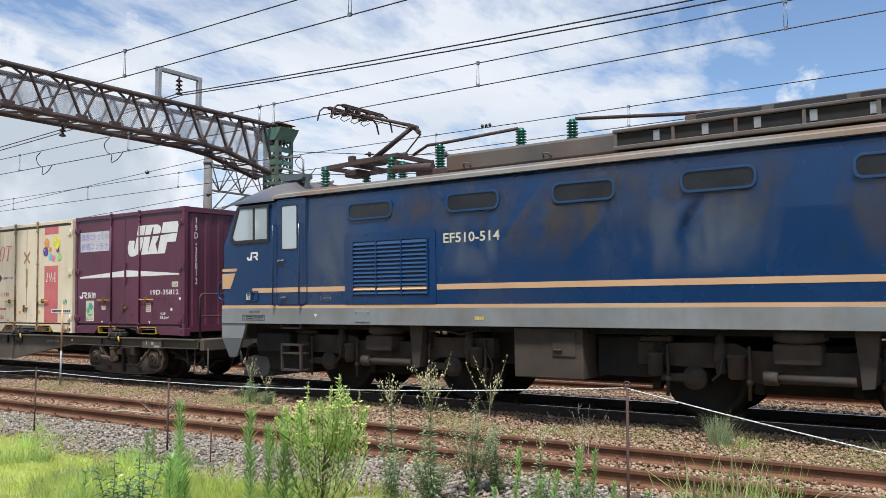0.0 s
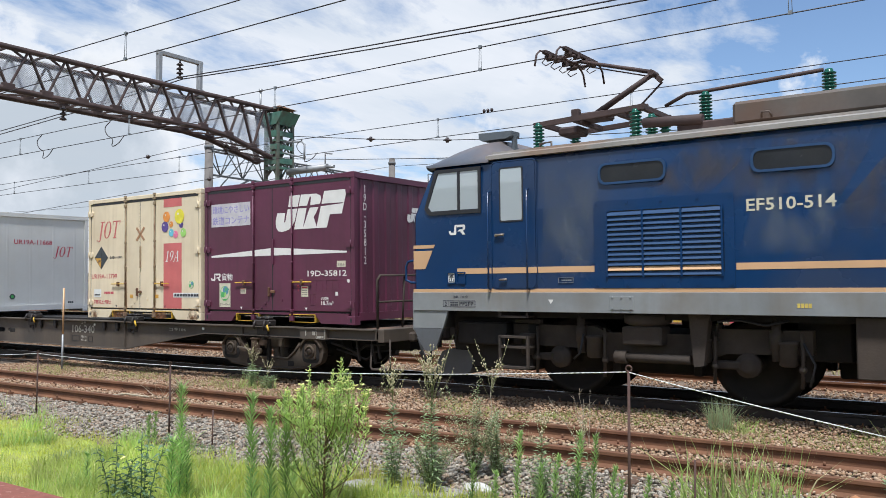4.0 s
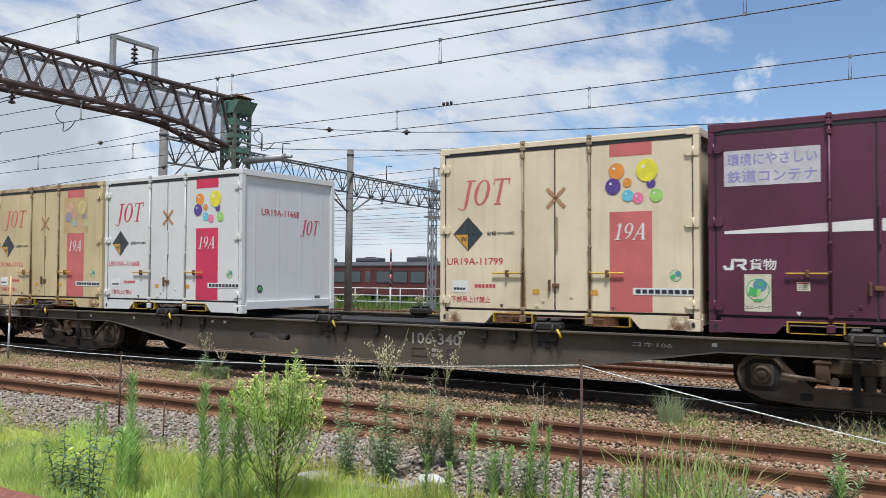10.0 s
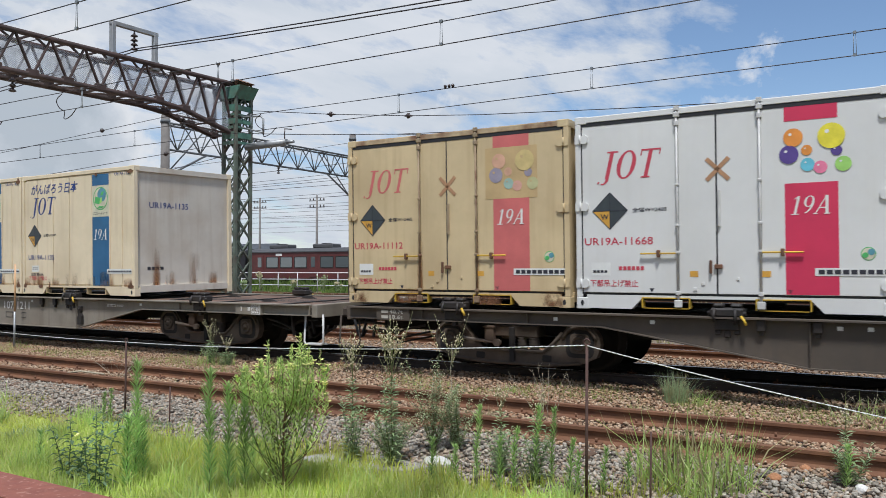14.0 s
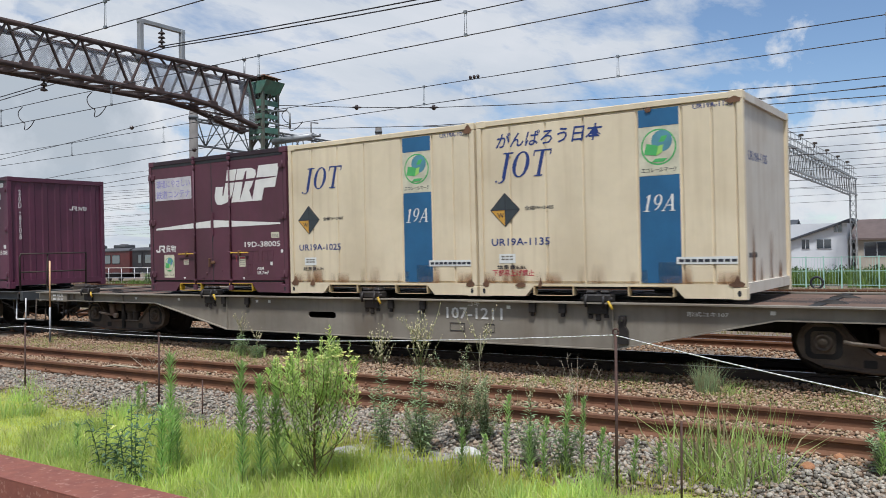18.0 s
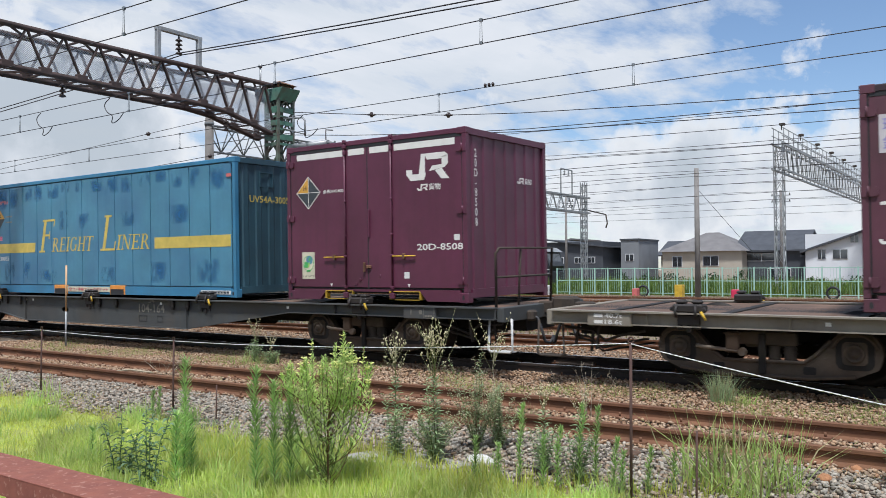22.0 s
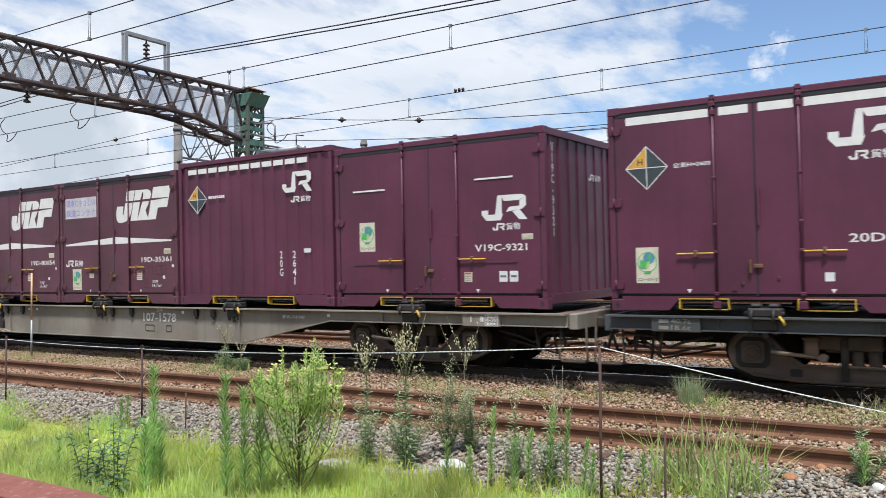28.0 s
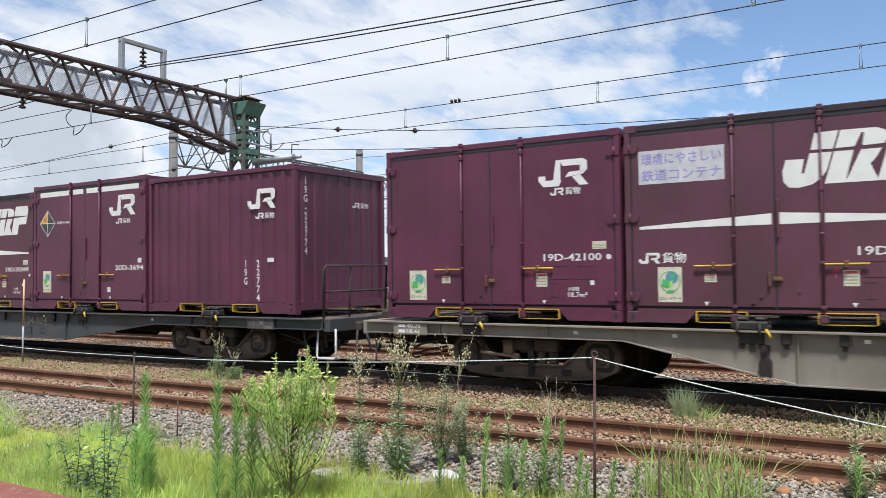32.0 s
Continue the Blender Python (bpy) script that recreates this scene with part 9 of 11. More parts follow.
house(-18.6, -13.2, HY, 4.9, 8, M_HOUSE_WHITE, M_TILE_DARK, "shed_up", "white house with a single-pitch dark roof", ((1.2, 2.4, 0.7, 0.9), (2.6, 2.4, 1.3, 0.9), (4.2, 4.0, 0.7, 0.8)))
house(-12.5, -6.2, HY, 3.2, 8, M_HOUSE_BEIGE, M_HOUSE_BROWN, "gable", "house with a brown tiled roof and balcony", ((0.8, 1.6, 2.2, 1.3), (4.0, 1.6, 1.8, 1.3)))
house(-5.4, 3.0, HY + 3, 3.4, 8, M_HOUSE_GREY, M_TILE_GREY, "hip", "grey house with a hip roof", ((1.5, 1.8, 1.4, 1.0),))
house(-46.4, -39.0, HY - 4, 4.6, 8, M_HOUSE_DARK, M_HOUSE_DARK, "shed_down", "charcoal box-shaped house with small windows", ((1.2, 2.2, 1.3, 0.6), (4.0, 2.2, 0.8, 0.6), (5.6, 2.2, 0.8, 0.6)))
house(-37.7, -35.6, HY - 2, 4.7, 6, M_HOUSE_GREY, M_TILE_DARK, "flat", "narrow grey two-storey house", ((0.6, 2.4, 0.9, 0.7),))
house(-36.0, -33.4, HY + 6, 3.0, 7, M_HOUSE_BEIGE, M_TILE_DARK, "gable", "small tan house with a dark roof", ((0.6, 1.8, 0.8, 0.7),))
house(-54.0, -47.2, HY + 4, 4.9, 8, M_HOUSE_WHITE, M_TILE_GREY, "shed_up", "pale house with a single-pitch roof")
house(-58.5, -54.0, HY + 4, 4.0, 8, M_HOUSE_BEIGE, M_HOUSE_BROWN, "gable", "tan house with a brown gable roof", ((1.5, 2.5, 1.2, 0.8),))
house(-110, -100, HY + 10, 4.0, 8, M_HOUSE_GREY, M_TILE_DARK, "gable", "distant grey house with a dark roof")
yard_pole(-14.9, 45.2, 7.0, 0.16, False)
yard_pole(-19.5, 84, 9.0, 0.15)
yard_pole(-40.5, 80, 9.2, 0.15)
yard_pole(-49.0, 56, 8.2, 0.12)
yard_pole(-75.0, 58, 8.6, 0.12)
yard_pole(-62.0, 62, 9.0, 0.12)
wire("guy_wire", [(-14.9, 45.2, 5.9), (-12.2, 52.0, 0.6)], 0.012, M_WIRE, "slanting guy wire from a pole")

# fence along the yard
fence = thing("yard_fence", "pale metal mesh fence along the yard", "fence")
M_FENCE = surface("pale_green_fence_paint", (0.36, 0.56, 0.46), 0.6, vary=0.08, scale=3)
bm = B()
box(bm, -0.032, 0.032, -0.04, 0.04, -0.2, 1.55)
post_mesh = finish(bm, "post", M_FENCE)
bm = B()
box(bm, 0.0, 0.9, -0.02, 0.02, -0.02, 0.02)
rail_mesh = finish(bm, "rail", M_FENCE)
bm = B()
for k in range(1, 6):
    box(bm, k * 0.15 - 0.003, k * 0.145 + 0.003, -0.003, 0.003, -0.02, 1.49)
bar_mesh = finish(bm, "mesh_panel", M_FENCE)
for k in range(61):
    x = -25.5 + 0.9 * k
    shared("post", post_mesh, fence, pose(x, 49, 0))
    for z in (-0.02, 0.74, 1.49):
        shared("rail", rail_mesh, fence, pose(x, 49, z))
    shared("mesh_panel", bar_mesh, fence, pose(x, 49, 0))
railing = thing("yard_railing", "white pipe railing before the parked coaches", "railing")
bm = B()
for z in (0.35, 0.8, 1.3):
    tube(bm, (-78, 47.5, z), (-26.2, 47.5, z), 0.035, 6)
part("rail", bm, M_HOUSE_FRAME, railing)
bm = B()
tube(bm, (0, 0, -0.2), (0, 0, 1.3), 0.035, 6)
rp = finish(bm, "post", M_HOUSE_FRAME)
for k in range(26):
    shared("post", rp, railing, pose(-77.5 + 2 * k, 47.5, 0))
mk = thing("marker_post", "red and black banded marker post on a white foot", "post")
bm = B()
tube(bm, (-32.9, 45.5, -0.2), (-32.9, 45.5, 1.4), 0.06, 8)
part("foot", bm, M_HOUSE_FRAME, mk)
for k in range(6):
    bm = B()
    tube(bm, (-32.9, 45.5, 1.4 + 0.43 * k), (-32.9, 45.5, 1.83 + 0.43 * k), 0.065, 8)
    part("band", bm, M_RED_OLD if k % 2 else M_BLACK, mk)
# boxes and tanks by the siding
for x, y, sx, sz, m_, lab in ((-16.7, 46.5, 0.45, 0.75, M_YELLOW, "yellow equipment box by the siding"), (-13.5, 46.5, 0.35, 0.5, M_RED, "red box by the siding"), (-19.4, 46.8, 0.3, 0.5, M_RED_OLD, "faded red box by the siding"), (-4.2, 46.2, 0.6, 0.45, M_RED, "small red box by the siding"), (-24.6, 44.8, 0.6, 0.7, M_PLATE, "white and red box by the siding")):
    bm = B()
    box(bm, x, x + sx, y, y + 0.5, -0.2, -0.2 + sz, 0.04)
    solid("trackside_box", bm, m_, lab, "box")
for x in (-19.0, -8.5):
    bm = B()
    pipe(bm, [(x + 0.3 * math.cos(k * 0.349), 47.6, 0.14 + 0.3 * math.sin(k * 0.349)) for k in range(19)], 0.06, 7)
    solid("cable_coil", bm, M_BLACK, "black coil leaning on the fence", "coil")

# parked motor car and coaches
M_COACH = surface("dull_red_coach_paint", (0.11, 0.026, 0.024), 0.5, vary=0.12, scale=0.8, dirt=(0.06, 0.035, 0.03), dirt_amount=0.4)
M_COACH_ROOF = surface("grey_coach_roof", (0.07, 0.07, 0.072), 0.7, vary=0.12, scale=0.8)
M_CAR = surface("black_car_paint", (0.022, 0.024, 0.027), 0.4, vary=0.15, scale=1.0)
mc = thing("track_motor_car", "black track maintenance car with a large glazed cab", "rail car")
bm = B()
box(bm, -32.6, -27.8, 52.2, 54.6, 0.45, 1.35, 0.05)
part("body", bm, M_CAR, mc)
bm = B()
prism(bm, [(-32.4, 1.35), (-27.95, 1.35), (-27.8, 1.7), (-28.15, 2.72), (-32.4, 2.72)], "y", 52.25, 54.55)
part("cab", bm, M_CAR, mc)
bm = B()
prism(bm, [(-32.6, 2.72), (-27.95, 2.72), (-28.5, 3.05), (-32.3, 3.08)], "y", 52.1, 54.7)
part("roof", bm, M_GALV, mc, "pale grey roof")
bm = B()
box(bm, -31.0, -29.2, 52.8, 54.0, 3.07, 3.5, 0.08)
part("roof_unit", bm, M_CAR, mc)
for x0, x1 in ((-32.2, -31.0), (-30.85, -30.1), (-29.95, -29.2), (-29.05, -28.3)):
    bm = B()
    box(bm, x0, x1, 52.2, 52.26, 1.5, 2.62)
    part("window", bm, M_GLASS_DARK, mc)
bm = B()
prism(bm, [(-27.88, 1.75), (-27.82, 1.75), (-28.12, 2.65), (-28.18, 2.65)], "y", 52.45, 54.35)
part("windscreen", bm, M_GLASS_DARK, mc)
bm = B()
for z in (1.2, 1.45):
    box(bm, -32.6, -27.75, 52.12, 52.19, z - 0.03, z + 0.03)
part("hand_rail", bm, M_HOUSE_FRAME, mc)
for x in (-31.6, -29.0):
    for yy in (52.7, 53.9):
        bm = B()
        tube(bm, (x, yy, 0.33), (x, yy + 0.12, 0.33), 0.4, 16)
        part("wheel", bm, M_UNDER2, mc)
bm = B()
box(bm, -32.0, -28.6, 52.6, 54.2, 0.25, 0.5)
part("underframe", bm, M_UNDER2, mc)
M_COACH_BLACK = surface("black_coach_paint", (0.018, 0.017, 0.020), 0.45, vary=0.15, scale=0.8, dirt=(0.05, 0.035, 0.03), dirt_amount=0.4)
M_PANE_SKY = glass("coach_pane", (0.10, 0.12, 0.12), 0.05, 1.0)


def coach(x0, x1, paint, label):
    co = thing("coach", label, "coach", "parked coaches")
    bm = B()
    box(bm, x0, x1, 52.1, 54.9, 0.75, 3.05, 0.06)
    part("body", bm, paint, co)
    bm = B()
    prism(bm, [(52.03, 3.0), (52.03, 3.08), (52.3, 3.26), (52.9, 3.38), (54.1, 3.38), (54.7, 3.26), (54.97, 3.08), (54.97, 3.0)], "x", x0, x1)
    part("roof", bm, M_COACH_ROOF, co, "dark rounded roof")
    for k in range(4):
        xx = x0 + 1.6 + k * 5.0
        unit = part("roof_unit", box(B(), xx, xx + 2.2, 52.9, 54.1, 3.36, 3.72, 0.08), M_COACH_ROOF, co, "roof cooling unit")
        part("unit_fan", tube(B(), (xx + 1.1, 53.5, 3.70), (xx + 1.1, 53.5, 3.78), 0.42, 14), M_UNDER2, unit)
    # doors, windows with pale frames, handrails
    k, xx = 0, x0 + 0.9
    while xx < x1 - 1.6:
        if k % 4 == 0:
            dr = part("door", box(B(), xx, xx + 0.85, 52.07, 52.105, 0.9, 2.85, 0.02), paint, co, "recessed passenger door")
            part("pane", box(B(), xx + 0.2, xx + 0.65, 52.055, 52.075, 1.75, 2.6), M_PANE_SKY, dr)
            xx += 1.25
        else:
            fr = B()
            ring(fr, smooth_rect(xx - 0.05, xx + 1.35, 1.70, 2.65, 0.08), smooth_rect(xx, xx + 1.3, 1.75, 2.60, 0.06), 52.07, 52.10)
            wf = part("window", fr, M_UNDER2, co, "dark window frame")
            part("pane", box(B(), xx, xx + 1.3, 52.085, 52.1, 1.75, 2.60), M_PANE_SKY, wf)
            xx += 1.62
        k += 1
    part("stripe", box(B(), x0, x1, 52.085, 52.11, 1.28, 1.34), M_OCHRE, co)
    part("number_plate", box(B(), x0 + 3.2, x0 + 3.9, 52.085, 52.11, 2.72, 2.92), M_PLATE, co, "small white sign")
    for x in (x0 + 3, x1 - 3):
        bg = part("bogie", box(B(), x - 1.4, x + 1.4, 52.4, 54.6, 0.25, 0.72, 0.05), M_UNDER2, co)
        for d in (-1.0, 1.0):
            part("wheel", lathe(B(), (x + d, 52.55, 0.33), (0, -1, 0), [(0, 0.43), (0.03, 0.43), (0.05, 0.40), (0.12, 0.40)], 16), M_UNDER, bg)
    for a, b in ((5.2, 7.6), (8.2, 9.4), (10.2, 13.0)):
        part("underframe_box", box(B(), x0 + a, x0 + b, 52.35, 54.6, 0.22, 0.75, 0.04), M_UNDER2, co)


coach(-53.4, -32.9, M_COACH, "dull red railcar with dark roof and framed windows")
coach(-74.4, -53.9, M_COACH_BLACK, "black railcar with dark roof and framed windows")
coach(-95.4, -74.9, M_COACH, "dull red railcar standing behind the others")
# an unseen building added behind the viewer, for the glass to mirror
sb = thing("unseen_building", "unseen low grey building with a sloping roof, added for reflections", "building", kind="structure")
bm = B()
box(bm, -22, 2, -16, -9, -0.3, 3.4)
part("wall", bm, M_HOUSE_GREY, sb)
bm = B()
prism(bm, [(-17, 3.3), (-17, 3.5), (-12.5, 5.6), (-8, 3.5), (-8, 3.3), (-12.5, 5.35)], "x", -23, 3)
part("roof", bm, M_TILE_DARK, sb)

# ---- rope fence, marker, foreground beam ----
def rope(pts, label):
    """A twisted white rope that hangs between its posts."""
    bm = B()
    path = []
    for (x0, y0, z0, dip), (x1, y1, z1, _) in zip(pts, pts[1:]):
        for k in range(40):
            u = k / 40
            path.append(Vector((x0 + (x1 - x0) * u, y0 + (y1 - y0) * u, z0 + (z1 - z0) * u - 4 * dip * u * (1 - u))))
    path.append(Vector(pts[-1][:3]))
    length = 0.0
    rings = [[], []]
    fine = []
    for a, b in zip(path, path[1:]):
        n = max(1, int((b - a).length / 0.02))
        for k in range(n):
            fine.append(a.lerp(b, k / n))
    for s in (0, 1):
        prev = None
        for i, p in enumerate(fine):
            ang = i * 0.02 / 0.045 * 3.1416 + s * 3.1416
            c = p + Vector((0, math.cos(ang), math.sin(ang))) * 0.0020
            r = [bm.verts.new(c + Vector((0, 0.0026 * math.cos(q * 1.5708), 0.0026 * math.sin(q * 1.5708)))) for q in range(4)]
            if prev:
                for q in range(4):
                    bm.faces.new((prev[q], prev[(q + 1) % 4], r[(q + 1) % 4], r[q]))
            prev = r
    return solid("rope", bm, M_ROPE, label, "rope")


def stake(x, y, z0, z1, loop=True, r=0.011, kind="stake"):
    st = thing("fence_stake", "thin rusty steel stake with a looped head" if loop else "thin rusty steel rod stuck in the ground", "stake", "stakes of the rope fence")
    bm = B()
    tube(bm, (x, y, z0), (x + 0.01, y, z1), r, 8)
    part("shaft", bm, M_STAKE, st)
    if loop:
        bm = B()
        pipe(bm, [(x + 0.01 + 0.022 * math.cos(k * 0.62), y, z1 + 0.022 + 0.022 * math.sin(k * 0.62)) for k in range(11)], 0.007, 6)
        part("loop", bm, M_STAKE, st)


POSTS = [(-14.6, 6.25, 0.50), (-11.15, 6.1, 0.665), (-8.25, 6.1, 0.645), (-2.30, 5.45, 0.945), (0.9, 4.3, 0.62)]
for x, y, z in POSTS:
    stake(x, y, -0.3, z)
stake(-7.3, 5.95, -0.3, 0.22, False, 0.008)
stake(-1.86, 5.5, -0.3, 0.38, False, 0.008)
rope([(POSTS[0][0], POSTS[0][1], 0.50, 0.02), (POSTS[1][0], POSTS[1][1], 0.665, 0.015), (POSTS[2][0], POSTS[2][1], 0.645, 0.05), (POSTS[3][0], POSTS[3][1], 0.945, 0.03), (POSTS[4][0], POSTS[4][1], 0.62, 0.0)], "white twisted rope strung between rusty stakes")
mp = thing("marker_post", "slim post with a faded pinkish upper half beside the track", "post")
bm = B()
tube(bm, (-16.75, 9.72, -0.2), (-16.75, 9.72, 0.62), 0.022, 8)
part("lower_half", bm, M_GALV, mp)
bm = B()
tube(bm, (-16.75, 9.72, 0.62), (-16.75, 9.72, 1.60), 0.02, 8)
part("upper_half", bm, M_PEACH, mp, "faded pink painted upper half")
# red-oxide beam of the viewer's railing
rl = thing("steel_railing", "red-oxide painted steel railing with worn flecks", "railing")
bm = B()
box(bm, -14.0, 6.0, 1.99, 2.235, 0.492, 0.5, 0.002)
box(bm, -14.0, 6.0, 1.99, 1.998, 0.40, 0.492)
box(bm, -14.0, 6.0, 2.227, 2.235, 0.40, 0.492)
part("beam", bm, M_BEAM, rl, "flat red-oxide top beam with worn flecks")
for k in range(9):
    bm = B()
    x = -13.3 + k * 2.3
    box(bm, x - 0.04, x + 0.04, 2.07, 2.15, -0.3, 0.49)
    part("post", bm, M_BEAM, rl)

# ---- stones, grass and weeds ----
rng = np.random.default_rng(11)


def mottled(name, colours, rough=0.9, through_light=0.0, bump=0.0):
    """Stones, blades and leaves: each piece takes its own tone."""
    m = bpy.data.materials.new(name)
    m.use_nodes = True
    n, l = m.node_tree.nodes, m.node_tree.links
    b = n["Principled BSDF"]
    geo = n.new("ShaderNodeNewGeometry")
    r = n.new("ShaderNodeValToRGB")
    while len(r.color_ramp.elements) < len(colours):
        r.color_ramp.elements.new(0.5)
    for k, (e, c) in enumerate(zip(r.color_ramp.elements, colours)):
        e.position, e.color = k / (len(colours) - 1), (*c, 1)
    l.new(geo.outputs["Random Per Island"], r.inputs[0])
    tc = n.new("ShaderNodeTexCoord")
    t = n.new("ShaderNodeTexNoise")
    t.inputs["Scale"].default_value, t.inputs["Detail"].default_value = 45.0 if not through_light else 1.6, 4.0
    l.new(tc.outputs["Object"], t.inputs["Vector"])
    hs = n.new("ShaderNodeHueSaturation")
    mr = n.new("ShaderNodeMapRange")
    mr.inputs["From Min"].default_value, mr.inputs["From Max"].default_value = 0.3, 0.7
    mr.inputs["To Min"].default_value, mr.inputs["To Max"].default_value = 0.6, 1.25
    l.new(t.outputs["Fac"], mr.inputs["Value"])
    l.new(mr.outputs[0], hs.inputs["Value"])
    l.new(r.outputs[0], hs.inputs["Color"])
    l.new(hs.outputs[0], b.inputs["Base Color"])
    b.inputs["Roughness"].default_value = rough
    b.inputs["Specular IOR Level"].default_value = 0.3
    if bump:
        bp = n.new("ShaderNodeBump")
        bp.inputs["Strength"].default_value, bp.inputs["Distance"].default_value = bump, 0.01
        l.new(t.outputs["Fac"], bp.inputs["Height"])
        l.new(bp.outputs[0], b.inputs["Normal"])
    if through_light:
        tr = n.new("ShaderNodeBsdfTranslucent")
        l.new(hs.outputs[0], tr.inputs["Color"])
        mx = n.new("ShaderNodeMixShader")
        mx.inputs[0].default_value = through_light
        l.new(b.outputs[0], mx.inputs[1])
        l.new(tr.outputs[0], mx.inputs[2])
        l.new(mx.outputs[0], n["Material Output"].inputs["Surface"])
    return m


M_STONE_GREY = mottled("grey_ballast_stone", [(0.09, 0.075, 0.06), (0.25, 0.22, 0.175), (0.38, 0.345, 0.285), (0.29, 0.20, 0.13), (0.48, 0.43, 0.35)], bump=0.4)
M_STONE_RED = mottled("rust_brown_ballast_stone", [(0.09, 0.05, 0.03), (0.28, 0.16, 0.09), (0.40, 0.26, 0.155), (0.34, 0.24, 0.16), (0.50, 0.37, 0.25), (0.21, 0.11, 0.065)], bump=0.4)
# rust-brown ballast again, the train's shade put into its colours
M_STONE_SHADED = mottled("shade_darkened_ballast_stone", [(0.03, 0.02, 0.014), (0.10, 0.062, 0.04), (0.16, 0.105, 0.066), (0.20, 0.14, 0.09)], bump=0.4)
M_GRASS = mottled("sunlit_grass", [(0.52, 0.58, 0.08), (0.64, 0.66, 0.13), (0.58, 0.63, 0.10), (0.70, 0.67, 0.24), (0.46, 0.55, 0.08)], 0.6, 0.5)
M_MEADOW = mottled("fresh_meadow_grass", [(0.46, 0.60, 0.12), (0.58, 0.68, 0.18), (0.64, 0.70, 0.24), (0.50, 0.62, 0.13), (0.68, 0.64, 0.32)], 0.6, 0.5)
M_GRASS_DRY = mottled("half_dry_grass", [(0.42, 0.38, 0.16), (0.30, 0.38, 0.08), (0.50, 0.45, 0.22), (0.26, 0.36, 0.07), (0.40, 0.40, 0.14)], 0.7, 0.3)
M_GRASS_TAN = mottled("bleached_yard_grass", [(0.38, 0.31, 0.17), (0.27, 0.24, 0.11), (0.43, 0.36, 0.21), (0.22, 0.24, 0.09)], 0.8, 0.25)
M_GRASS_FAR = mottled("tall_green_weeds", [(0.09, 0.16, 0.035), (0.16, 0.24, 0.05), (0.12, 0.20, 0.04), (0.22, 0.27, 0.08)], 0.7, 0.3)
M_LEAF_GOLD = mottled("fresh_green_leaves", [(0.30, 0.48, 0.14), (0.40, 0.58, 0.19), (0.35, 0.53, 0.16), (0.52, 0.66, 0.26)], 0.5, 0.5)
M_LEAF_PRIM = mottled("yellow_green_leaves", [(0.42, 0.60, 0.15), (0.52, 0.68, 0.20), (0.64, 0.74, 0.30), (0.46, 0.64, 0.16)], 0.5, 0.55)
M_LEAF_GREY = mottled("grey_green_leaves", [(0.28, 0.38, 0.20), (0.40, 0.50, 0.27), (0.33, 0.44, 0.22), (0.50, 0.54, 0.33)], 0.6, 0.42)
M_LEAF_DARK = mottled("dark_thistle_leaves", [(0.10, 0.17, 0.09), (0.16, 0.24, 0.13), (0.12, 0.20, 0.10)], 0.55, 0.3)
M_HEDGE = mottled("dark_hedge_leaves", [(0.025, 0.055, 0.02), (0.05, 0.095, 0.03), (0.035, 0.07, 0.025)], 0.6, 0.25)
M_STALK = surface("green_stalk", (0.13, 0.17, 0.05), 0.6, vary=0.2, scale=20)
M_STALK_RED = surface("reddish_stalk", (0.17, 0.09, 0.05), 0.6, vary=0.25, scale=20)
M_STALK_DRY = surface("bleached_stalk", (0.40, 0.34, 0.24), 0.8, vary=0.2, scale=20)
M_STALK_OLIVE = surface("olive_stalk", (0.27, 0.27, 0.12), 0.8, vary=0.2, scale=20)
M_SEED = mottled("buff_seed_heads", [(0.42, 0.35, 0.20), (0.58, 0.50, 0.34), (0.34, 0.33, 0.15)], 0.9)
M_PETAL = mottled("yellow_petals", [(0.86, 0.80, 0.24), (0.90, 0.86, 0.40), (0.74, 0.74, 0.22)], 0.6, 0.35)


def quick_mesh(name, verts, tris, material):
    me = bpy.data.meshes.new(name)
    verts, tris = np.asarray(verts, np.float32), np.asarray(tris, np.int32)
    me.vertices.add(len(verts))
    me.vertices.foreach_set("co", verts.ravel())
    me.loops.add(tris.size)
    me.loops.foreach_set("vertex_index", tris.ravel())
    me.polygons.add(len(tris))
    me.polygons.foreach_set("loop_start", np.arange(0, tris.size, 3, dtype=np.int32))
    me.materials.append(material)
    me.update(calc_edges=True)
    return me


def repeat_mesh(name, shape, tris, material):
    """shape: (pieces, points, 3); the same triangles for every piece."""
    n, k = shape.shape[:2]
    t = np.asarray(tris)[None] + (np.arange(n) * k)[:, None, None]
    return quick_mesh(name, shape.reshape(-1, 3), t.reshape(-1, 3), material)


_ico = bmesh.new()
bmesh.ops.create_icosphere(_ico, subdivisions=1, radius=1.0)
ICO_V = np.array([v.co[:] for v in _ico.verts])
ICO_F = [[v.index for v in f.verts] for f in _ico.faces]
_ico.free()


def heights(x, y):
    return np.array([ground_height(a, b) for a, b in zip(x, y)])


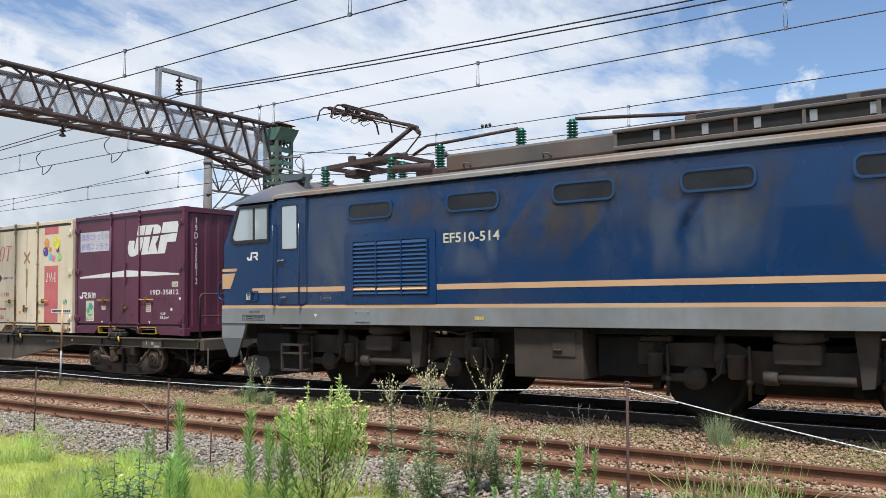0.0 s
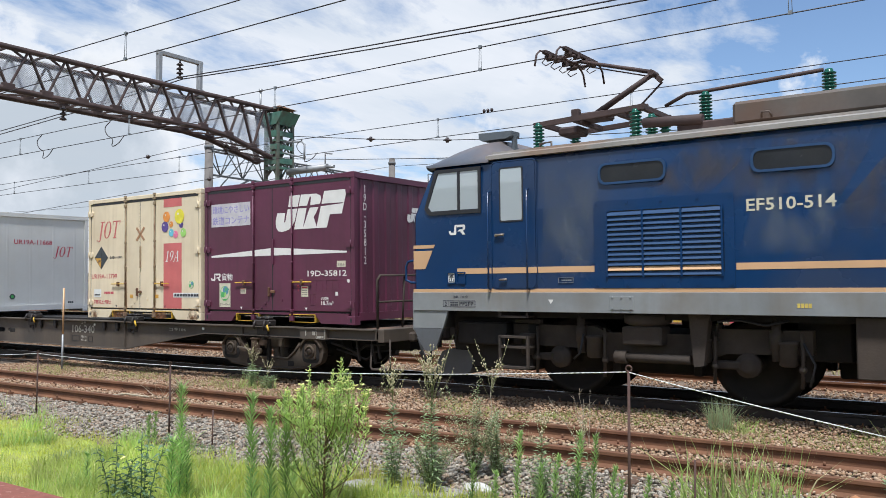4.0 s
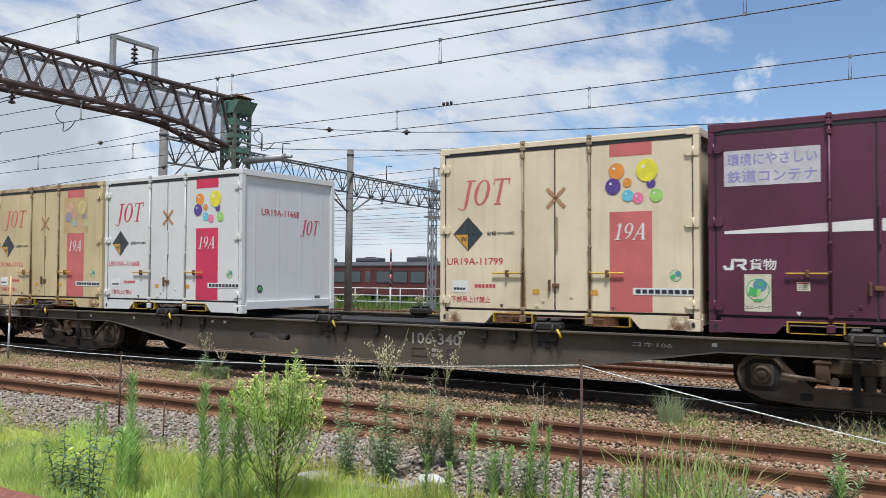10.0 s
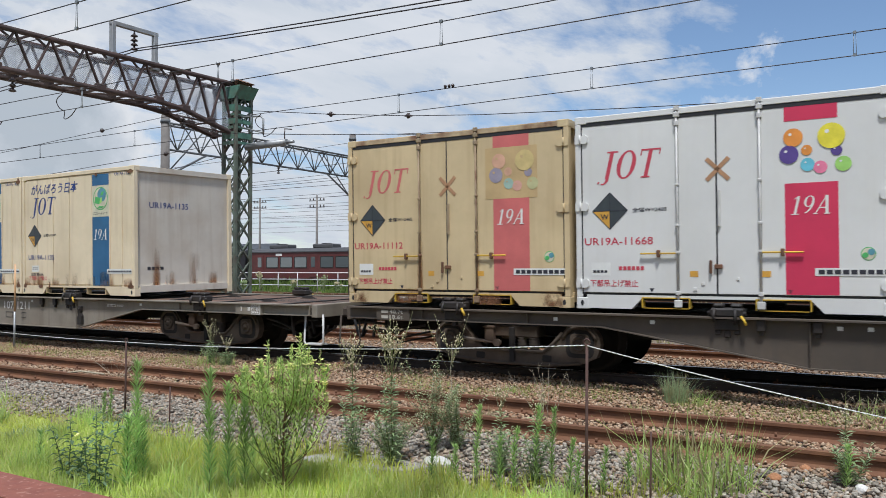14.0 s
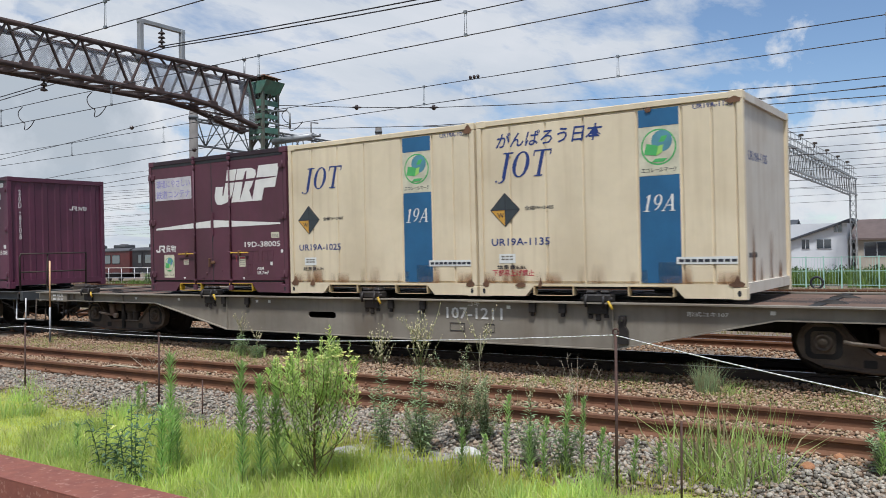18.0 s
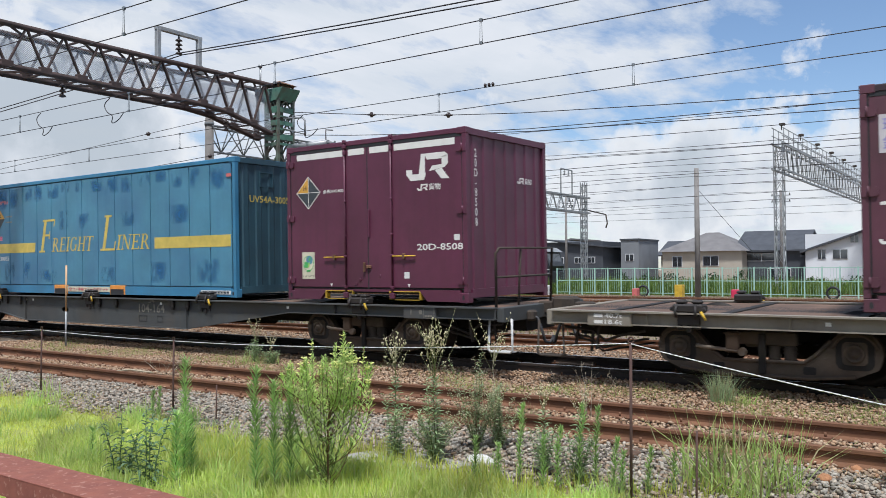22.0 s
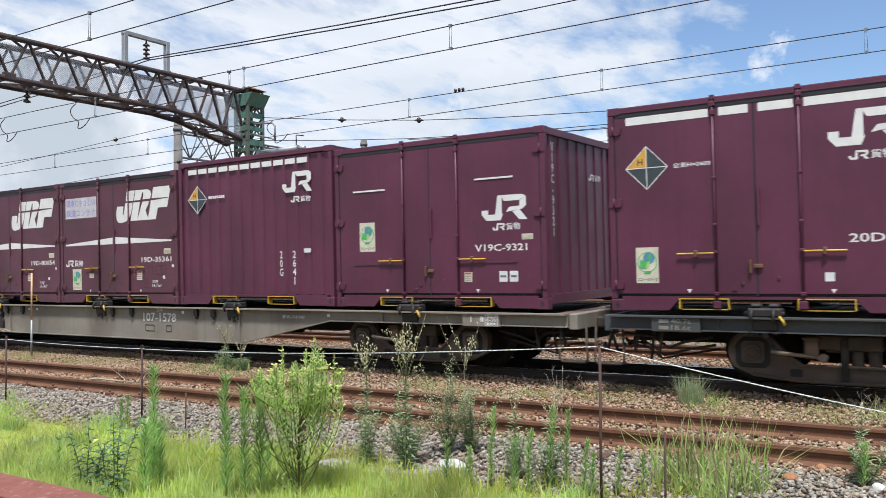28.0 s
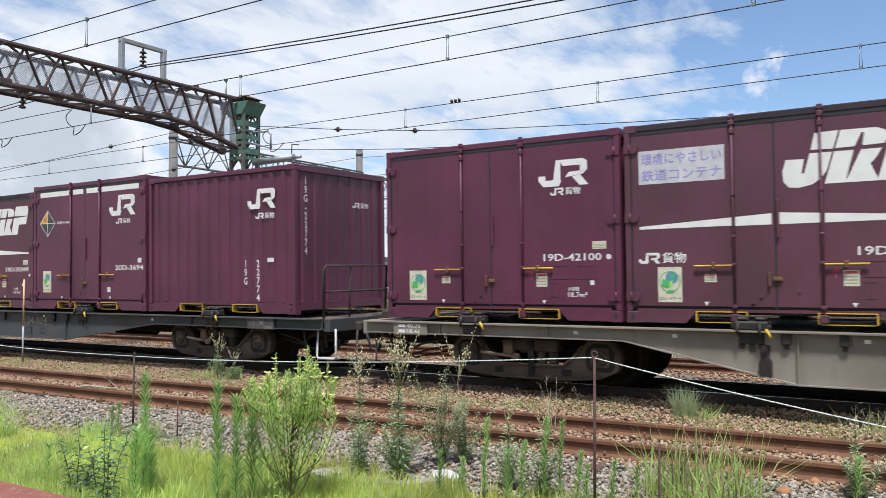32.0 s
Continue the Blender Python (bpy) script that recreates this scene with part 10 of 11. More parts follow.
def stones(name, label, material, n, xr, yr, size, lift, keep=None):
    x, y = rng.uniform(*xr, n), rng.uniform(*yr, n)
    if keep is not None:
        ok = keep(x, y)
        x, y = x[ok], y[ok]
    n = len(x)
    s = rng.uniform(size[0], size[1], n) * 0.5
    shp = ICO_V[None] * rng.uniform(0.62, 1.15, (n, 12, 1)) * (s[:, None] * rng.uniform([0.8, 0.65, 0.5], [1.35, 1.05, 0.85], (n, 3)))[:, None, :]
    a, b = rng.uniform(0, 6.283, n), rng.normal(0, 0.5, n)
    ca, sa, cb, sb = np.cos(a), np.sin(a), np.cos(b), np.sin(b)
    rot = np.stack([np.stack([ca, -sa * cb, sa * sb], 1), np.stack([sa, ca * cb, -ca * sb], 1), np.stack([0 * a, sb, cb], 1)], 1)
    shp = np.einsum("nij,nkj->nki", rot, shp)
    shp += np.stack([x, y, heights(x, y) + lift + rng.uniform(-0.012, 0.018, n)], 1)[:, None]
    tagged(new(name, repeat_mesh(name, shp, ICO_F, material)), label, "ballast", kind="stuff")


def near_rail_y(x, side):
    return 7.835 + 0.0192 * x + side * 0.566


def clear_of_rails(x, y):
    ok = np.ones(len(x), bool)
    for c in (near_rail_y(x, -1), near_rail_y(x, 1), TRACK_Y - 0.566, TRACK_Y + 0.566, 15.9 - 0.566, 15.9 + 0.566):
        ok &= np.abs(y - c) > 0.055
    return ok


def in_sight(x, y):
    """The strip that lies before the viewer's standpoint."""
    return (x > -2.3 * y - 1.5) & (x < 3.0)


stones("ballast_shoulder", "loose grey ballast stones sloping to the grass", M_STONE_GREY, 36000, (-16.5, 3.0), (5.45, 7.22), (0.03, 0.062), 0.012,
       lambda x, y: clear_of_rails(x, y) & (y > 5.75 + 0.15 * np.sin(x * 2.1) + rng.normal(0, 0.1, len(x))) & in_sight(x, y))
stones("ballast_between_tracks", "rust-brown ballast stones packed between the rails", M_STONE_RED, 60000, (-19.0, 3.0), (7.0, 10.75), (0.03, 0.058), 0.032, lambda x, y: clear_of_rails(x, y) & in_sight(x, y))
# these stones carry the shade under the train in their colour
stones("ballast_under_train", "rust-brown ballast stones coloured darker for the shade under the train", M_STONE_SHADED, 12000, (-22.0, 1.0), (10.78, 12.9), (0.035, 0.065), 0.045, lambda x, y: clear_of_rails(x, y) & in_sight(x, y))
stones("ballast_behind_train", "brown ballast stones round the track behind", M_STONE_RED, 14000, (-30.0, 1.5), (12.9, 17.5), (0.04, 0.075), 0.02, lambda x, y: clear_of_rails(x, y))

BLADE_T = [(0, 1, 3), (0, 3, 2), (2, 3, 4)]


def blade_shapes(base, length, width, lean, curve):
    n = len(base)
    h = rng.uniform(0, 6.283, n)
    head = np.stack([np.cos(h), np.sin(h), 0 * h], 1)
    w = rng.uniform(0, 6.283, n)
    wide = np.stack([np.cos(w), np.sin(w), 0 * w], 1) * (width / 2)[:, None]
    L = length[:, None]

    def at(u):
        out = (lean * u + curve * u * u)[:, None]
        rise = u * (1 - 0.45 * (curve * u)[:, None] ** 2)
        return base + L * (head * out + np.array([0, 0, 1.0]) * np.clip(rise, 0.05, 1))
    mid, tip = at(0.55), at(1.0)
    return np.stack([base - wide, base + wide, mid - wide * 0.8, mid + wide * 0.8, tip], 1)


def patchy(x, y, scale, seed=0.0):
    return np.array([noise.noise((a * scale + seed, b * scale - seed, seed)) for a, b in zip(x, y)])


def grass(name, label, material, n, xr, yr, length, width, keep, lean=0.4, curve=0.95, zoff=-0.01):
    x, y = rng.uniform(*xr, n), rng.uniform(*yr, n)
    ok = keep(x, y)
    x, y = x[ok], y[ok]
    n = len(x)
    base = np.stack([x, y, heights(x, y) + zoff], 1)
    shp = blade_shapes(base, rng.uniform(*length, n) * (0.75 + 0.5 * np.abs(patchy(x, y, 1.7, 4.0))), rng.uniform(*width, n), rng.normal(0, lean, n), np.abs(rng.normal(0, curve, n)))
    tagged(new(name, repeat_mesh(name, shp, BLADE_T, material)), label, "grass", kind="stuff")


# grass-coloured sheet added to throw light up into the blades
M_TURF = surface("grass_brightening_turf", (0.30, 0.37, 0.07), 0.9, vary=0.25, scale=5, dirt=(0.40, 0.36, 0.14), dirt_amount=0.6, dirt_scale=1.5, bump=0.4, bump_scale=60)


def lawn_edge(x):
    return 5.78 + 0.06 * np.abs(x + 5.0) + 0.16 * np.sin(x * 2.3) + 0.09 * np.sin(x * 6.1)


def turf():
    nx, ny = 120, 26
    verts, faces = [], []
    for i in range(nx):
        x = -20.0 + i * 25.0 / (nx - 1)
        edge = float(lawn_edge(np.array([x]))[0]) - 0.25
        for j in range(ny):
            y = 2.3 + (edge - 2.3) * j / (ny - 1)
            verts.append((x, y, ground_height(x, y) + 0.012 * (1 if j < ny - 1 else -1.5) + 0.012 * noise.noise((x * 3, y * 3, 2.0))))
    for i in range(nx - 1):
        for j in range(ny - 1):
            faces.append((i * ny + j, (i + 1) * ny + j, (i + 1) * ny + j + 1, i * ny + j + 1))
    tagged(new("turf", from_arrays("turf", verts, faces, M_TURF)), "yellow-green sheet added under the grass to brighten it", "ground", kind="structure")


turf()
grass("grass_bank", "bright yellow-green sunlit grass below the ballast", M_GRASS, 110000, (-18.0, -0.6), (2.3, 6.9), (0.05, 0.15), (0.003, 0.008),
      lambda x, y: in_sight(x, y) & (y < lawn_edge(x) - np.abs(rng.normal(0, 0.22, len(x)))) & (y > 2.9 + 0.52 * (x + 6.2)))
grass("grass_bank_near", "yellow-green grass running up to the railing", M_GRASS, 60000, (-18.0, 5.0), (2.3, 6.6), (0.05, 0.16), (0.004, 0.010),
      lambda x, y: (y < lawn_edge(x) - 0.1) & ((y <= 2.9 + 0.52 * (x + 6.2)) | (x < -2.3 * y - 1.5)))
grass("edge_grass", "longer fresh grass blades at the ballast edge", M_GRASS, 15000, (-6.5, -0.6), (4.6, 6.5), (0.10, 0.27), (0.005, 0.011),
      lambda x, y: (y < lawn_edge(x) - 0.05) & (y > 4.0 + 0.52 * (x + 5.4)) & (patchy(x, y, 1.3, 9.0) > -0.12), 0.2, 0.45)
grass("near_meadow_grass", "fresh broad-bladed grass thick before the railing", M_MEADOW, 52000, (-8.0, -0.6), (2.5, 5.4), (0.08, 0.26), (0.005, 0.011),
      lambda x, y: (y < lawn_edge(x) - 0.15) & (x > -1.75 * y - 0.4) & (x < -0.15 * y), 0.25, 0.6)
grass("tall_grass_tufts", "taller darker grass standing in tufts on the bank", M_LEAF_PRIM, 60000, (-15.0, -1.5), (2.9, 6.3), (0.14, 0.36), (0.004, 0.010),
      lambda x, y: (y < lawn_edge(x) - 0.05) & (y > 2.9 + 0.52 * (x + 6.2)) & (patchy(x, y, 2.6, 12.0) > 0.30), 0.2, 0.5)
grass("clover_patch", "low dark green clover patches in the grass", M_LEAF_GREY, 60000, (-15.0, -1.5), (2.9, 6.2), (0.05, 0.13), (0.010, 0.020),
      lambda x, y: (y < lawn_edge(x) - 0.1) & (y > 2.9 + 0.52 * (x + 6.2)) & (patchy(x, y, 1.1, 21.0) > 0.30), 0.5, 1.0)
grass("strip_weeds", "sparse half-dry grass between the tracks", M_GRASS_DRY, 42000, (-18.0, 0.8), (8.8, 10.4), (0.05, 0.16), (0.004, 0.009),
      lambda x, y: (patchy(x, y, 0.8, 2.0) + 0.5 * patchy(x, y, 3.1, 5.0) + 0.35 * np.exp(-((y - 9.55) / 0.5) ** 2) > 0.14) & in_sight(x, y))
grass("rail_weeds", "thin green weeds along the disused rail", M_GRASS_DRY, 5000, (-12.0, 0.6), (6.7, 8.8), (0.05, 0.14), (0.003, 0.007),
      lambda x, y: (patchy(x, y, 1.4, 7.0) > 0.36) & clear_of_rails(x, y))
grass("yard_grass", "bleached short grass over the wide railway yard", M_GRASS_TAN, 70000, (-75.0, 6.0), (17.2, 48.0), (0.10, 0.26), (0.015, 0.04),
      lambda x, y: (patchy(x, y, 0.16, 3.0) > -0.22) & (x > -1.75 * y) & (x < -0.02 * y + 1.5), 0.3, 0.7)
grass("yard_weeds", "tall green weeds between the yard sidings", M_GRASS_FAR, 7000, (-66.0, -24.0), (43.0, 46.5), (0.2, 0.7), (0.025, 0.06),
      lambda x, y: patchy(x, y, 0.25, 6.0) > -0.05, 0.2, 0.4)
grass("verge_grass", "tall green grass behind the green yard fence", M_GRASS_FAR, 34000, (-60.0, 8.0), (50.0, 60.0), (0.6, 1.35), (0.04, 0.09), lambda x, y: patchy(x, y, 0.3, 8.0) > -0.35, 0.2, 0.4)

LEAF_T = [(0, 1, 2), (0, 2, 3), (1, 4, 2), (2, 4, 3)]


def leaf_shapes(base, direction, length, width, droop):
    d = direction / np.linalg.norm(direction, axis=1)[:, None]
    side = np.cross(d, np.array([0, 0, 1.0]) + rng.normal(0, 0.15, d.shape))
    side /= np.linalg.norm(side, axis=1)[:, None] + 1e-6
    L, W, droop = length[:, None], width[:, None] / 2, droop[:, None]
    down = np.array([0, 0, -1.0])
    mid = base + d * L * 0.45
    tip = base + d * L + down * L * droop
    up = np.cross(side, d)
    return np.stack([base, mid + side * W, mid + down * L * droop * 0.1 - up * W * 0.3, mid - side * W, tip], 1)


def sweep(bm, pts, r0, r1, n=5):
    """One tapered stalk along its points."""
    pts = [Vector(p) for p in pts]
    rings = []
    for i, p in enumerate(pts):
        d = (pts[min(i + 1, len(pts) - 1)] - pts[max(i - 1, 0)]).normalized()
        u = d.cross(Vector((0.31, 0.95, 0.05))).normalized()
        w = d.cross(u)
        r = r0 + (r1 - r0) * i / (len(pts) - 1)
        rings.append([bm.verts.new(p + r * (math.cos(6.28318 * k / n) * u + math.sin(6.28318 * k / n) * w)) for k in range(n)])
    for a, b in zip(rings, rings[1:]):
        for k in range(n):
            bm.faces.new((a[k], a[(k + 1) % n], b[(k + 1) % n], b[k])).smooth = True
    bm.faces.new(rings[0][::-1])
    bm.faces.new(rings[-1])


def stalk_points(x, y, h, lean_x=0.0, lean_y=0.0, wobble=0.012, z0=None, n=8):
    z = ground_height(x, y) - 0.02 if z0 is None else z0
    return [Vector((x + lean_x * u * u * h + random.uniform(-wobble, wobble) * (u > 0), y + lean_y * u * u * h, z + h * u)) for u in (k / n for k in range(n + 1))]


def along(pts, u):
    f = min(u, 0.9999) * (len(pts) - 1)
    i = int(f)
    return pts[i].lerp(pts[i + 1], f - i)


def leaf_run(pts, n, u0, u1, length, width, rise, droop, taper=0.6):
    """Leaves set spirally up a stalk."""
    us = np.linspace(u0, u1, n)
    base = np.array([along(pts, u)[:] for u in us])
    ang = np.arange(n) * 2.4 + rng.uniform(0, 6)
    d = np.stack([np.cos(ang), np.sin(ang), rng.normal(rise, 0.15, n)], 1)
    k = 1 - taper * (us - u0) / max(1e-6, u1 - u0)
    return leaf_shapes(base, d, length * k * rng.uniform(0.75, 1.2, n), width * rng.uniform(0.8, 1.2, n), droop + rng.normal(0, 0.08, n))


def leaves_part(name, shapes, material, parent, label=""):
    ob = new(name, repeat_mesh(name, np.concatenate(shapes), LEAF_T, material))
    ob.parent = parent
    return tagged(ob, label)


def stalk_part(name, pts, r0, r1, material, parent, label="", n=5):
    bm = B()
    sweep(bm, pts, r0, r1, n)
    return part(name, bm, material, parent, label)


def leafy_stem(x, y, h, label="upright green weed with narrow leaves up its stem", lean=0.0, material=None, leaf=0.10, dense=300):
    t = thing("goldenrod_plant", label, "weed", "upright leafy weeds in the grass")
    pts = stalk_points(x, y, h, lean)
    stalk_part("stem", pts, 0.005, 0.002, M_STALK, t)
    n = int(dense * h)
    leaves_part("foliage", [leaf_run(pts, n, 0.12, 0.97, leaf, 0.014, 1.40, 0.12, 0.25), leaf_run(pts, 14, 0.93, 1.0, 0.05, 0.008, 1.8, 0.0, 0.2)], material or M_LEAF_GOLD, t)
    return t


def flower_cup(bm, c, r):
    for k in range(4):
        a = k * 1.5708 + random.uniform(-0.3, 0.3)
        d = Vector((math.cos(a), math.sin(a), 0.55))
        s = Vector((-math.sin(a), math.cos(a), 0))
        q = [c, c + d * r * 0.7 + s * r * 0.5, c + d * r, c + d * r * 0.7 - s * r * 0.5]
        bm.faces.new([bm.verts.new(p) for p in q])


def primrose(x, y, h):
    t = thing("evening_primrose", "bushy yellow-green weed with pale yellow flowers on its spires", "wild plant")
    main = stalk_points(x, y, h * 0.62, 0.02, n=6)
    stalk_part("stem", main, 0.011, 0.006, M_STALK_RED, t, "reddish woody stem", 7)
    shapes = [leaf_run(main, 16, 0.45, 1.0, 0.10, 0.022, 0.5, 0.3)]
    z0 = main[0].z
    for k in range(50):
        p0 = along(main, random.uniform(0.05, 0.9))
        a = k * 2.4 + random.uniform(-0.3, 0.3)
        reach = 0.04 + 0.40 * math.sqrt(random.uniform(0.0, 1.0))
        top = h * (1.0 - 0.55 * (reach / 0.44) ** 2 * random.uniform(0.1, 0.7)) * random.uniform(0.80, 1.0)
        tip = Vector((x + reach * math.cos(a), y + 0.8 * reach * math.sin(a), z0 + max(top, p0.z - z0 + 0.25)))
        out = Vector((tip.x - p0.x, tip.y - p0.y, 0))
        # out quickly, then straight up into a spire
        pts = [p0 + out * (1 - (1 - v) ** 2.4) + Vector((random.uniform(-1, 1) * 0.006, 0, (tip.z - p0.z) * v ** 1.15)) for v in (i / 8 for i in range(9))]
        stalk_part("branch", pts, 0.004, 0.002, M_STALK_RED if k % 3 == 0 else M_STALK, t)
        shapes.append(leaf_run(pts, 40, 0.24, 0.88, 0.105, 0.013, 0.9, 0.1, 0.35))
        shapes.append(leaf_run(pts, 26, 0.82, 1.0, 0.035, 0.010, 1.5, 0.0, 0.3))
        if k % 4 < 3:
            for q in range(random.randint(1, 3)):
                bm = B()
                flower_cup(bm, along(pts, random.uniform(0.90, 1.0)) + Vector((random.uniform(-0.018, 0.018), random.uniform(-0.018, 0.018), 0.004)), random.uniform(0.018, 0.030))
                part("flower", bm, M_PETAL, t, "small pale yellow flower")
    for k in range(12):
        p0 = along(main, random.uniform(0.05, 0.5))
        a, r = random.uniform(0, 6.283), random.uniform(0.08, 0.28)
        tip = p0 + Vector((r * math.cos(a), 0.8 * r * math.sin(a), random.uniform(0.12, 0.3)))
        pts = [p0.lerp(tip, v) + Vector((math.cos(a), math.sin(a), 0)) * 0.3 * r * v * (1 - v) for v in (0, 0.3, 0.6, 1)]
        stalk_part("branch", pts, 0.003, 0.0015, M_STALK_RED, t)
        shapes.append(leaf_run(pts, 10, 0.4, 1.0, 0.075, 0.013, 0.5, 0.15, 0.3))
    leaves_part("foliage", shapes, M_LEAF_PRIM, t)


def seed_weed(x, y, h, spread=0.13, leafy=True, twigs=26, head_from=0.68, flowers=False, label="tall weed topped by a spray of buff seed heads"):
    t = thing("tall_weed", label, "weed", "seeding weeds in the ballast")
    main = stalk_points(x, y, h * 0.93, random.uniform(-0.05, 0.05), n=8)
    stalk_part("stem", main, 0.0055, 0.002, M_STALK if leafy else M_STALK_DRY, t)
    heads = []
    bm = B()
    for k in range(twigs):
        u = random.uniform(head_from, 0.98)
        p0 = along(main, u)
        a = random.uniform(0, 6.283)
        r = spread * random.uniform(0.3, 1.0)
        tip = p0 + Vector((r * math.cos(a), r * math.sin(a), random.uniform(0.4, 1.3) * r + (h * 1.0 - (p0.z - main[0].z)) * random.uniform(0.1, 0.9)))
        pts = [p0.lerp(tip, v) + Vector((0, 0, -0.25 * r * v * (1 - v) * 4 * 0.4)) for v in (0, 0.33, 0.66, 1)]
        sweep(bm, pts, 0.0022, 0.0012, 4)
        for q in range(random.randint(5, 9)):
            c = pts[1].lerp(tip, random.uniform(0.1, 1.05))
            heads.append((c + Vector((random.uniform(-1, 1), random.uniform(-1, 1), random.uniform(-0.3, 1))) * 0.014)[:])
    pan = part("seed_spray", bm, M_STALK_OLIVE, t)
    tagged(pan, "fine dry flower stalks", kind="stuff")
    hc = np.array(heads)
    shp = ICO_V[None] * rng.uniform(0.003, 0.008, (len(hc), 1, 1)) * np.array([1, 1, 1.5]) + hc[:, None]
    sd = new("seed_head", repeat_mesh("seed_head", shp, ICO_F, M_SEED))
    sd.parent = t
    tagged(sd, "tiny buff seed heads", kind="stuff")
    if leafy:
        shapes = [leaf_run(main, int(100 * h), 0.05, head_from + 0.05, 0.15, 0.022, 0.5, 0.25, 0.5)]
        for k in range(7):
            a = random.uniform(0, 6.283)
            r = random.uniform(0.08, 0.2)
            pts = [along(main, 0.04) + Vector((math.cos(a) * r * v, math.sin(a) * r * v, h * random.uniform(0.38, 0.62) * v)) for v in (0, 0.3, 0.65, 1)]
            stalk_part("side_stem", pts, 0.003, 0.0015, M_STALK, t)
            shapes.append(leaf_run(pts, 36, 0.15, 1.0, 0.09, 0.016, 0.6, 0.2, 0.4))
        leaves_part("foliage", shapes, M_LEAF_GREY, t)


def aster_bush(x, y, h):
    t = thing("wild_aster", "twiggy grey-green weed dotted with tiny white flowers", "weed")
    shapes, white = [], []
    for k in range(20):
        a = random.uniform(0, 6.283)
        r = random.uniform(0.02, 0.32)
        hh = h * random.uniform(0.6, 0.95) if k else h
        pts = [Vector((x + math.cos(a) * r * (v ** 1.3), y + math.sin(a) * r * v, ground_height(x, y) - 0.02 + hh * v)) + Vector((random.uniform(-1, 1), random.uniform(-1, 1), 0)) * 0.012 for v in (i / 6 for i in range(7))]
        stalk_part("stem", pts, 0.0035, 0.0012, M_STALK_RED if k % 2 else M_STALK, t)
        shapes.append(leaf_run(pts, 60, 0.15, 1.0, 0.065, 0.012, 0.5, 0.15, 0.5))
        for q in range(26):
            c = along(pts, random.uniform(0.55, 1.0))
            white.append((c + Vector((random.uniform(-1, 1), random.uniform(-1, 1), random.uniform(-0.5, 1))) * 0.04)[:])
    leaves_part("foliage", shapes, M_LEAF_GREY, t)
    hc = np.array(white)
    sd = new("blossom", repeat_mesh("blossom", ICO_V[None] * rng.uniform(0.003, 0.0065, (len(hc), 1, 1)) + hc[:, None], ICO_F, M_SEED))
    sd.parent = t
    tagged(sd, "tiny whitish flower heads", kind="stuff")


def forked_twigs(x, y, h, label, n=9, spread=0.3, material=None):
    t = thing("dry_weed", label, "weed")
    z = ground_height(x, y)
    for k in range(n):
        a = random.uniform(0, 6.283)
        r = spread * random.uniform(0.3, 1)
        tip = Vector((x + r * math.cos(a), y + 0.6 * r * math.sin(a), z + h * random.uniform(0.55, 1)))
        b = Vector((x + random.uniform(-0.05, 0.05), y, z - 0.02))
        pts = [b.lerp(tip, v) + Vector((random.uniform(-1, 1), 0, random.uniform(-1, 1))) * 0.02 * (0 < v < 1) for v in (0, 0.3, 0.6, 0.8, 1)]
        stalk_part("twig", pts, 0.003, 0.001, material or M_STALK_DRY, t)
        for q in range(3):
            c = along(pts, random.uniform(0.45, 0.9))
            e = c + Vector((random.uniform(-1, 1), random.uniform(-0.6, 0.6), random.uniform(0.2, 1))) * 0.11
            stalk_part("twig", [c, c.lerp(e, 0.5) + Vector((0, 0, 0.01)), e], 0.0016, 0.0008, material or M_STALK_DRY, t)
    return t


def thistle(x, y, h):
    t = thing("thistle", "dark green prickly thistle with drooping jagged leaves", "weed")
    shapes = []
    for k in range(4):
        a = random.uniform(0, 6.283)
        hh = h * random.uniform(0.55, 1.0) if k else h
        pts = stalk_points(x + (0.05 * math.cos(a) if k else 0), y + (0.05 * math.sin(a) if k else 0), hh, 0.25 * math.cos(a) * (k > 0), 0.2 * math.sin(a) * (k > 0), 0.015)
        stalk_part("stem", pts, 0.006, 0.0025, M_LEAF_DARK, t)
        shapes.append(leaf_run(pts, int(44 * hh), 0.05, 0.95, 0.15, 0.03, 0.25, 0.45, 0.55))
        shapes.append(leaf_run(pts, int(50 * hh), 0.05, 0.95, 0.07, 0.02, 0.6, 0.2, 0.4))
        if k == 1:
            bm = B()
            for q in range(3):
                flower_cup(bm, pts[-1] + Vector((0.015 * q - 0.02, -0.02, 0.01 * q)), 0.018)
            part("flower", bm, M_PETAL, t, "small yellow flower")
    leaves_part("foliage", shapes, M_LEAF_DARK, t)


def clump(name, label, x, y, n, r, length, width, materials, lean=0.35, curve=0.5):
    t = thing(name, label, "grass")
    for mat, share in materials:
        k = int(n * share)
        a, q = rng.uniform(0, 6.283, k), r * np.sqrt(rng.uniform(0, 1, k))
        bx, by = x + q * np.cos(a), y + 0.7 * q * np.sin(a)
        base = np.stack([bx, by, heights(bx, by) - 0.02], 1)
        ob = new("blade_tuft", repeat_mesh("blade_tuft", blade_shapes(base, rng.uniform(*length, k), rng.uniform(*width, k), rng.normal(0, lean, k), np.abs(rng.normal(0, curve, k))), BLADE_T, mat))
        ob.parent = t
        tagged(ob, "arching green blades" if mat is not M_GRASS_TAN else "dry buff blades", kind="stuff")


random.seed(5)
for x, y, h in ((-4.80, 4.27, 0.99), (-4.69, 4.36, 0.89), (-4.63, 4.46, 0.98), (-5.52, 4.18, 1.03), (-5.60, 4.30, 0.55), (-5.45, 4.05, 0.62)):
    leafy_stem(x, y, h, "tall upright green weed with narrow leaves", 0.0, None, 0.14, 215)
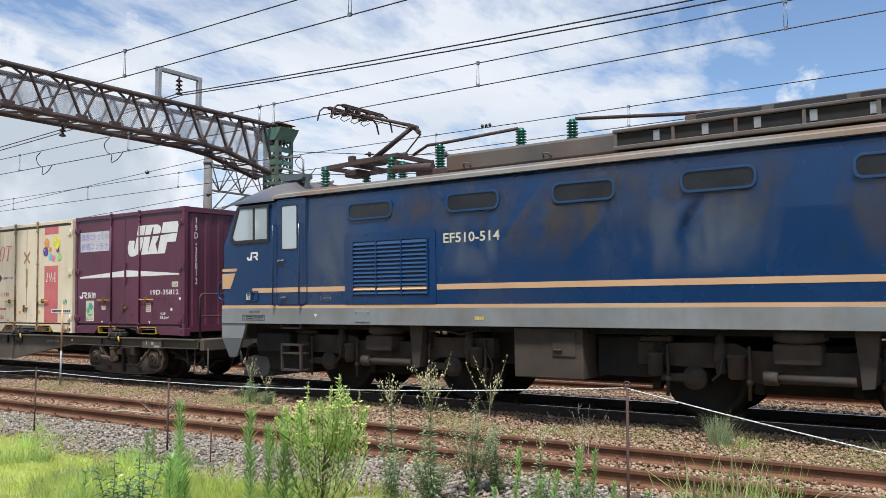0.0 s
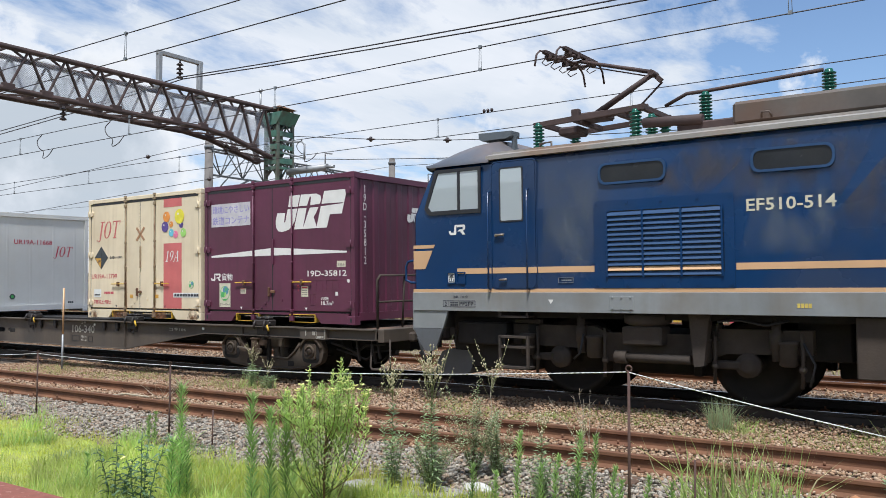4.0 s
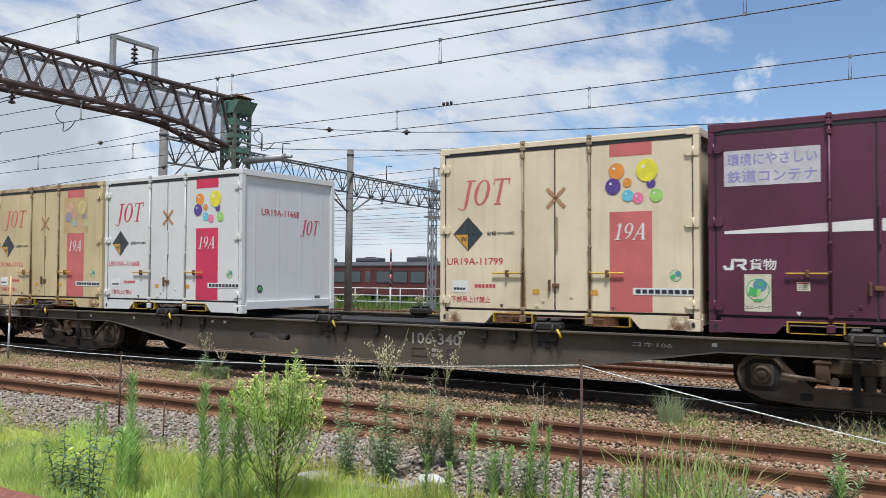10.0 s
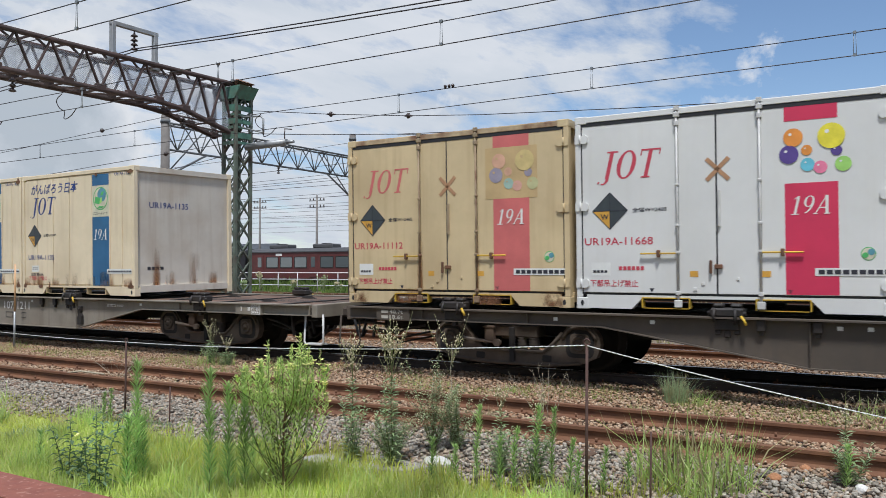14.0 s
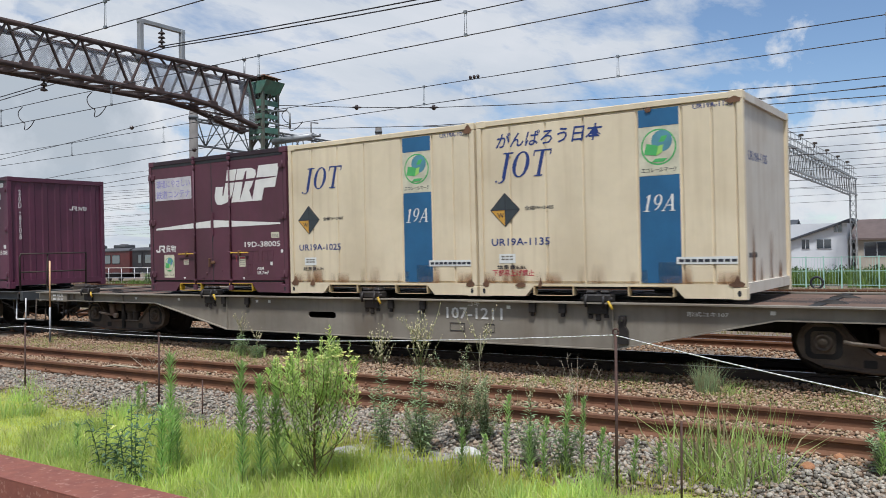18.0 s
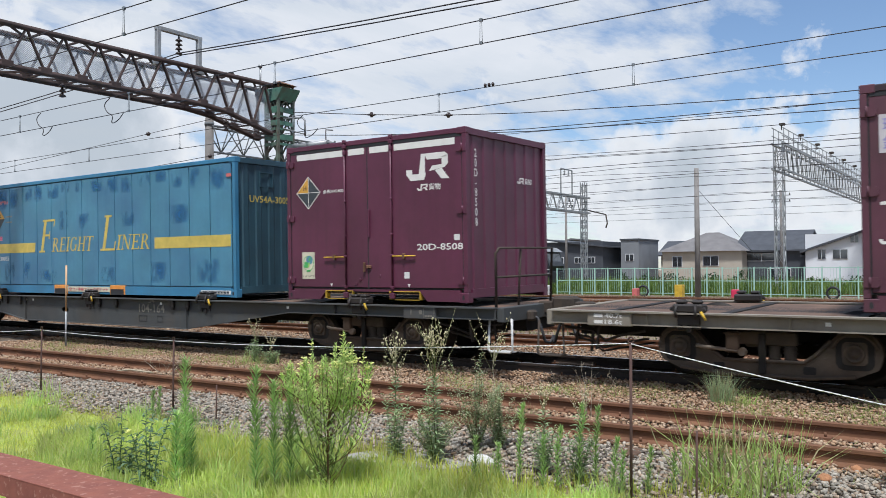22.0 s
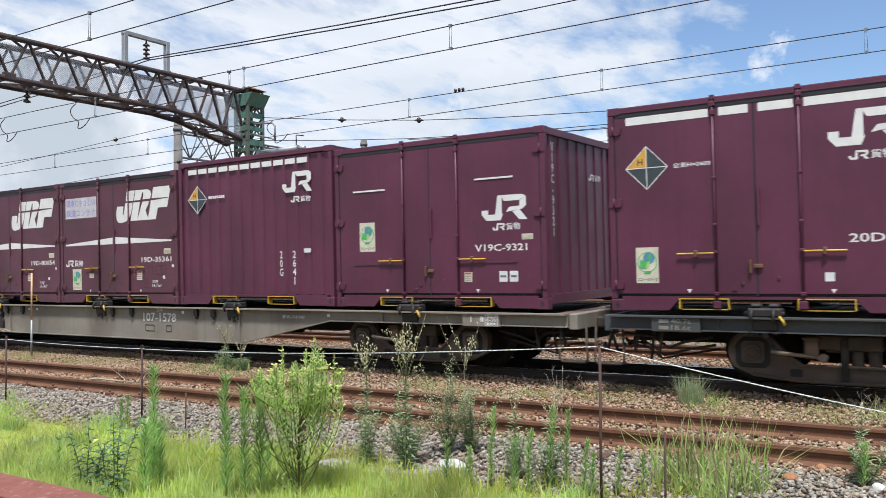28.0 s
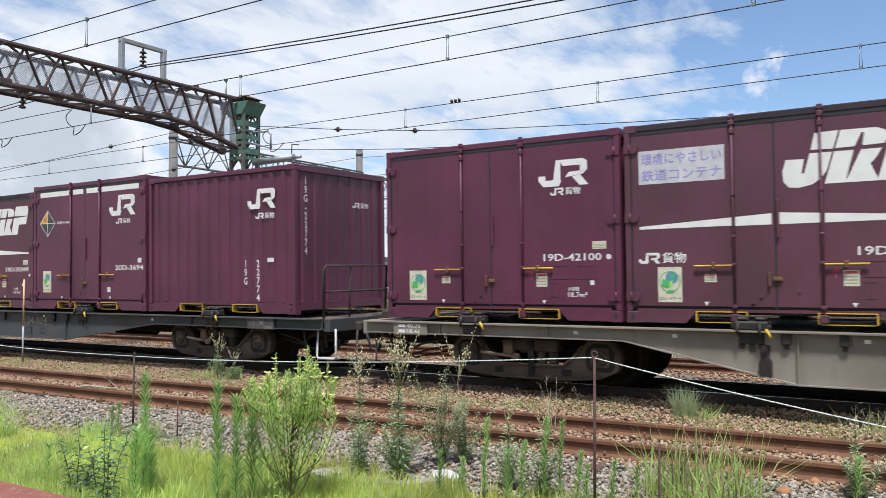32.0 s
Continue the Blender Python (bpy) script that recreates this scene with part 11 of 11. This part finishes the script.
for x, y, h in ((-6.86, 4.21, 0.32), (-7.96, 5.7, 0.40), (-8.15, 5.75, 0.33), (-3.29, 5.62, 0.66), (-2.86, 5.80, 0.66), (-2.80, 5.95, 0.62), (-2.35, 5.9, 0.36), (-2.6, 5.85, 0.42), (-3.05, 5.55, 0.45), (-2.95, 5.6, 0.52), (-3.45, 5.55, 0.34), (-2.2, 6.0, 0.3), (-2.5, 5.75, 0.35), (-0.80, 6.75, 0.35), (-3.6, 5.45, 0.40), (-4.9, 5.2, 0.3), (-5.1, 5.0, 0.35)):
    leafy_stem(x, y, h, "young upright green weed with narrow leaves", 0.05, None, 0.085, 170)
primrose(-4.38, 4.62, 1.27)
seed_weed(-4.17, 5.71, 1.2, 0.2, True, 34, 0.66)
seed_weed(-4.52, 5.6, 1.10, 0.14, True, 20, 0.72)
seed_weed(-4.13, 6.60, 1.02, 0.24, False, 12, 0.62, label="nearly bare forked weed with a few seed heads")
seed_weed(-3.26, 5.95, 0.72, 0.10, True, 12, 0.75)
seed_weed(-2.90, 5.86, 0.74, 0.08, True, 10, 0.78)
seed_weed(-0.79, 6.85, 0.62, 0.12, True, 10, 0.7)
seed_weed(-11.0, 9.85, 0.72, 0.16, True, 20, 0.6)
seed_weed(-10.6, 9.8, 0.45, 0.16, True, 12, 0.6)
aster_bush(-4.12, 6.28, 0.92)
aster_bush(-3.95, 6.42, 0.62)
aster_bush(-4.3, 5.9, 0.5)
thistle(-5.55, 3.85, 0.70)
thistle(-6.1, 4.0, 0.55)
forked_twigs(-3.84, 8.0, 0.72, "bare pale twigs of a dead weed between the rails", 9, 0.42)
forked_twigs(-10.8, 7.85, 0.36, "brush of dry pale twigs lying by the rail", 14, 0.8)
forked_twigs(-1.0, 9.7, 0.42, "bare pale twigs beside the main track", 6, 0.35)
clump("grass_clump", "clump of long arching grass, half dry", -1.8, 6.3, 330, 0.45, (0.25, 0.66), (0.008, 0.017), ((M_GRASS_TAN, 0.35), (M_LEAF_PRIM, 0.65)))
clump("grass_tuft", "dense dark green tuft of grass with brown tips", -3.02, 9.92, 420, 0.14, (0.22, 0.48), (0.003, 0.007), ((M_LEAF_GREY, 0.7), (M_GRASS_TAN, 0.3)), 0.3, 0.3)
clump("grass_tuft", "small bright green tuft of grass", -2.72, 9.85, 60, 0.10, (0.15, 0.30), (0.005, 0.01), ((M_LEAF_PRIM, 1.0),))
clump("grass_tuft", "small bright green tuft of grass", -5.1, 9.6, 60, 0.12, (0.08, 0.2), (0.005, 0.01), ((M_LEAF_PRIM, 1.0),))
clump("grass_tuft", "loose green tuft of grass", -0.8, 9.7, 110, 0.4, (0.2, 0.42), (0.005, 0.01), ((M_LEAF_PRIM, 0.7), (M_GRASS_TAN, 0.3)))
clump("grass_tuft", "dry buff tuft of grass between the rails", -4.45, 7.75, 70, 0.2, (0.1, 0.24), (0.004, 0.008), ((M_GRASS_TAN, 1.0),))
clump("grass_tuft", "low green weeds beside the main track", -10.9, 9.75, 160, 0.5, (0.1, 0.3), (0.006, 0.013), ((M_LEAF_PRIM, 1.0),))
st = forked_twigs(-10.6, 7.2, 0.02, "bleached stick lying across the rail", 1, 0.02)
stalk_part("stick", [Vector((-10.95, 7.05, 0.0)), Vector((-10.55, 7.07, 0.06)), Vector((-10.05, 7.1, 0.05))], 0.016, 0.011, M_STALK_DRY, st, "", 6)

bm = B()
prism(bm, [(-5.05, 5.50), (-4.6, 5.42), (-3.95, 5.62), (-3.88, 5.9), (-4.5, 5.98), (-4.98, 5.8)], "z", -0.26, -0.185)
solid("concrete_slab", bm, M_CONC, "broken flat concrete slab sunk in the stones", "slab")


def boulder(x, y, s, material, label):
    bm = B()
    bmesh.ops.create_icosphere(bm, subdivisions=2, radius=1.0)
    for v in bm.verts:
        v.co *= 1 + 0.22 * noise.noise(v.co * 1.6 + Vector((x * 7, y * 3, 0)))
        v.co = Vector((v.co.x * s[0], v.co.y * s[1], v.co.z * s[2])) + Vector((x, y, ground_height(x, y) + s[2] * 0.7))
    solid("stone", bm, material, label, "stone", "larger stones in the ballast")


M_PALE = surface("pale_rock", (0.62, 0.60, 0.55), 0.9, vary=0.12, scale=9, bump=0.3, bump_scale=40)
M_RUSTROCK = surface("rust_rock", (0.36, 0.17, 0.08), 0.9, vary=0.2, scale=12, bump=0.3, bump_scale=40)
boulder(-3.88, 5.98, (0.14, 0.08, 0.05), M_PALE, "flat whitish stone at the edge of the grass")
boulder(-1.14, 7.12, (0.05, 0.045, 0.045), M_RUSTROCK, "rust-coloured stone beside the rail")
boulder(-1.3, 6.75, (0.06, 0.05, 0.04), M_RUSTROCK, "rust-coloured stone in the ballast")
boulder(-0.7, 6.75, (0.05, 0.05, 0.04), M_PALE, "pale stone in the ballast")


def hedge_bush(x, y, r, h):
    t = thing("bush", "dark green bush behind the yard fence", "bush", "bushes along the yard fence")
    n = 420
    a, q = rng.uniform(0, 6.283, n), np.sqrt(rng.uniform(0.1, 1, n))
    z = rng.uniform(0.05, 1, n)
    k = np.sqrt(np.clip(1 - (z - 0.35) ** 2 / 0.45, 0.05, 1)) * (0.8 + 0.3 * np.sin(a * 3 + x))
    base = np.stack([x + r * q * k * np.cos(a), y + 0.6 * r * q * k * np.sin(a), -0.2 + h * z * rng.uniform(0.8, 1.1, n)], 1)
    d = rng.normal(0, 1, (n, 3)) + np.array([0, 0, 0.4])
    leaves_part("foliage", [leaf_shapes(base, d, rng.uniform(0.15, 0.3, n), rng.uniform(0.08, 0.16, n), np.full(n, 0.2))], M_HEDGE, t)
    stalk_part("trunk", [Vector((x, y, -0.25)), Vector((x + 0.05, y, 0.2 * h)), Vector((x, y, 0.6 * h))], 0.06, 0.03, M_STALK_RED, t)


for k in range(24):
    hedge_bush(-52 + k * 2.5 + random.uniform(-0.5, 0.5), 62 + random.uniform(-0.6, 0.6), random.uniform(1.3, 1.9), random.uniform(0.9, 1.5))

def yard_shrub(x, y, h, plumes):
    t = thing("yard_shrub", "loose green shrub with buff flower plumes by the siding", "shrub", "shrubs along the siding")
    shapes = []
    for k in range(9):
        a, r = random.uniform(0, 6.283), random.uniform(0.1, 0.45) * h
        pts = [Vector((x + math.cos(a) * r * v, y + 0.5 * math.sin(a) * r * v, -0.22 + h * random.uniform(0.8, 1.0) * v)) for v in (0, 0.4, 0.75, 1.0)]
        stalk_part("stem", pts, 0.02, 0.008, M_STALK_OLIVE, t)
        shapes.append(leaf_run(pts, 26, 0.1, 0.9, 0.22, 0.06, 0.6, 0.2, 0.4))
        if plumes:
            hc = np.array([(along(pts, random.uniform(0.75, 1.0)) + Vector((random.uniform(-1, 1), random.uniform(-1, 1), random.uniform(-0.5, 1))) * 0.07)[:] for _ in range(14)])
            sd = new("plume", repeat_mesh("plume", ICO_V[None] * rng.uniform(0.02, 0.045, (len(hc), 1, 1)) + hc[:, None], ICO_F, M_SEED))
            sd.parent = t
            tagged(sd, "buff flower plume", kind="stuff")
    leaves_part("foliage", shapes, M_LEAF_GREY, t)


random.seed(31)
for k in range(16):
    yard_shrub(-60 + k * 2.3 + random.uniform(-0.8, 0.8), 44.6 + random.uniform(-0.8, 0.8), random.uniform(0.9, 1.7), k % 3 > 0)

# ---- movement ----
def rolled_at(t):
    for (t0, a), (t1, b) in zip(ROLLED, ROLLED[1:]):
        if t <= t1:
            return a + (b - a) * (t - t0) / (t1 - t0)
    return ROLLED[-1][1]


def motions():
    for ob, along, z in MOVERS:
        walk(ob, [(t, TILT @ pose(along + d, 0, z)) for t, d in ROLLED])
    times = [round(k * 0.1, 1) for k in range(321)]
    for ob, (x, y, z), r in WHEELS:
        walk(ob, [(t, pose(x, y, z) @ Matrix.Rotation((rolled_at(t) - ROLLED[0][1]) / r, 4, "Y")) for t in times])


motions()
